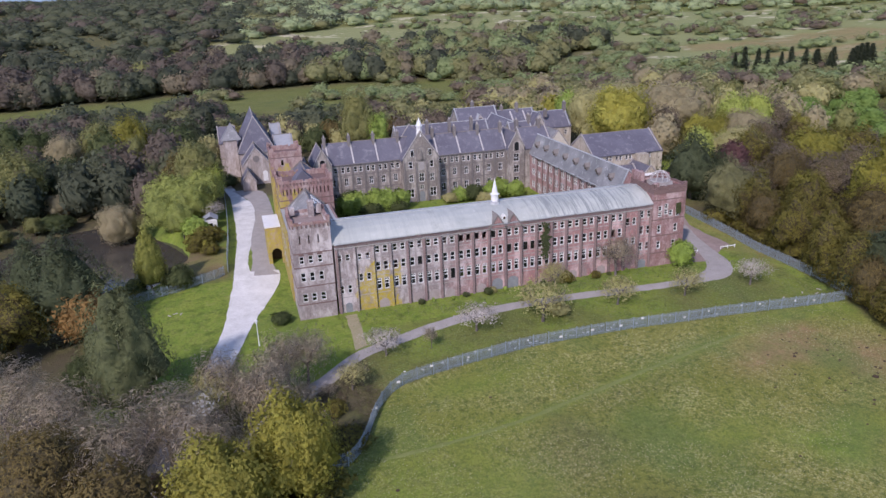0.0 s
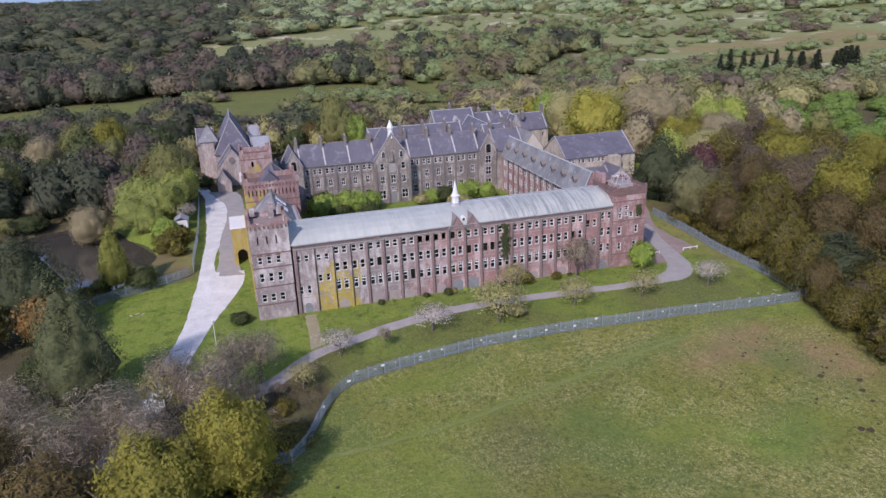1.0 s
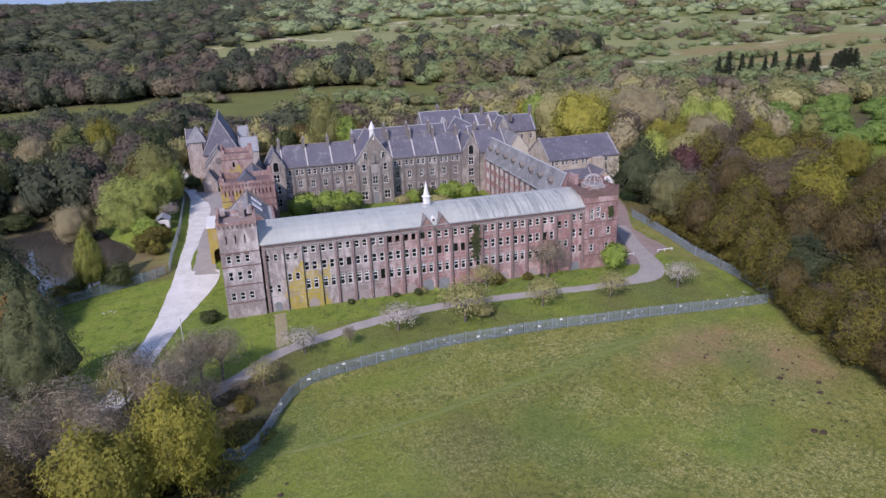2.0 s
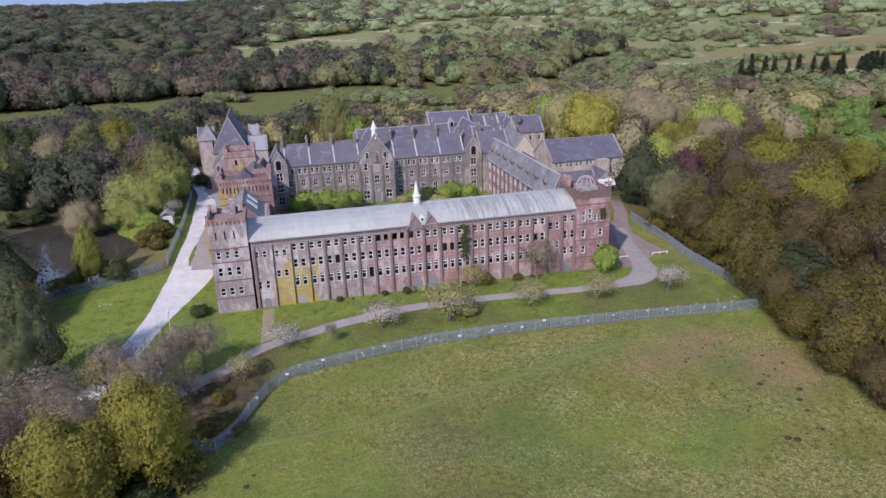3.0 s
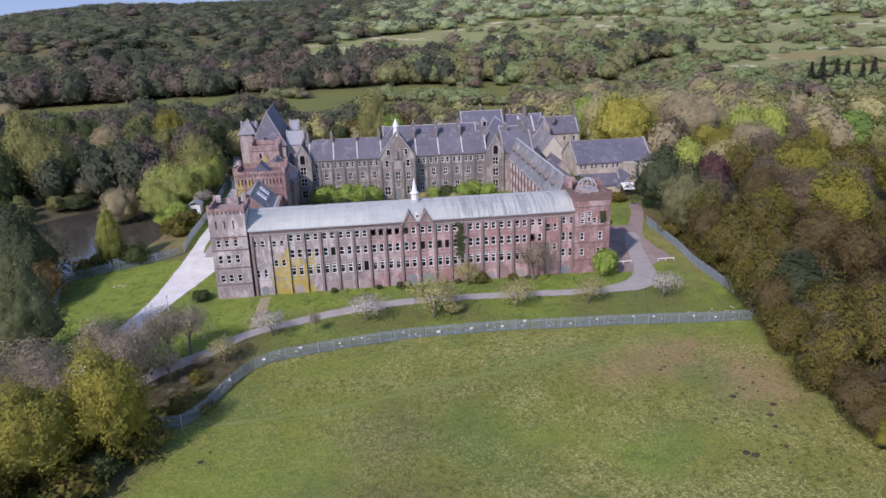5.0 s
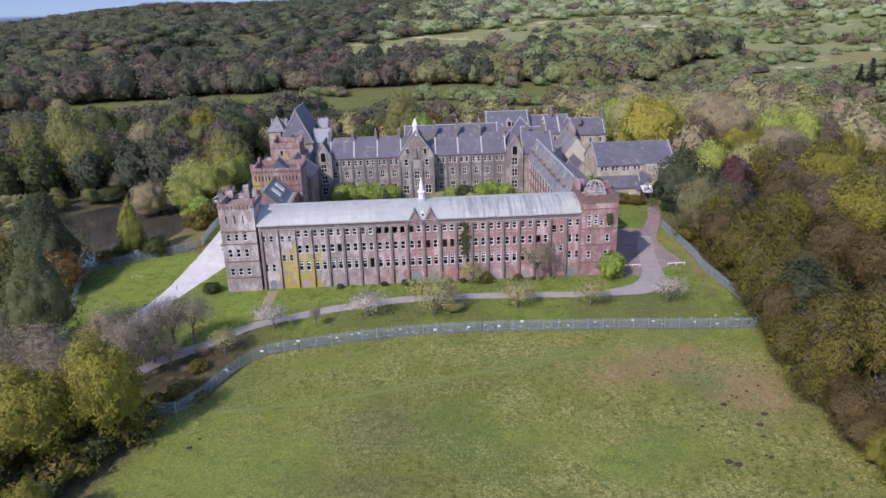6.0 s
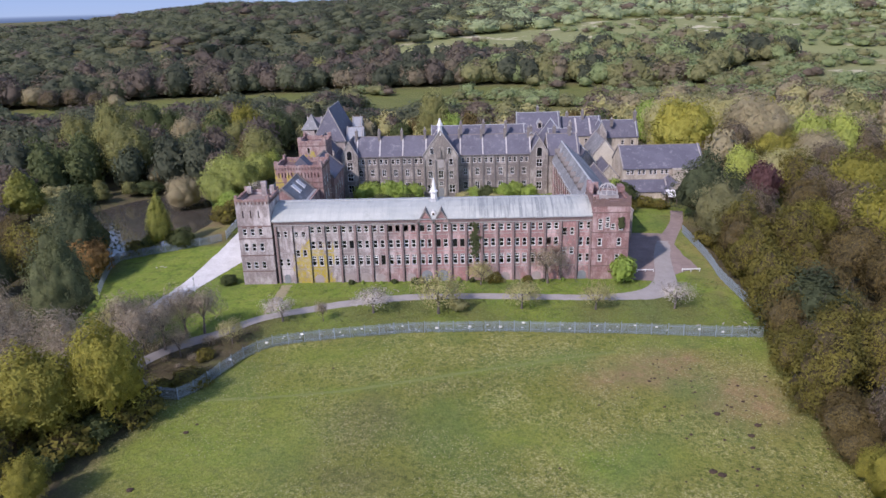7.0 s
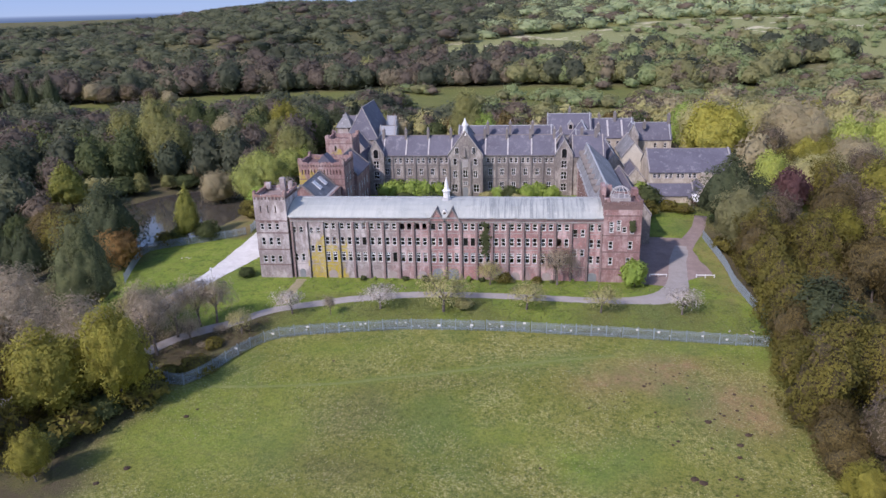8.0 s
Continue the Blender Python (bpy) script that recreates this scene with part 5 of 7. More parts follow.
bm = bmesh.new()
for p, q in (((0.7, 242.5, 11.05), (7.1, 246.2, 22.7)), ((13.5, 242.5, 11.05), (7.1, 246.2, 22.7)), ((7.1, 246.2, 22.7), (7.1, 269.3, 22.7))):
    tube(bm, p, q, 0.17, 0.17, 6)
tube(bm, (7.1, 246.2, 22.6), (7.1, 246.2, 24.0), 0.12, 0.04, 6)
part("ridge", bm, COPING, chapel)
arch_panel(chapel, 7.1, 243.0, 4.0, 1.6, 4.6, GLASS, "lancet_window", 0.06)
simple_house("chapel_porch", "gabled stone chapel front with rose window", (1.8, 10.6, 232.5, 242.8), 2.4, 9.0, 14.6, "y", CHAPELSTONE, SLATE)
for x, z, r in ((6.2, 11.0, 1.0),):
    bm = bmesh.new()
    prism(bm, [(x + r * math.cos(t), z + r * math.sin(t)) for t in np.linspace(0, 2 * math.pi, 17)[:-1]], 232.3, 232.48, "y")
    part("rose_window", bm, DARKSTONE, chapel)
for x in (3.2, 8.6):
    arch_panel(chapel, x, 232.5, 3.5, 1.5, 3.6, WHITE, "lancet_window", 0.06)
for b, ze, zr, ax, mat in (((13.2, 19.4, 246.0, 254.0), 11.0, 15.2, "x", PALEROOF), ((13.2, 16.8, 262.5, 268.5), 13.4, 16.8, "x", PALEROOF), ((-5.0, 1.0, 262.0, 268.5), 12.0, 17.0, "x", SLATE)):
    simple_house("chapel_aisle", "chapel side aisle with pale weathered roof", b, 2.4, ze, zr, ax, STONE if mat is PALEROOF else CHAPELSTONE, mat)
turret = thing("chapel_turret", (-0.2, 251, 2.4), "square stone turret with pyramid roof", "tower")
block(turret, (-3.4, 1.0, 247.6, 254.4), 1, 15.0, CHAPELSTONE)
bm = bmesh.new()
base = [bm.verts.new(p) for p in ((-4.0, 247.2, 14.9), (2.6, 247.2, 14.9), (2.6, 254.8, 14.9), (-4.0, 254.8, 14.9))]
tip = bm.verts.new((-0.4, 251.0, 20.4))
bm.faces.new(base[::-1])
for i in range(4):
    bm.faces.new((base[i], base[(i + 1) % 4], tip))
part("roof", bm, GREYSLATE, turret)
simple_house("gabled_lodge", "small pale gabled stone lodge beside the drive", (1.0, 5.2, 224.0, 231.5), 2.4, 5.6, 9.0, "y", CHAPELSTONE, SLATE)

# white hut beside the drive
hut = thing("white_hut", (-8.4, 189, 2.4), "small white cabin among bushes beside the drive", "hut")
part("body", boxed(-10.0, -6.9, 187.2, 190.8, 1.8, 5.3), WHITE, hut)
bm = bmesh.new()
prism(bm, [(-10.4, 5.2), (-8.45, 6.4), (-6.5, 5.2), (-8.45, 6.2)], 186.9, 191.1, "y")
part("roof", bm, PALEROOF, hut)
part("window_opening", boxed(-9.4, -8.0, 187.1, 187.18, 3.2, 4.3), GLASS, hut)

# litter on the lawn
for k, (x, y, a) in enumerate(((-15.5, 139.0, 0.4), (-14.4, 138.4, 1.2), (-16.6, 138.6, 2.2), (108.5, 104.6, 0.2), (106.0, 105.8, 1.0), (110.2, 106.0, 2.0), (101.0, 105.2, 0.7))):
    ob = new("plank", mesh_of("plank", boxed(-0.45, 0.45, -0.12, 0.12, 0.0, 0.08), STONE))
    ob.location, ob.rotation_euler = (x, y, height(x, y) + 0.03), (0, 0, a)
    tagged(ob, "pale broken plank lying on the grass", "plank", "litter on the grass")
# ---------------------------------------------------------------- trees
def crown_data(rnd, r, h, low, count, size, core=0.9, long=1.0, lift=0.5, fine=3, wild=1.0, deep=0.2, puffs=34, swell=0.2, cone=0.0):
    """A crown of leafy sprays on rounded puffs over a fuller heart: corners, faces and soft normals. lift: how far the sprays point up; long: a spray's width to its length; deep: how far in they lie."""
    seed = Vector((rnd.uniform(0, 90), rnd.uniform(0, 90), rnd.uniform(0, 90)))
    mid, half = low + (h - low) * 0.47, (h - low) / 2
    lean = Vector((rnd.uniform(-0.12, 0.12) * r, rnd.uniform(-0.12, 0.12) * r, 0))
    heads = []
    for i in range(puffs):
        z, t = 1 - 1.7 * (i + 0.5) / puffs + rnd.uniform(-0.08, 0.08), 2.4 * i + rnd.uniform(-0.5, 0.5)
        z = min(0.99, z)
        heads.append((math.sqrt(1 - z * z) * math.cos(t), math.sqrt(1 - z * z) * math.sin(t), z))
    heads = np.array(heads)
    wide = 2.3 / math.sqrt(puffs)
    force = [rnd.uniform(0.35, 1.3) * swell for i in range(puffs)]

    def skin(d):
        """How far the crown reaches in a direction, and the way its surface faces there."""
        near = heads @ np.array(d)
        i = int(near.argmax())
        f = min(1.0, math.acos(max(-1.0, min(1.0, float(near[i])))) / wide)
        k = 0.86 + wild * (0.3 * noise.noise(d * 1.4 + seed) + 0.12 * noise.noise(d * 5.1 + seed)) + force[i] * math.sqrt(1 - 0.95 * f * f)
        return k, (d * 0.9 + (d - Vector(heads[i])) * (0.75 / wide) + Vector((0, 0, 0.1))).normalized()

    def at(d, k):
        w = r * k * (1 + cone * (0.35 - 0.75 * d.z))
        return Vector((d.x * w, d.y * w, mid + d.z * half * k * (1.06 if d.z > 0 else 0.92))) + lean * (1 + d.z)

    verts, faces, soft = [], [], []
    while len(faces) < count:
        d = Vector((rnd.gauss(0, 1), rnd.gauss(0, 1), rnd.gauss(0.3, 0.95))).normalized()
        if d.z < -0.75:
            continue
        k, n = skin(d)
        p = at(d, k * (1.03 - deep * rnd.random() + 0.09 * max(0.0, rnd.gauss(-0.6, 1))))
        face = (n + Vector((rnd.uniform(-1, 1), rnd.uniform(-1, 1), rnd.uniform(-0.8, 1))) * 0.75).normalized()
        if face.dot(n) < 0:
            face = -face
        way = n * 0.4 + Vector((rnd.gauss(0, 0.7), rnd.gauss(0, 0.7), lift + rnd.gauss(0, 0.5)))
        way = (way - face * way.dot(face)).normalized()
        s = way.cross(face)
        a = size * rnd.uniform(0.55, 1.3)
        w = a * long * rnd.uniform(0.5, 0.9)
        i = len(verts)
        verts += [p - way * a * 0.5 - s * w * 0.5, p - way * a * 0.3 + s * w * 0.6 + face * a * 0.1, p + way * a * 0.7 - face * a * 0.1]
        faces.append((i, i + 1, i + 2))
        soft += [(n * 0.85 + face * 0.4).normalized()] * 3
    if core:
        bm = bmesh.new()
        bmesh.ops.create_icosphere(bm, subdivisions=fine, radius=1)
        i = len(verts)
        for v in bm.verts:
            d = v.co.normalized()
            k, n = skin(d)
            verts.append(at(d, k * core * (1 + 0.07 * noise.noise(d * 11 + seed))))
            soft.append(n)
        bm.verts.index_update()
        faces += [tuple(v.index + i for v in f.verts) for f in bm.faces]
        bm.free()
    return verts, faces, soft


def soft_mesh(name, mat, verts, faces, soft):
    me = bpy.data.meshes.new(name)
    me.from_pydata(verts, [], faces)
    me.polygons.foreach_set("use_smooth", [True] * len(faces))
    me.normals_split_custom_set_from_vertices(soft)
    me.materials.append(mat)
    return me


def limbs(rnd, bm, h, low, r, thick, n=7, twigs=0):
    """Trunk and limbs; twigs adds forked ends."""
    lean = Vector((rnd.uniform(-0.05, 0.05) * h, rnd.uniform(-0.05, 0.05) * h, 0))
    fork = Vector((0, 0, low + (h - low) * 0.25)) + lean
    tube(bm, (0, 0, -0.5), (lean.x * 0.4, lean.y * 0.4, low * 0.6), thick * 1.25, thick * 0.9, 7)
    tube(bm, (lean.x * 0.4, lean.y * 0.4, low * 0.6), fork, thick * 0.9, thick * 0.6, 7)
    for i in range(n):
        t = 2 * math.pi * i / n + rnd.uniform(-0.4, 0.4)
        start = fork * rnd.uniform(0.6, 1.0)
        reach = r * rnd.uniform(0.5, 0.85)
        elbow = start + Vector((math.cos(t) * reach * 0.5, math.sin(t) * reach * 0.5, (h - start.z) * rnd.uniform(0.25, 0.45)))
        end = elbow + Vector((math.cos(t) * reach * 0.5, math.sin(t) * reach * 0.5, (h - elbow.z) * rnd.uniform(0.4, 0.8)))
        tube(bm, start, elbow, thick * 0.45, thick * 0.28, 5)
        tube(bm, elbow, end, thick * 0.28, thick * 0.08, 4)
        for j in range(twigs):
            f = elbow.lerp(end, rnd.uniform(0.0, 0.9))
            g = f + Vector((rnd.gauss(0, 1), rnd.gauss(0, 1), rnd.gauss(0.7, 0.8))).normalized() * r * rnd.uniform(0.2, 0.45)
            tube(bm, f, g, thick * 0.12, thick * 0.03, 3)
    tube(bm, fork, Vector((lean.x, lean.y, h * 0.93)), thick * 0.5, thick * 0.06, 5)


KINDS = {}


def make_kind(key, mat, r, h, low, count, size, seed, twigs=0, core=0.82, thick=0.02, **how):
    """Two trees of a kind, each a trunk with limbs and a crown."""
    KINDS[key] = []
    for more in (0, 500):
        rnd = random.Random(seed + more)
        crown = soft_mesh("crown", mat, *crown_data(rnd, r, h, low, count, size, core, **how))
        bm = bmesh.new()
        limbs(rnd, bm, h * 0.93, low, r, max(0.1, h * thick), 7, twigs)
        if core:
            # these kinds get the heart with shade in its colour
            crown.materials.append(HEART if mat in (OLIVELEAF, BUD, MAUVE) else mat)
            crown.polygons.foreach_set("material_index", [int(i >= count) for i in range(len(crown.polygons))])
        KINDS[key].append((mesh_of("trunk", bm, BARK), crown, r, h))


def make_conifer(key, mat, r, h, seed, tiers=16, count=1500, taper=1.0, size=0.7):
    rnd = random.Random(seed)
    verts, faces, soft = [], [], []
    for i in range(count):
        f = rnd.random() ** 1.35
        z = h * (0.06 + 0.93 * f)
        tier = 0.86 + 0.14 * math.cos(f * tiers * 2 * math.pi)
        reach = r * (1 - f) ** taper * tier * rnd.uniform(0.55, 1.05) * (0.85 + 0.25 * noise.noise(Vector((math.cos(i), math.sin(i), f * 6)))) + 0.1
        t = rnd.uniform(0, 2 * math.pi)
        p = Vector((math.cos(t) * reach, math.sin(t) * reach, z))
        out = Vector((math.cos(t), math.sin(t), rnd.uniform(-0.55, 0.1))).normalized()
        side = Vector((-math.sin(t), math.cos(t), rnd.uniform(-0.4, 0.4))).normalized()
        a, b = size * rnd.uniform(0.6, 1.3), size * rnd.uniform(0.25, 0.5)
        k = len(verts)
        verts += [p - out * a * 0.6, p - side * b, p + out * a * 0.6, p + side * b]
        faces.append((k, k + 1, k + 2, k + 3))
        up = Vector((math.cos(t), math.sin(t), 0.7 + 0.5 * rnd.random()))
        soft += [up.normalized()] * 4
    for k in range(6):
        z0, z1 = h * (0.05 + 0.15 * k), h * (0.05 + 0.15 * (k + 1.25))
        n0 = len(verts)
        rr = r * (1 - (0.05 + 0.15 * k)) ** taper * 0.62
        for i in range(8):
            verts.append(Vector((rr * math.cos(i * math.pi / 4), rr * math.sin(i * math.pi / 4), z0)))
            soft.append(Vector((math.cos(i * math.pi / 4), math.sin(i * math.pi / 4), 0.5)).normalized())
        verts.append(Vector((0, 0, min(z1, h * 0.97))))
        soft.append(Vector((0, 0, 1)))
        faces += [(n0 + i, n0 + (i + 1) % 8, n0 + 8) for i in range(8)]
    me = soft_mesh("crown", mat, verts, faces, soft)
    bm = bmesh.new()
    tube(bm, (0, 0, -0.5), (0, 0, h * 0.9), h * 0.022, 0.03, 6)
    KINDS[key] = [(mesh_of("trunk", bm, BARK), me, r, h)]


make_kind("yellow", YELLOWLEAF, 6.0, 14.0, 1.6, 4600, 0.42, 11)
make_kind("yellow_b", YELLOWLEAF, 5.4, 15.0, 1.6, 4600, 0.4, 12)
make_kind("green", GREENLEAF, 5.0, 13.0, 1.4, 3200, 0.44, 13)
make_kind("olive", OLIVELEAF, 6.0, 14.0, 1.0, 5200, 0.46, 14, core=0.74, lift=0.9, puffs=36, swell=0.34, wild=1.4)
make_kind("olive_b", OLIVELEAF, 5.5, 13.0, 1.0, 4800, 0.45, 15, core=0.74, swell=0.32, wild=1.4)
make_kind("dark", DARKLEAF, 5.5, 13.5, 1.0, 3200, 0.5, 16)
make_kind("bud", BUD, 5.5, 13.0, 1.6, 4600, 0.48, 17, 6, core=0.76, long=0.6, lift=1.0, puffs=44)
make_kind("bud_b", BUD, 6.0, 14.0, 1.4, 4800, 0.48, 18, 6, core=0.76, long=0.6, lift=0.9)
make_kind("bare", TWIG, 5.5, 12.5, 2.2, 5200, 0.62, 19, 22, core=0, long=0.07, lift=0.7, deep=0.6, wild=1.2, thick=0.022)
make_kind("bare_b", TWIG, 6.0, 11.5, 2.0, 5200, 0.62, 20, 22, core=0, long=0.07, lift=0.6, deep=0.6, wild=1.2, thick=0.022)
make_kind("spring", SPRING, 5.6, 14.5, 1.6, 6200, 0.38, 40, 8, core=0.78, lift=0.8, wild=1.3, puffs=44, swell=0.27)
make_kind("moss", MOSSLEAF, 5.6, 14.5, 1.4, 4800, 0.42, 42, 6, core=0.8, lift=0.7)
make_kind("tan", TANLEAF, 6.0, 13.0, 1.2, 6400, 0.31, 37, 6, core=0.84, long=0.8)
make_kind("mauve", MAUVE, 6.0, 13.5, 1.4, 4600, 0.46, 38, 8, core=0.78, long=0.45, lift=1.0, puffs=44)
make_kind("lime", LIMELEAF, 5.2, 14.0, 1.0, 3400, 0.43, 39)
make_kind("copper", COPPER, 4.6, 10.5, 1.2, 2600, 0.45, 21)
make_kind("willow", WILLOWLEAF, 4.6, 9.5, 0.4, 3400, 0.45, 22, long=0.6, lift=-0.3, wild=1.3)
make_kind("orchardtree", ORCHARDLEAF, 5.5, 12.0, 0.5, 5000, 0.33, 36, long=0.7)
make_kind("rust", RUST, 3.6, 7.0, 0.6, 1900, 0.4, 23)
make_kind("blossom", BLOSSOM, 3.7, 5.4, 1.9, 1500, 0.26, 24, 10, core=0, long=0.8, deep=0.6, wild=1.3, thick=0.036)
make_kind("orchard", ORCHARDLEAF, 3.9, 5.6, 1.5, 1900, 0.34, 25, 12, core=0, long=0.55, deep=0.6, wild=1.2, thick=0.036)
make_kind("twiggy", TWIG, 4.0, 7.6, 1.9, 3400, 0.5, 26, 24, core=0, long=0.085, deep=0.75, wild=1.3, thick=0.03)
make_kind("bush", DARKLEAF, 2.4, 3.2, 0.1, 1200, 0.34, 27, fine=2, puffs=20)
make_kind("bush_green", GREENLEAF, 2.2, 3.8, 0.1, 1300, 0.34, 28, fine=2, puffs=20)
make_kind("thicket", OLIVELEAF, 2.6, 3.0, 0.1, 1200, 0.38, 29, core=0.7, fine=2, puffs=20, wild=1.4)
make_kind("sage", ORCHARDLEAF, 2.6, 3.0, 0.1, 1300, 0.34, 41, fine=2, puffs=20, wild=1.3)
make_kind("spruce", SPRUCELEAF, 3.9, 17.0, 0.4, 3600, 0.5, 31, core=0.72, puffs=56, swell=0.42, wild=1.0, cone=0.9, long=0.55, lift=-0.5)
make_kind("sallow", SALLOW, 5.8, 12.0, 0.6, 4600, 0.42, 43, 6, core=0.82, long=0.6)
make_kind("cypress", CYPRESS, 2.7, 14.5, 0.2, 3600, 0.36, 32, puffs=70, swell=0.13, wild=0.6, cone=0.75)
make_conifer("poplar_conifer", NEEDLE, 2.2, 11.0, 33, 14, 700, 0.75, 0.8)
make_kind("pine", PINE, 5.4, 17.0, 0.6, 5600, 0.46, 34, core=0.78, puffs=46, swell=0.36, wild=1.3, cone=0.55, long=0.45, lift=0.5)

WORDS = {
    "yellow": ("broad spring tree with yellow-green young leaves", "tree"), "yellow_b": ("tall spring tree with yellow-green leaves", "tree"),
    "green": ("leafy tree in bright fresh green", "tree"), "olive": ("large tree with olive-brown young leaves", "tree"), "olive_b": ("rounded tree with olive young leaves", "tree"),
    "dark": ("dense deep-green tree at the wood's edge", "tree"), "bud": ("brown budding tree not yet in leaf", "tree"), "bud_b": ("broad brown budding tree", "tree"),
    "bare": ("bare grey-brown tree with fine twigs", "tree"), "bare_b": ("spreading bare grey tree", "tree"), "copper": ("copper-leaved tree among green ones", "tree"),
    "sage": ("low rounded pale olive bush", "bush"), "spring": ("tall tree with olive-yellow young leaves", "tree"), "sallow": ("broad grey-green sallow at the wood's edge", "tree"), "moss": ("rounded tree with dull mossy young leaves", "tree"), "tan": ("broad pale tan tree just coming into bud", "tree"), "mauve": ("broad mauve-brown tree with bare twigs", "tree"), "lime": ("fresh lime-green spring tree", "tree"),
    "willow": ("light green willow near the pond", "tree"), "orchardtree": ("rounded pale olive tree by the water", "tree"), "rust": ("rusty orange shrubby tree", "tree"), "blossom": ("small tree in white blossom beside the lane", "tree"),
    "orchard": ("small spreading olive tree beside the lane", "tree"), "twiggy": ("small twiggy tree coming into bud", "tree"), "bush": ("dense dark green rounded bush", "bush"),
    "bush_green": ("bright green bush against a wall", "bush"), "thicket": ("low tangled olive-green thicket", "bush"), "spruce": ("dark conifer with drooping boughs", "conifer"),
    "cypress": ("golden-green cone-shaped cypress by the pond", "conifer"), "poplar_conifer": ("dark narrow conifer in a row", "conifer"), "pine": ("dark spreading pine with layered boughs", "conifer")}
PLANTED = []


def plant(key, x, y, top=None, wide=1.0, spin=None, group="", keep=True):
    """Plant a tree of a kind; top: its height in metres."""
    kinds = KINDS[key]
    trunk, crown, r, h = kinds[int(x * 7.3 + y * 3.1) % len(kinds)]
    s = (top / h) if top else 1.0
    t = spin if spin is not None else (x * 1.7 + y * 2.3) % 6.28
    label, cat = WORDS[key]
    ob = thing(cat, (0, 0, 0), label, cat, group)
    ob.location = (x, y, height(x, y) - 0.15)
    ob.rotation_euler = (0, 0, t)
    ob.scale = (s * wide, s * wide, s)
    for name, me in (("trunk", trunk), ("crown", crown)):
        c = new(name, me)
        c.parent = ob
    if keep:
        PLANTED.append((x, y, r * s * wide))


# lane-side trees
for key, x, y, top, wide in (("blossom", 20.8, 109.3, 5.4, 1.0), ("blossom", 38.5, 112.3, 5.8, 1.1), ("orchard", 51.6, 111.6, 8.0, 1.05), ("orchard", 68.3, 113.3, 5.8, 1.05), ("orchard", 83.0, 112.4, 5.8, 0.9), ("blossom", 98.6, 112.3, 5.6, 1.0), ("twiggy", 28.9, 109.0, 4.6, 0.6), ("orchard", 13.2, 100.8, 5.4, 0.75), ("twiggy", 75.0, 125.6, 9.2, 0.95), ("orchard", 60.4, 125.2, 5.4, 0.85), ("bush_green", 91.2, 125.4, 5.8, 0.85), ("sage", 55.5, 113.0, 2.4, 0.9), ("bush", 46.2, 126.3, 1.6, 0.8), ("thicket", 63.5, 126.3, 2.4, 0.7), ("thicket", 70.5, 126.4, 1.6, 0.8)):
    plant(key, x, y, top, wide)
# trees between the drive and the field
# the low copper at x -15.6 stands in for an unidentified red shape
for key, x, y, top, wide in (("twiggy", -6.5, 101.0, 10.5, 0.85), ("twiggy", 0.1, 92.5, 12.0, 0.8), ("twiggy", 1.2, 98.8, 11.0, 0.75), ("twiggy", 3.6, 103.6, 10.5, 0.8), ("twiggy", 6.6, 104.6, 10.0, 0.85), ("twiggy", -3.0, 95.5, 10.5, 0.7), ("twiggy", 5.0, 96.5, 6.0, 0.9), ("orchard", -7.6, 99.6, 8.6, 0.75), ("copper", -15.6, 86.4, 2.6, 0.8), ("bush", 4.4, 128.0, 2.4, 1.1), ("spring", 2.0, 76.4, 17.2, 0.8), ("spring", -6.6, 72.0, 15.8, 1.05), ("spring", -0.9, 58.2, 8.0, 0.9), ("olive", -11.5, 60.5, 13.0, 0.85), ("thicket", 3.6, 78.5, 4.2, 1.3), ("bush", 0.2, 74.0, 4.0, 1.2), ("thicket", -2.5, 70.5, 4.6, 1.3), ("bush", -4.0, 65.5, 4.0, 1.3), ("thicket", -0.5, 80.0, 4.0, 1.3), ("thicket", -8.0, 74.0, 4.0, 1.3), ("bare", -14.0, 91.0, 13.0, 1.05), ("bare_b", -20.0, 84.0, 13.5, 1.15), ("bare", -8.5, 84.0, 12.5, 1.0), ("pine", -19.8, 103.8, 21.5, 0.74), ("rust", -30.0, 133.0, 10.8, 1.0), ("spruce", -34.0, 137.5, 20.0, 1.15), ("dark", -27.5, 111.0, 8.0, 0.9), ("cypress", -20.2, 151.2, 15.6, 0.9), ("bare_b", -29.0, 96.0, 12.5, 1.0), ("bud", -17.5, 72.0, 14.5, 1.0), ("olive", -18.0, 60.0, 13.0, 1.0), ("bud_b", -28.0, 82.0, 14.0, 1.0), ("spruce", -47.0, 125.0, 13.0, 1.0), ("bare_b", -37.0, 104.0, 12.5, 1.0), ("olive_b", -42.0, 132.0, 13.0, 1.0), ("cypress", -76.0, 186.0, 16.0, 1.6), ("spruce", -42.1, 150.0, 17.5, 0.85)):
    plant(key, x, y, top, wide)
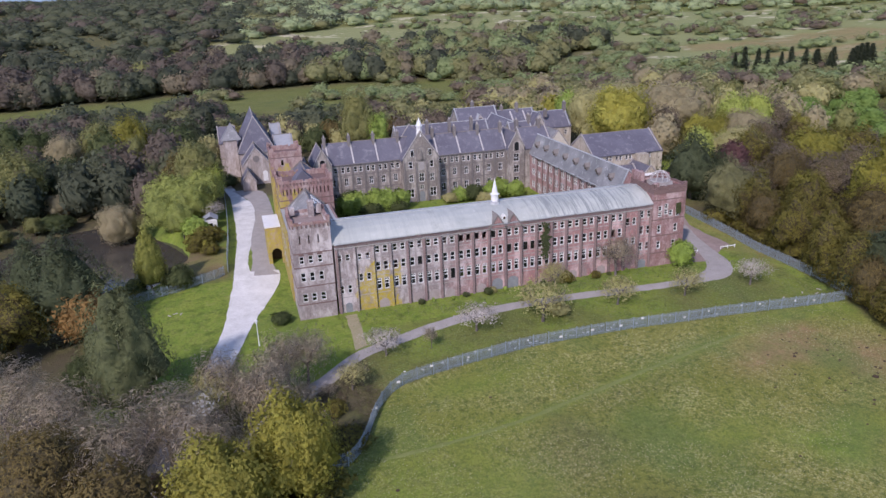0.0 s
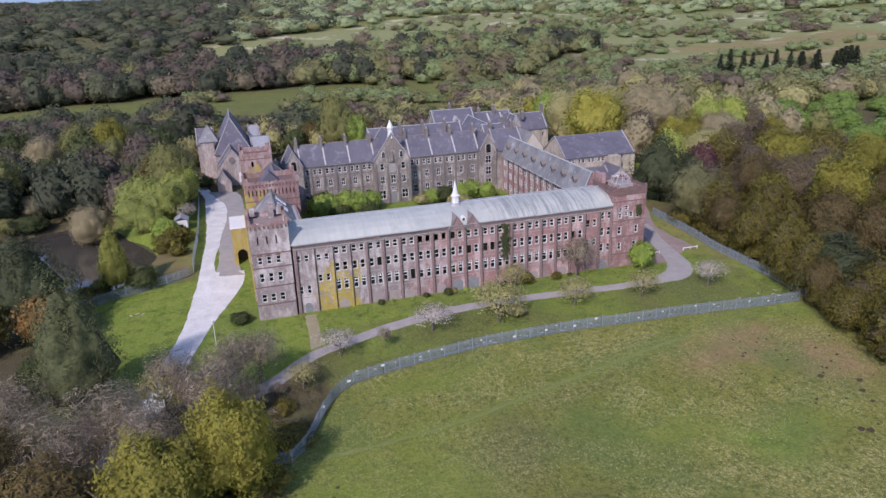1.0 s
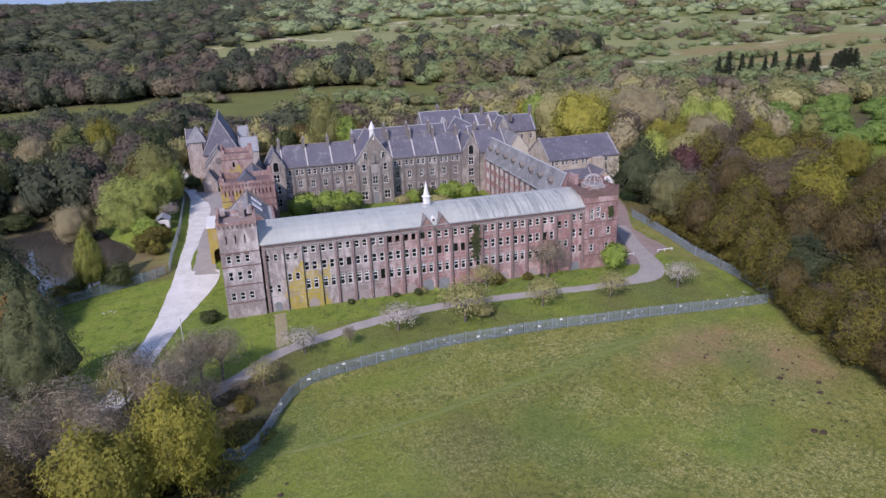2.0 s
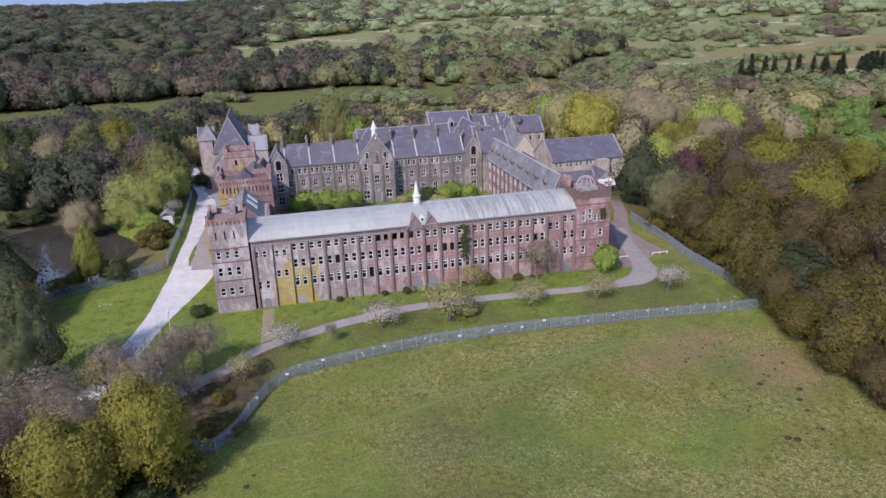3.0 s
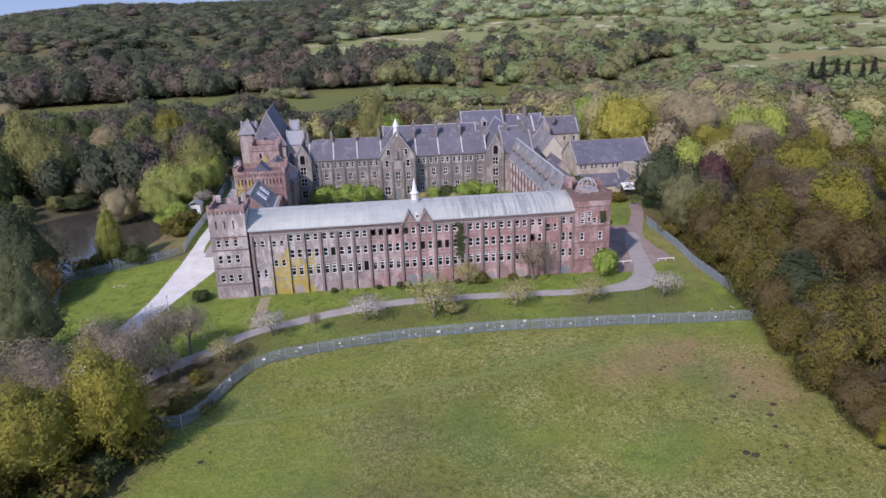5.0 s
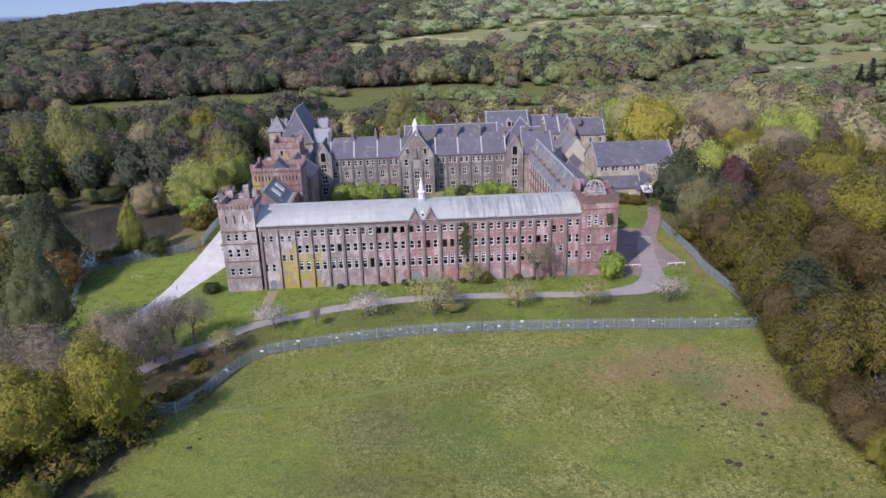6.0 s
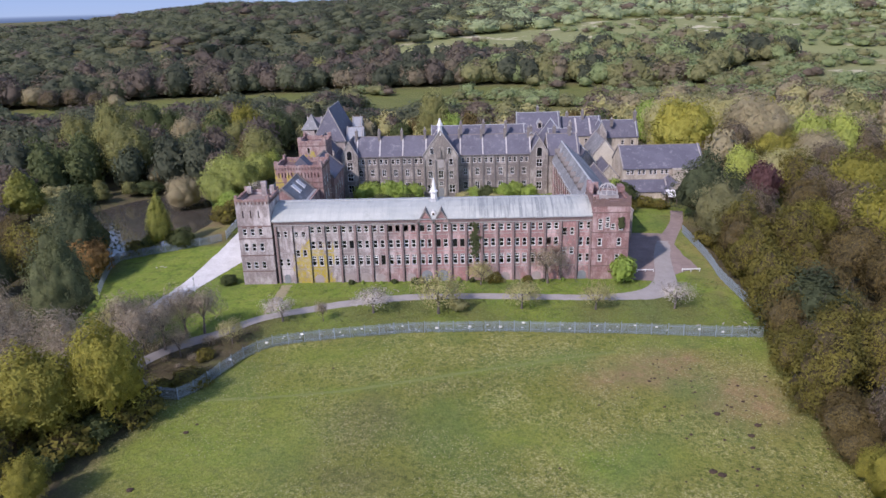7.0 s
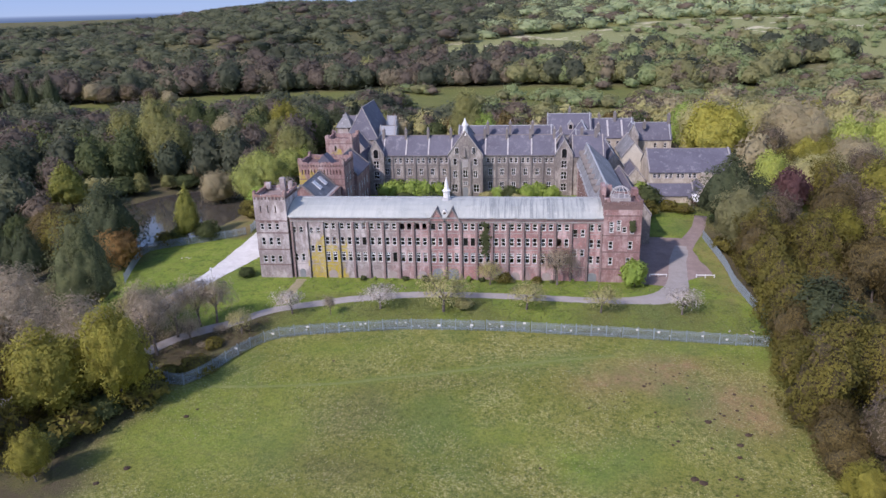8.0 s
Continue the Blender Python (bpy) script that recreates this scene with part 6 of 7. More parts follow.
# brambles under the trees between the lane and the fence
def brambles():
    rnd = random.Random(37)
    verts, faces = [], []
    for _ in range(150):
        x = rnd.uniform(-6, 17)
        y = rnd.uniform(fence_y(max(x, 2)) + 0.8, ramp(x, (-8, 84), (0.5, 94), (5.6, 99), (16, 107)))
        z, r, tall = height(x, y), rnd.uniform(0.5, 1.4), rnd.uniform(0.5, 1.5)
        for _ in range(46):
            t, d, h = rnd.uniform(0, 6.283), r * rnd.random() ** 0.6, tall * rnd.random()
            at = Vector((x + d * math.cos(t), y + d * math.sin(t), z + h * (1 - 0.5 * d / r)))
            if rnd.random() < 0.45:
                run = Vector((rnd.uniform(-1, 1), rnd.uniform(-1, 1), rnd.uniform(-0.3, 0.9))) * rnd.uniform(0.3, 0.7)
                side = Vector((rnd.uniform(-1, 1), rnd.uniform(-1, 1), 0.2)) * 0.025
            else:
                run = Vector((rnd.uniform(-1, 1), rnd.uniform(-1, 1), rnd.uniform(-0.4, 0.4))) * 0.16
                side = Vector((-run.y, run.x, rnd.uniform(-0.08, 0.08))) * 0.8
            n = len(verts)
            verts += [at - side, at + run * 0.5 - side * 1.2, at + run, at + side]
            faces.append((n, n + 1, n + 2, n + 3))
    me = bpy.data.meshes.new("brambles")
    me.from_pydata(verts, [], faces)
    me.materials.append(BRAMBLE)
    tagged(new("brambles", me), "low tangle of brown brambles under bare trees", "brambles", kind="stuff")


brambles()
low = random.Random(37)
for k in range(9):
    x = low.uniform(-4, 15)
    plant(low.choice(("twiggy", "thicket")), x, low.uniform(fence_y(max(x, 2)) + 1.2, ramp(x, (-8, 84), (0.5, 94), (5.6, 99), (16, 107))), low.uniform(1.2, 2.4), low.uniform(1.1, 1.9), group="bushes under the trees", keep=False)
# low growth along the wood's edge
edge = random.Random(15)
for k in range(15):
    plant(edge.choice(("olive_b", "spring", "olive", "bud", "olive_b", "spring")), ramp(42 + k * 3.9, (60, 109.6), (75, 110.6), (98, 112.8)) + edge.uniform(-0.6, 1.6), 42 + k * 3.9, edge.uniform(5.0, 8.5), edge.uniform(0.9, 1.25), keep=False)
for k in range(9):
    plant("thicket", 117.0 + edge.uniform(-1, 1.5), 106 + k * 5.0, edge.uniform(2.4, 4.0), 1.0, keep=False)
# scrub against the foot of the front wall
foot = random.Random(23)
for k in range(13):
    plant(foot.choice(("sage", "bush", "bush_green")), 31 + k * 3.9 + foot.uniform(-1.2, 1.2), 126.9 + foot.uniform(-0.3, 0.2), foot.uniform(0.7, 1.5), foot.uniform(0.7, 1.1), group="bushes along the wall", keep=False)
# bushes in the courtyard
for i, (key, x, y, top, wide) in enumerate((("bush_green", 27.5, 185, 6.2, 1.0), ("bush_green", 31.0, 184, 6.6, 0.9), ("bush_green", 35.0, 185, 6.8, 0.9), ("bush_green", 38.8, 184, 6.4, 0.9), ("bush_green", 42.2, 186, 5.6, 0.9), ("bush", 29.5, 189, 6.0, 0.9), ("bush_green", 60.5, 187, 4.0, 1.1), ("bush", 64.5, 187, 4.6, 1.0), ("bush_green", 68.5, 185, 5.4, 0.9), ("bush", 33.2, 181, 4.2, 1.1), ("bush", 40.6, 182, 3.8, 1.1), ("bush_green", 72.0, 186, 5.6, 0.9), ("bush_green", 75.8, 185, 5.0, 0.9), ("sage", 57.5, 187, 3.0, 1.0), ("sage", 66.5, 182, 3.4, 1.1))):
    plant(key, x, y, top, wide, group="courtyard bushes")
# greenery between the pond and the drive
for key, x, y, top, wide in (("willow", -12.5, 196, 12.0, 1.0), ("willow", -18.0, 204, 13.0, 1.05), ("willow", -11.0, 208, 12.0, 0.95), ("moss", -11.0, 217.5, 18.0, 1.05), ("lime", -6.6, 213.0, 12.0, 0.6), ("willow", -15.5, 188, 9.0, 0.9), ("bud", -16.0, 222, 15.0, 1.0), ("thicket", -9.0, 178, 3.6, 1.2), ("thicket", -10.5, 174, 3.4, 1.2), ("bush_green", -11.5, 183, 5.0, 1.2), ("thicket", -8.5, 168, 2.6, 1.0), ("thicket", -12.2, 171.0, 2.4, 0.9), ("yellow", -9.6, 170.4, 3.0, 0.5), ("bush", -15.6, 151.6, 5.0, 0.95), ("bush", -23.6, 152.2, 4.2, 0.7), ("thicket", -26.5, 150, 3.6, 0.9), ("blossom", -8.0, 194, 6.0, 0.8), ("moss", -62.6, 230.6, 20.5, 1.05), ("moss", -76.0, 249.0, 27.0, 0.75), ("tan", -31.7, 199.0, 12.6, 0.95), ("tan", -51, 227, 8.0, 1.3), ("poplar_conifer", -8.0, 300.0, 19.0, 1.6), ("poplar_conifer", -1.0, 304.0, 14.0, 1.3), ("spruce", 94.0, 300.0, 13.0, 1.2), ("spruce", -49.3, 240.0, 14.2, 1.5), ("pine", -25, 226, 13.0, 0.7), ("willow", -19.0, 196, 11.0, 1.0), ("moss", -96.0, 258.0, 21.0, 0.9), ("moss", -48.5, 285.0, 20.0, 0.9), ("moss", -34.0, 262.0, 17.0, 0.9), ("spruce", -24.0, 287.0, 18.0, 1.7), ("spruce", -16.0, 294.0, 16.0, 1.6), ("moss", -86.0, 290.0, 19.0, 1.0), ("orchardtree", -31.0, 246.0, 12.0, 1.0), ("moss", -56, 212, 5.5, 1.2), ("moss", -62, 205, 5.0, 1.4), ("bush", -51, 216, 4.4, 1.6), ("bush", -70, 203, 6.0, 1.5), ("sage", -76, 199, 6.5, 1.4), ("moss", -69, 186, 5.0, 1.3), ("moss", -66, 212, 6.0, 1.1), ("sage", -64, 178, 4.5, 1.4), ("moss", -75, 189, 6.0, 1.2), ("bush", -3.6, 233, 4.0, 1.0), ("dark", -78.0, 285.0, 21.5, 0.8), ("dark", -68.5, 284.0, 19.0, 0.85), ("spring", -36.0, 284.0, 21.0, 0.8), ("tan", -56.0, 272.0, 19.0, 0.8),
        ("spruce", -258.1, 420.0, 23.0, 0.62), ("spruce", -250.5, 421.0, 18.5, 0.62), ("spruce", -236.5, 419.0, 24.0, 0.62), ("spruce", -239.0, 422.0, 16.2, 0.62), ("spruce", -268.9, 420.0, 14.0, 0.62),
        ("tan", -228.0, 452.0, 15.0, 1.1), ("mauve", -216.0, 448.0, 13.0, 1.2), ("mauve", -202.0, 456.0, 13.5, 1.3), ("mauve", -186.0, 452.0, 11.5, 1.2), ("tan", -171.0, 446.0, 11.0, 1.1), ("mauve", -243.0, 458.0, 14.0, 1.2)):
    plant(key, x, y, top, wide)
# around the east yard and hall
for key, x, y, top, wide in (("spruce", 120.0, 163.8, 18.5, 1.3), ("spruce", 127.0, 162.5, 13.0, 1.4), ("lime", 136.6, 184.6, 15.8, 0.8), ("copper", 137.0, 168.5, 14.4, 0.72), ("mauve", 129.0, 150.5, 13.0, 1.0), ("sallow", 119.0, 144.0, 16.5, 0.85), ("spring", 157.6, 160.2, 17.5, 1.3), ("mauve", 147.0, 160.0, 14.0, 1.1), ("mauve", 149.0, 148.0, 14.0, 1.15), ("mauve", 163.0, 149.0, 14.5, 1.2), ("orchardtree", 149.5, 183.0, 15.0, 1.3), ("spring", 139.5, 143.0, 11.5, 1.0), ("spring", 145.6, 127.4, 20.0, 0.85), ("olive", 121.0, 139.0, 13.0, 0.95), ("bush", 118.5, 182.0, 2.6, 0.9), ("bush", 101.5, 180.0, 6.0, 1.0), ("thicket", 100.8, 172.0, 4.0, 1.0), ("bush_green", 102.0, 190.0, 5.0, 0.9), ("thicket", 108.0, 176.0, 3.0, 1.0), ("thicket", 112.0, 174.0, 2.6, 1.0), ("green", 127.0, 256.0, 20.5, 0.65), ("yellow", 131.5, 221.0, 24.5, 1.05), ("orchardtree", 133.0, 247.0, 21.5, 0.95), ("tan", 160.0, 234.2, 23.0, 1.2), ("orchardtree", 155.0, 262.0, 21.5, 1.1), ("lime", 167.0, 208.5, 21.5, 0.75), ("lime", 175.5, 207.5, 20.5, 0.85), ("tan", 164.0, 198.0, 17.0, 1.2), ("mauve", 183.4, 209.0, 17.2, 1.15), ("yellow", 156.5, 213.5, 13.5, 0.9), ("mauve", 146.5, 220.0, 16.0, 1.0), ("olive_b", 143.0, 196.0, 13.0, 1.0), ("lime", 147.5, 188.0, 12.6, 0.9), ("olive_b", 150.0, 176.0, 14.0, 1.0), ("green", 52.0, 263.0, 17.0, 0.75), ("moss", 45.8, 266.1, 24.5, 0.75)):
    plant(key, x, y, top, wide)


def scatter(seed, area, spacing, mix, inside, tall=(11, 16), far=False):
    """Fill an area (x0, x1, y0, y1) with single trees that keep their distance; far: give back their places only."""
    rnd = random.Random(seed)
    x0, x1, y0, y1 = area
    spots = {}
    for _ in range(int((x1 - x0) * (y1 - y0) / spacing ** 2 * 5)):
        x, y = rnd.uniform(x0, x1), rnd.uniform(y0, y1)
        if inside(x, y) and all((x - p) ** 2 + (y - q) ** 2 > max(spacing, s * 0.95) ** 2 for p, q, s in PLANTED):
            key, top, wide, spin = rnd.choice(mix), rnd.uniform(*tall), rnd.uniform(0.78, 1.06), rnd.uniform(0, 6.28)
            if far:
                spots.setdefault(key, []).append((x, y, top * 0.42 * wide, top))
                PLANTED.append((x, y, spacing))
            else:
                plant(key, x, y, top, wide, spin)
    return spots


EASTMIX = ["bud", "olive", "olive_b", "mauve", "olive", "spring", "olive_b", "bud_b", "olive", "bud", "spring", "spring", "mauve"]
for key, x, y, top, wide in (("spruce", 119.2, 101.0, 13.0, 2.0), ("olive_b", 113.8, 106.8, 9.5, 0.8), ("mauve", 116.4, 91.0, 8.0, 0.9), ("thicket", 117.0, 94.0, 5.0, 1.1), ("olive_b", 120.0, 92.5, 11.0, 1.0), ("bud_b", 123.5, 106.0, 13.0, 0.9), ("olive", 114.8, 103.0, 11.5, 0.9), ("bud", 113.6, 97.4, 10.0, 0.85), ("olive_b", 115.6, 110.5, 12.0, 0.85), ("bud", 117.6, 133.0, 12.0, 0.8), ("olive", 117.2, 123.0, 12.5, 0.8)):
    plant(key, x, y, top, wide)
scatter(5, (109, 178, 28, 112), 9.3, EASTMIX, lambda x, y: x > 111 + 1.5 * math.sin(y * 0.3), (10, 18.5))
scatter(6, (116, 190, 104, 205), 9.3, EASTMIX, lambda x, y: x > 118 + max(0, y - 150) * 0.55, (9, 15.5))
scatter(7, (-66, -30, 52, 150), 9.4, ["bud", "olive", "spruce", "bare", "olive_b", "dark"], lambda x, y: x < -50, (9, 12))
BACKWOODS = (scatter(8, (-110, -18, 216, 290), 8.5, [DARKLEAF, BANKDARK, MAUVE, DARKLEAF, NEEDLE, WESTBROWN, WESTGREEN], lambda x, y: True, (13, 19), True),
             scatter(10, (-130, -66, 150, 225), 9.0, [DARKLEAF, WESTGREEN, MAUVE, NEEDLE, WESTBROWN], lambda x, y: True, (12, 18), True),
             scatter(9, (-15, 125, 256, 312), 8.6, [BUD, MAUVE, TANLEAF, DARKLEAF, ORCHARDLEAF], lambda x, y: y > 272 or x > 60, (9, 14), True),
             scatter(12, (122, 235, 205, 300), 10.5, [ORCHARDLEAF, MOSSLEAF, TANLEAF, TANLEAF, ORCHARDLEAF, SPRING], lambda x, y: x < 222 or y > 260, (12, 17), True))
for k in range(9):
    plant("poplar_conifer", 308 + k * 5.0, 386.5 - k * 4.3 + (k % 2) * 2, 13 + (k * 3) % 4, 1.3)
for x, y, top in ((348, 362, 14), (354, 356, 15), (356.5, 344.5, 15), (360, 345, 16), (364, 346, 17), (369, 347, 17), (375, 348.5, 16)):
    plant("poplar_conifer", x, y, top, 1.7)
for x, y in ((-314, 489), (-303, 491), (-289, 493), (-321, 484)):
    plant("poplar_conifer", x, y, 15, 1.7)


# ---------------------------------------------------------------- woods beyond, too many to count
def small_tree(rnd, leaves, size, core, fine):
    v, f, n = crown_data(rnd, 1.0, 1.9, 0.0, leaves, size, core, fine=fine, lift=0.5, wild=0.8, puffs=22, swell=0.22)
    return np.array([tuple(q) for q in v]), f, np.array([tuple(q) for q in n])


def wood(name, label, mat, seed, spots, leaves, size, core=0.8, fine=1):
    """Many trees joined; spots of (x, y, radius, height)."""
    rnd = random.Random(seed)
    stock = [small_tree(rnd, leaves, size, core, fine) for i in range(6)]
    verts, faces, soft, n = [], [], [], 0
    for x, y, r, h in spots:
        v, f, w = rnd.choice(stock)
        t = rnd.uniform(0, 6.28)
        soft.append(np.column_stack((w[:, 0] * math.cos(t) - w[:, 1] * math.sin(t), w[:, 0] * math.sin(t) + w[:, 1] * math.cos(t), w[:, 2])))
        c, s = math.cos(t) * r, math.sin(t) * r
        z0 = height(x, y) - 0.4
        verts.append(np.column_stack((x + v[:, 0] * c - v[:, 1] * s, y + v[:, 0] * s + v[:, 1] * c, z0 + v[:, 2] * h / 1.9)))
        faces += [tuple(i + n for i in q) for q in f]
        n += len(v)
    me = soft_mesh(name, mat, np.concatenate(verts).tolist(), faces, np.concatenate(soft).tolist())
    tagged(new(name, me), label, "trees", kind="stuff")


def spread(seed, count, test, r, h, near=250, far=1000, grow=0.0, least=0.75):
    """Places of trees between two distances; grow makes far ones broader."""
    rnd = random.Random(seed)
    out, tries = [], 0
    while len(out) < count and tries < count * 80:
        tries += 1
        a, d = radians(rnd.uniform(-56, 60)), near + (far - near) * rnd.random() ** 1.4
        x, y = 35 + d * math.sin(a), d * math.cos(a)
        if test(x, y, d, math.degrees(a)):
            s = rnd.uniform(least, 1.3) * (1 + grow * (d - near) / (far - near))
            out.append((x, y, r * s, h * min(s, 1.5) * rnd.uniform(0.85, 1.15)))
    return out


def clump(x, y, k=70, seed=0.0):
    return noise.noise(Vector((x / k, y / k, seed)))


def near_wood(x, y, d, a):
    if (y < 305 and -128 < x < 238) or (215 < x < 290 and 190 < y < 262) or (245 < x < 430 and 285 < y < 412):
        return False
    return d < 420 and (a < -6 or a > 14 or d < 345)


def bank(x, y, d, a):
    if math.hypot((x + 452) / 64, (y - 655) / 60) < 1:
        return False
    return 530 < d < (632 if a < 6 else 655) + 12 * clump(x, y, 90, 2) and a < 24 + 8 * clump(x, y, 60, 4) and not (a < -27 and 560 < d < 640)


def scrub(x, y, d, a):
    if 350 < x < 540 and 392 < y < 530:
        return abs(y - 455) < 7
    return (425 < d < 530 and (a > -10 or d < 450) and clump(x, y, 40, 1) > (0.22 if a < 12 else -0.1)) or (690 < d < rim(a) and clump(x, y, 45, 6) > (0.3 if a < 12 else 0.0)) or (a > 16 and 425 < d < 900 and clump(x, y, 60, 8) > -0.02)


def distant(x, y, d, a):
    if math.hypot((x + 452) / 64, (y - 655) / 60) < 1:
        return False
    return d > (rim(a) + 25 * clump(x, y, 80, 5) if a > -9 else 660) and clump(x, y, 120, 9) > -0.42


def toward(lo, hi, test):
    """Keep to a range of bearings with a ragged edge."""
    return lambda x, y, d, a: lo < a + 9 * clump(x, y, 110, 3) < hi and test(x, y, d, a)


for k, spots in enumerate(BACKWOODS):
    for i, (mat, where) in enumerate(spots.items()):
        wood("woodland", "mixed spring trees standing close behind the grounds", mat, 300 + 10 * k + i, where, 520, 0.17, 0.82, 2)
fresh = random.Random(77)
wood("woodland", "bright green young trees beyond the east wood", FRESHGREEN, 350, [(fresh.uniform(220, 286), fresh.uniform(194, 258), fresh.uniform(4, 6.5), fresh.uniform(6, 9)) for k in range(46)], 400, 0.18, 0.82, 2)
for i, (mat, count, lo, hi, words) in enumerate(((WESTBROWN, 150, -90, 0, "dull brown bare wood beyond the buildings"), (MAUVE, 25, 0, 40, "mauve-brown bare wood beyond the buildings"), (ORCHARDLEAF, 65, 6, 90, "pale olive wood beyond the buildings"), (BANKOLIVE, 90, -15, 90, "olive spring wood beyond the buildings"), (BANKDARK, 120, -90, 5, "deep green wood beyond the buildings"), (TANLEAF, 55, 8, 90, "pale tan wood beyond the buildings"), (WESTGREEN, 100, -90, 0, "dull green wood beyond the buildings"), (MOSSLEAF, 24, -60, 90, "yellow-green trees beyond the buildings"))):
    wood("woodland", words, mat, 60 + i, spread(60 + i, count, toward(lo, hi, near_wood), 7.4, 12.0, 250, 425), 380, 0.18, 0.82, 2)
for i, (mat, count, lo, hi, words) in enumerate(((WESTBROWN, 190, -90, 4, "brown wood on the hillside bank"), (BANKOLIVE, 150, 4, 90, "olive wood on the hillside bank"), (BANKDARK, 230, -90, 90, "dark green wood on the hillside bank"), (BANKBROWN, 150, -60, 90, "brown wood on the hillside bank"), (WESTGREEN, 90, -90, -10, "dull green wood on the hillside bank"), (MIDGREEN, 80, 6, 90, "fresh green wood on the hillside bank"), (MOSSLEAF, 16, -60, 90, "yellow-green trees on the hillside bank"))):
    wood("hillside_wood", words, mat, 70 + i, spread(70 + i, count, toward(lo, hi, bank), 8.6, 15.5, 520, 680), 240, 0.21, 0.85, 2)
for i, (mat, count, words) in enumerate(((BANKOLIVE, 450, "scattered olive scrub on the far fields"), (MIDGREEN, 800, "scattered green scrub on the far fields"), (MAUVE, 250, "scattered brown scrub on the far fields"))):
    wood("scrub", words, mat, 80 + i, spread(80 + i, count, scrub, 6.0, 6.6, 425, 900, 0.0, 0.35), 100, 0.25, 0.76, 1)
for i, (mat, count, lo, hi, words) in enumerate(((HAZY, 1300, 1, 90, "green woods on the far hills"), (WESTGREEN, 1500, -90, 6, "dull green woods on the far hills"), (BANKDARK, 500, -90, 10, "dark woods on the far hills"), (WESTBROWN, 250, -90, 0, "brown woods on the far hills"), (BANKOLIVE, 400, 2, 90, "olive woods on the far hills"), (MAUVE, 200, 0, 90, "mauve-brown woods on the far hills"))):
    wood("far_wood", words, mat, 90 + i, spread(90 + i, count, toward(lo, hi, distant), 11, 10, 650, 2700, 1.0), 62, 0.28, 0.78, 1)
# ---------------------------------------------------------------- fences and small things
RAIL = mesh_of("rail", boxed(0.05, 2.7, 0.0, 0.05, 0, 0.06), GALV)
POST = mesh_of("post", boxed(-0.06, 0.06, -0.06, 0.06, -0.6, 2.35), GALV)


def fence(label, pts, group="security fences"):
    """Steel palisade along a line: posts, two rails a bay, and the narrow pales."""
    way = smooth_line([(*p, 0) for p in pts], 0.25)
    ob = thing("palisade_fence", (way[0].x, way[0].y, height(way[0].x, way[0].y)), label, "fence", group)
    last = way[0]
    pales = bmesh.new()
    for p in way[1:]:
        if (p - last).length < 2.75:
            continue
        a, b = Vector((last.x, last.y, height(last.x, last.y))), Vector((p.x, p.y, height(p.x, p.y)))
        x = (b - a).normalized()
        y = Vector((0, 0, 1)).cross(x).normalized()
        m = Matrix(((x.x, y.x, 0, a.x), (x.y, y.y, 0, a.y), (x.z, y.z, 1, a.z), (0, 0, 0, 1)))
        for z in (0.45, 1.75):
            hang("rail", RAIL, ob, m @ Matrix.Translation((0, 0, z)))
        hang("post", POST, ob, Matrix.Translation(a))
        for i in range(16):
            n = len(pales.verts)
            u = (i + 0.5) * 2.75 / 16
            box(pales, u - 0.034, u + 0.034, -0.03, 0.0, 0.06, 2.2)
            pales.verts.ensure_lookup_table()
            for v in pales.verts[n:]:
                v.co = m @ v.co
        last = p
    tagged(part("infill", pales, GALV, ob), kind="stuff")
    return ob


fence("long galvanised steel palisade fence along the field", FENCE_SOUTH)
fence("galvanised steel palisade fence below the east wood", [(113.4, 100.6), (113.6, 110.0), (112.8, 118.0), (112.4, 127.0), (113.0, 136.0), (112.6, 146.0), (112.0, 156.0)])
fence("galvanised steel palisade fence beside the pond", [(-23.5, 124.0), (-27.5, 136.0), (-29.4, 146.0), (-22.6, 148.4), (-14.6, 149.4), (-6.6, 153.2), (-4.9, 155.5)])
fence("galvanised steel palisade fence along the drive", [(-4.9, 155.6), (-4.8, 163.0), (-4.3, 180.0), (-4.4, 196.0), (-4.6, 212.0), (-4.8, 219.0)])

# notices and litter caught on the long fence
rnd = random.Random(41)
for k in range(17):
    x = 8 + k * 6.1 + rnd.uniform(-1.5, 1.5)
    y = fence_y(x) - 0.12
    z = height(x, y) + rnd.uniform(0.8, 1.9)
    s = rnd.uniform(0.16, 0.34)
    tagged(new("notice", mesh_of("notice", boxed(x - s, x + s, y - 0.05, y - 0.02, z, z + s * 1.3), WHITE)), "small white notice fixed to the palisade fence", "notice", "fence notices")

# low white rails at the mouth of the yard
for x0, x1 in ((95.4, 99.2), (105.4, 109.4)):
    z0 = height((x0 + x1) / 2, 130.8)
    rail = thing("barrier", ((x0 + x1) / 2, 130.8, z0), "low white-painted rail at the mouth of the yard", "barrier", "yard barriers")
    part("rail", boxed(x0, x1, 130.74, 130.86, z0 + 0.55, z0 + 0.75), WHITE, rail)
    for x in np.linspace(x0 + 0.1, x1 - 0.1, 3):
        part("post", boxed(x - 0.07, x + 0.07, 130.87, 131.0, z0 - 0.4, z0 + 0.78), WHITE, rail)

# pale litter blown against the long fence
rnd = random.Random(63)
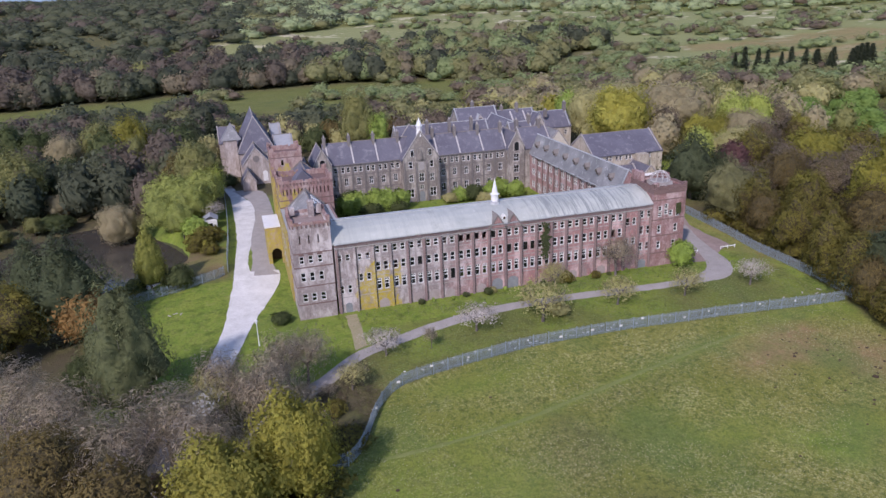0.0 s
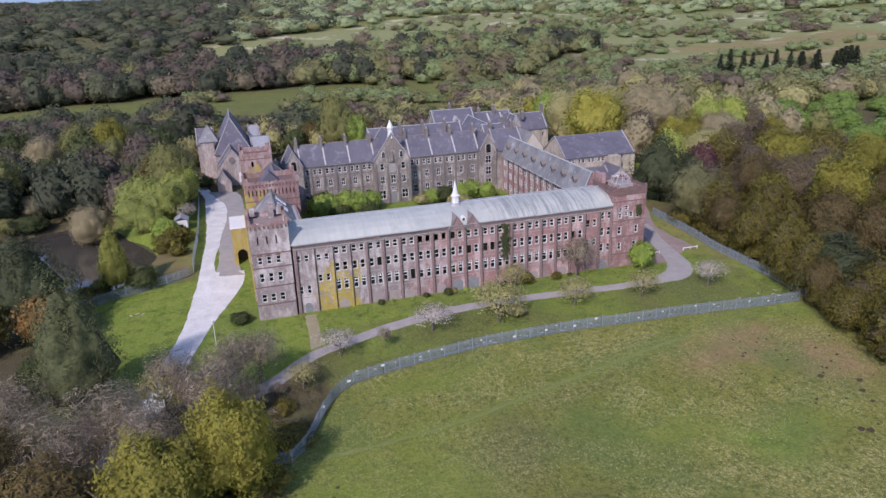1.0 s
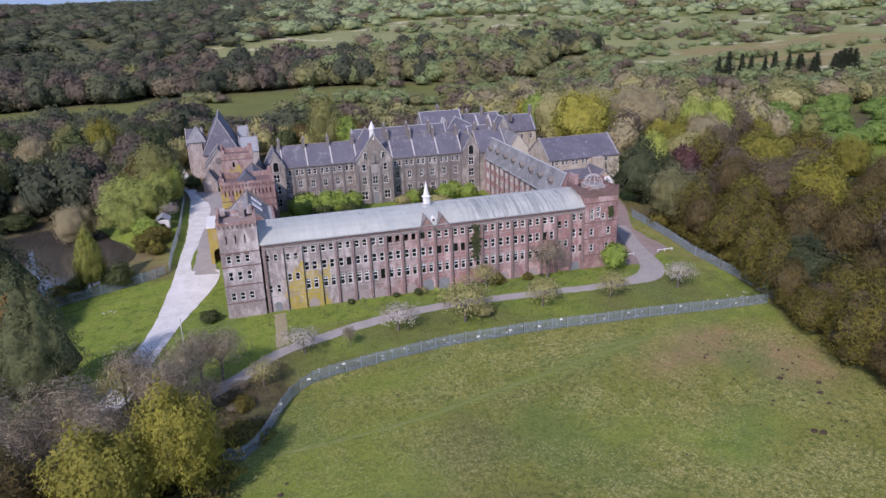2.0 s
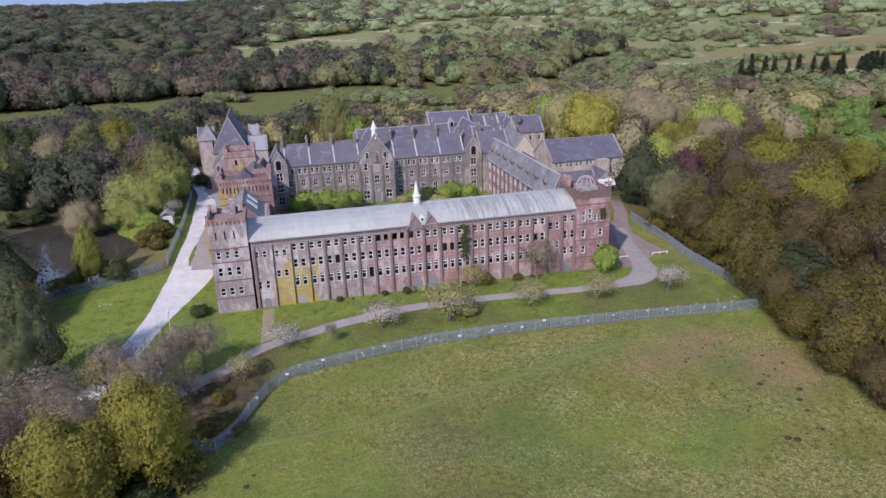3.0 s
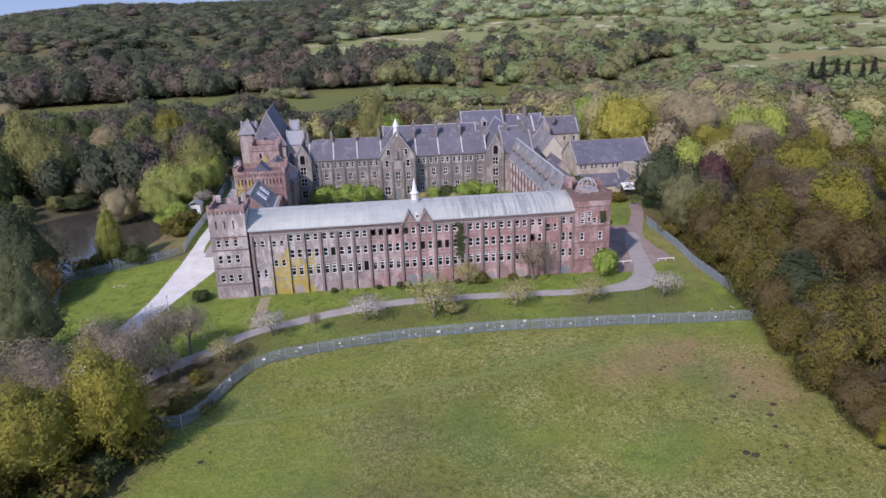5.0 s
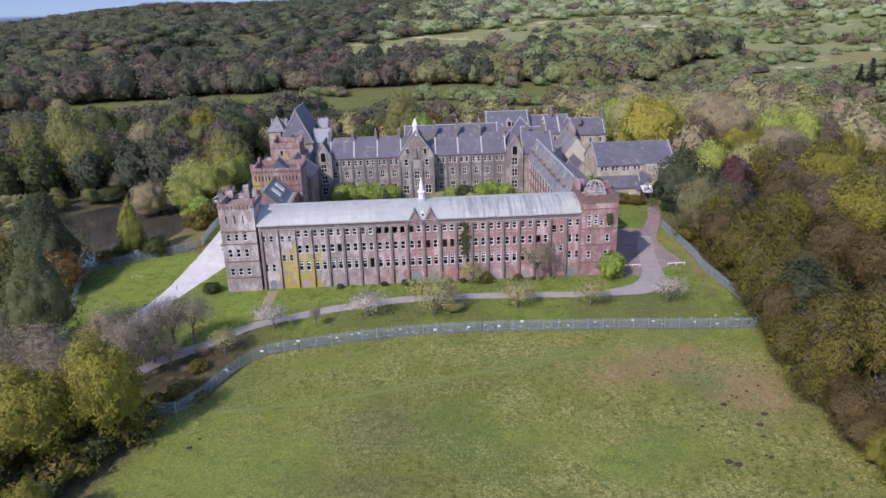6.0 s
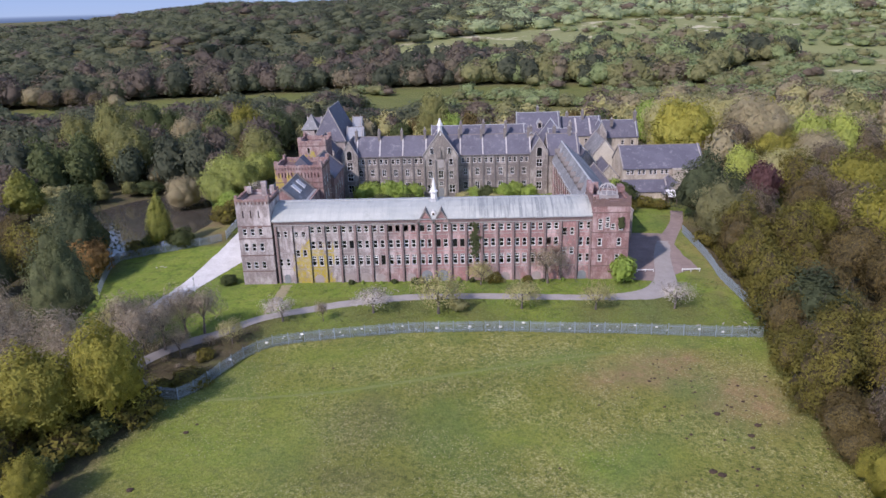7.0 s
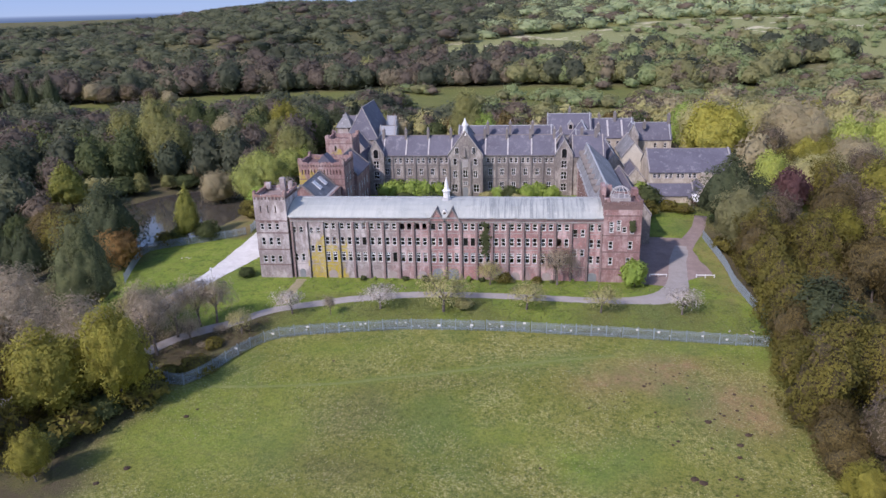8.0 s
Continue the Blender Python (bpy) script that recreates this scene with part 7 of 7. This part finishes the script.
for k in range(46):
    x = rnd.uniform(14, 112)
    y = fence_y(x) + rnd.uniform(0.4, 3.4)
    s = rnd.uniform(0.09, 0.26)
    bm = bmesh.new()
    bmesh.ops.create_icosphere(bm, subdivisions=1, radius=s)
    for v in bm.verts:
        v.co = Vector((v.co.x * 1.3, v.co.y, v.co.z * 0.5)) * (1 + 0.5 * noise.noise(v.co * 6 + Vector((x, y, 0))))
    ob = new("litter", mesh_of("litter", bm, WHITE))
    ob.location = (x, y, height(x, y) + s * 0.3)
    tagged(ob, "crumpled pale litter lying in the grass", "litter", "litter on the grass")

# molehills and earth scrapes
def mound(x, y, r):
    bm = bmesh.new()
    bmesh.ops.create_icosphere(bm, subdivisions=2, radius=1)
    g = Vector((x, y, 0))
    for v in bm.verts:
        k = 1 + 0.35 * noise.noise(v.co * 1.9 + g)
        v.co = Vector((v.co.x * r * k * 1.25, v.co.y * r * k, max(v.co.z, -0.3) * r * 0.38 * k))
    ob = new("molehill", mesh_of("molehill", bm, SOIL))
    ob.location = (x, y, height(x, y) + 0.02)
    ob.scale = (0.6, 0.6, 1.0)
    tagged(ob, "dark heap of loose earth on the grass", "molehill", "molehills")


for x, y, r in ((95.7, 78.0, 0.75), (100.8, 75.1, 0.7), (99.0, 72.7, 0.7), (98.2, 70.0, 0.5), (97.2, 65.5, 0.45), (100.8, 81.1, 0.4), (103.3, 82.5, 0.45), (90.3, 77.7, 0.3), (90.9, 65.0, 0.8), (91.9, 64.3, 0.8), (101.5, 85.4, 0.4), (94.8, 71.8, 0.35), (13.8, 74.6, 0.6), (14.8, 76.6, 0.4), (10.6, 61.9, 0.7), (8.0, 58.3, 0.6), (33.7, 92.0, 0.35), (90.3, 73.1, 0.4), (88.6, 87.8, 0.35), (87.5, 87.0, 0.45), (78.0, 80.5, 0.3), (70.0, 66.0, 0.3)):
    mound(x, y, r)
rnd = random.Random(77)
for _ in range(34):
    mound(rnd.gauss(95, 7), rnd.gauss(80, 9), rnd.uniform(0.12, 0.36))

# lamp post beside the drive
post = thing("lamp_post", (-0.3, 119.6, height(-0.3, 119.6)), "old white lamp post with a lantern on the grass", "lamp post")
z0 = height(-0.3, 119.6)
bm = bmesh.new()
tube(bm, (-0.3, 119.6, z0 - 0.3), (-0.3, 119.6, z0 + 1.0), 0.14, 0.1, 8)
tube(bm, (-0.3, 119.6, z0 + 1.0), (-0.3, 119.6, z0 + 4.4), 0.08, 0.06, 8)
part("pole", bm, WHITE, post)
bm = bmesh.new()
tube(bm, (-0.3, 119.6, z0 + 4.4), (-0.3, 119.6, z0 + 5.0), 0.14, 0.26, 6)
tube(bm, (-0.3, 119.6, z0 + 5.0), (-0.3, 119.6, z0 + 5.3), 0.3, 0.05, 6)
part("lantern", bm, WHITE, post)


# grass tussocks in the field and on the lawns
def tufts(name, label, mat, seed, count, inside, area, size):
    rnd = random.Random(seed)
    verts, faces = [], []
    while count:
        x, y = rnd.uniform(area[0], area[1]), rnd.uniform(area[2], area[3])
        if not inside(x, y):
            continue
        count -= 1
        z = height(x, y)
        for _ in range(3):
            t, s = rnd.uniform(0, 6.28), size * rnd.uniform(0.5, 1.3)
            c, q = math.cos(t), math.sin(t)
            i = len(verts)
            verts += [(x - c * s, y - q * s, z - 0.02), (x + c * s, y + q * s, z - 0.02), (x + q * s * 0.8 + rnd.uniform(-0.1, 0.1), y - c * s * 0.8, z + s * rnd.uniform(0.3, 0.8))]
            faces.append((i, i + 1, i + 2))
    me = bpy.data.meshes.new(name)
    me.from_pydata(verts, [], faces)
    me.materials.append(mat)
    tagged(new(name, me), label, "grass", kind="stuff")


STRAW = foliage("pale_straw", (0.36, 0.33, 0.19), (0.30, 0.28, 0.15), (0.21, 0.20, 0.10), 0.4)
TURF = foliage("meadow_blades", (0.155, 0.19, 0.06), (0.20, 0.22, 0.08), (0.12, 0.15, 0.045), 0.4)
field = (4, 112, 46, 104)
tufts("straw_tussocks", "pale dry grass tussocks in the field", STRAW, 51, 12000, lambda x, y: in_field(x, y) and clump(x, y, 12, 3) > -0.05, field, 0.10)
tufts("grass_tussocks", "green grass tussocks in the field", TURF, 52, 14000, lambda x, y: in_field(x, y), field, 0.09)
tufts("verge_grass", "longer green grass beside the fence", TURF, 53, 5000, lambda x, y: not in_field(x, y) and not (117 < y < 121), (15, 112, 100, 127), 0.2)

# ivy on the wall
for x0, x1, z0, z1, y, n in ((58.4, 60.4, 5.6, 13.4, 127.85, 190), (89.9, 91.3, 11.8, 14.0, 127.35, 90)):
    rnd = random.Random(int(x0))
    verts, faces = [], []
    for _ in range(n):
        u, v = rnd.gauss(0.5, 0.2), rnd.random()
        x, z = x0 + (x1 - x0) * u, z0 + (z1 - z0) * v
        s = rnd.uniform(0.15, 0.36)
        i = len(verts)
        dy = rnd.uniform(0, 0.4)
        verts += [(x - s, y - dy, z), (x, y - dy - 0.1, z - s), (x + s, y - dy - 0.05, z + 0.05), (x, y - dy, z + s)]
        faces.append((i, i + 1, i + 2, i + 3))
    me = bpy.data.meshes.new("ivy")
    me.from_pydata(verts, [], faces)
    me.materials.append(IVY)
    tagged(new("ivy", me), "ivy clinging to the brick wall", "ivy", kind="stuff")

more = random.Random(91)
for k in range(34):
    mound(97 + more.gauss(0, 6.5), 76 + more.gauss(0, 9), more.uniform(0.14, 0.34))
for k in range(14):
    mound(91 + more.gauss(0, 3.5), 89.5 + more.gauss(0, 2.5), more.uniform(0.14, 0.3))
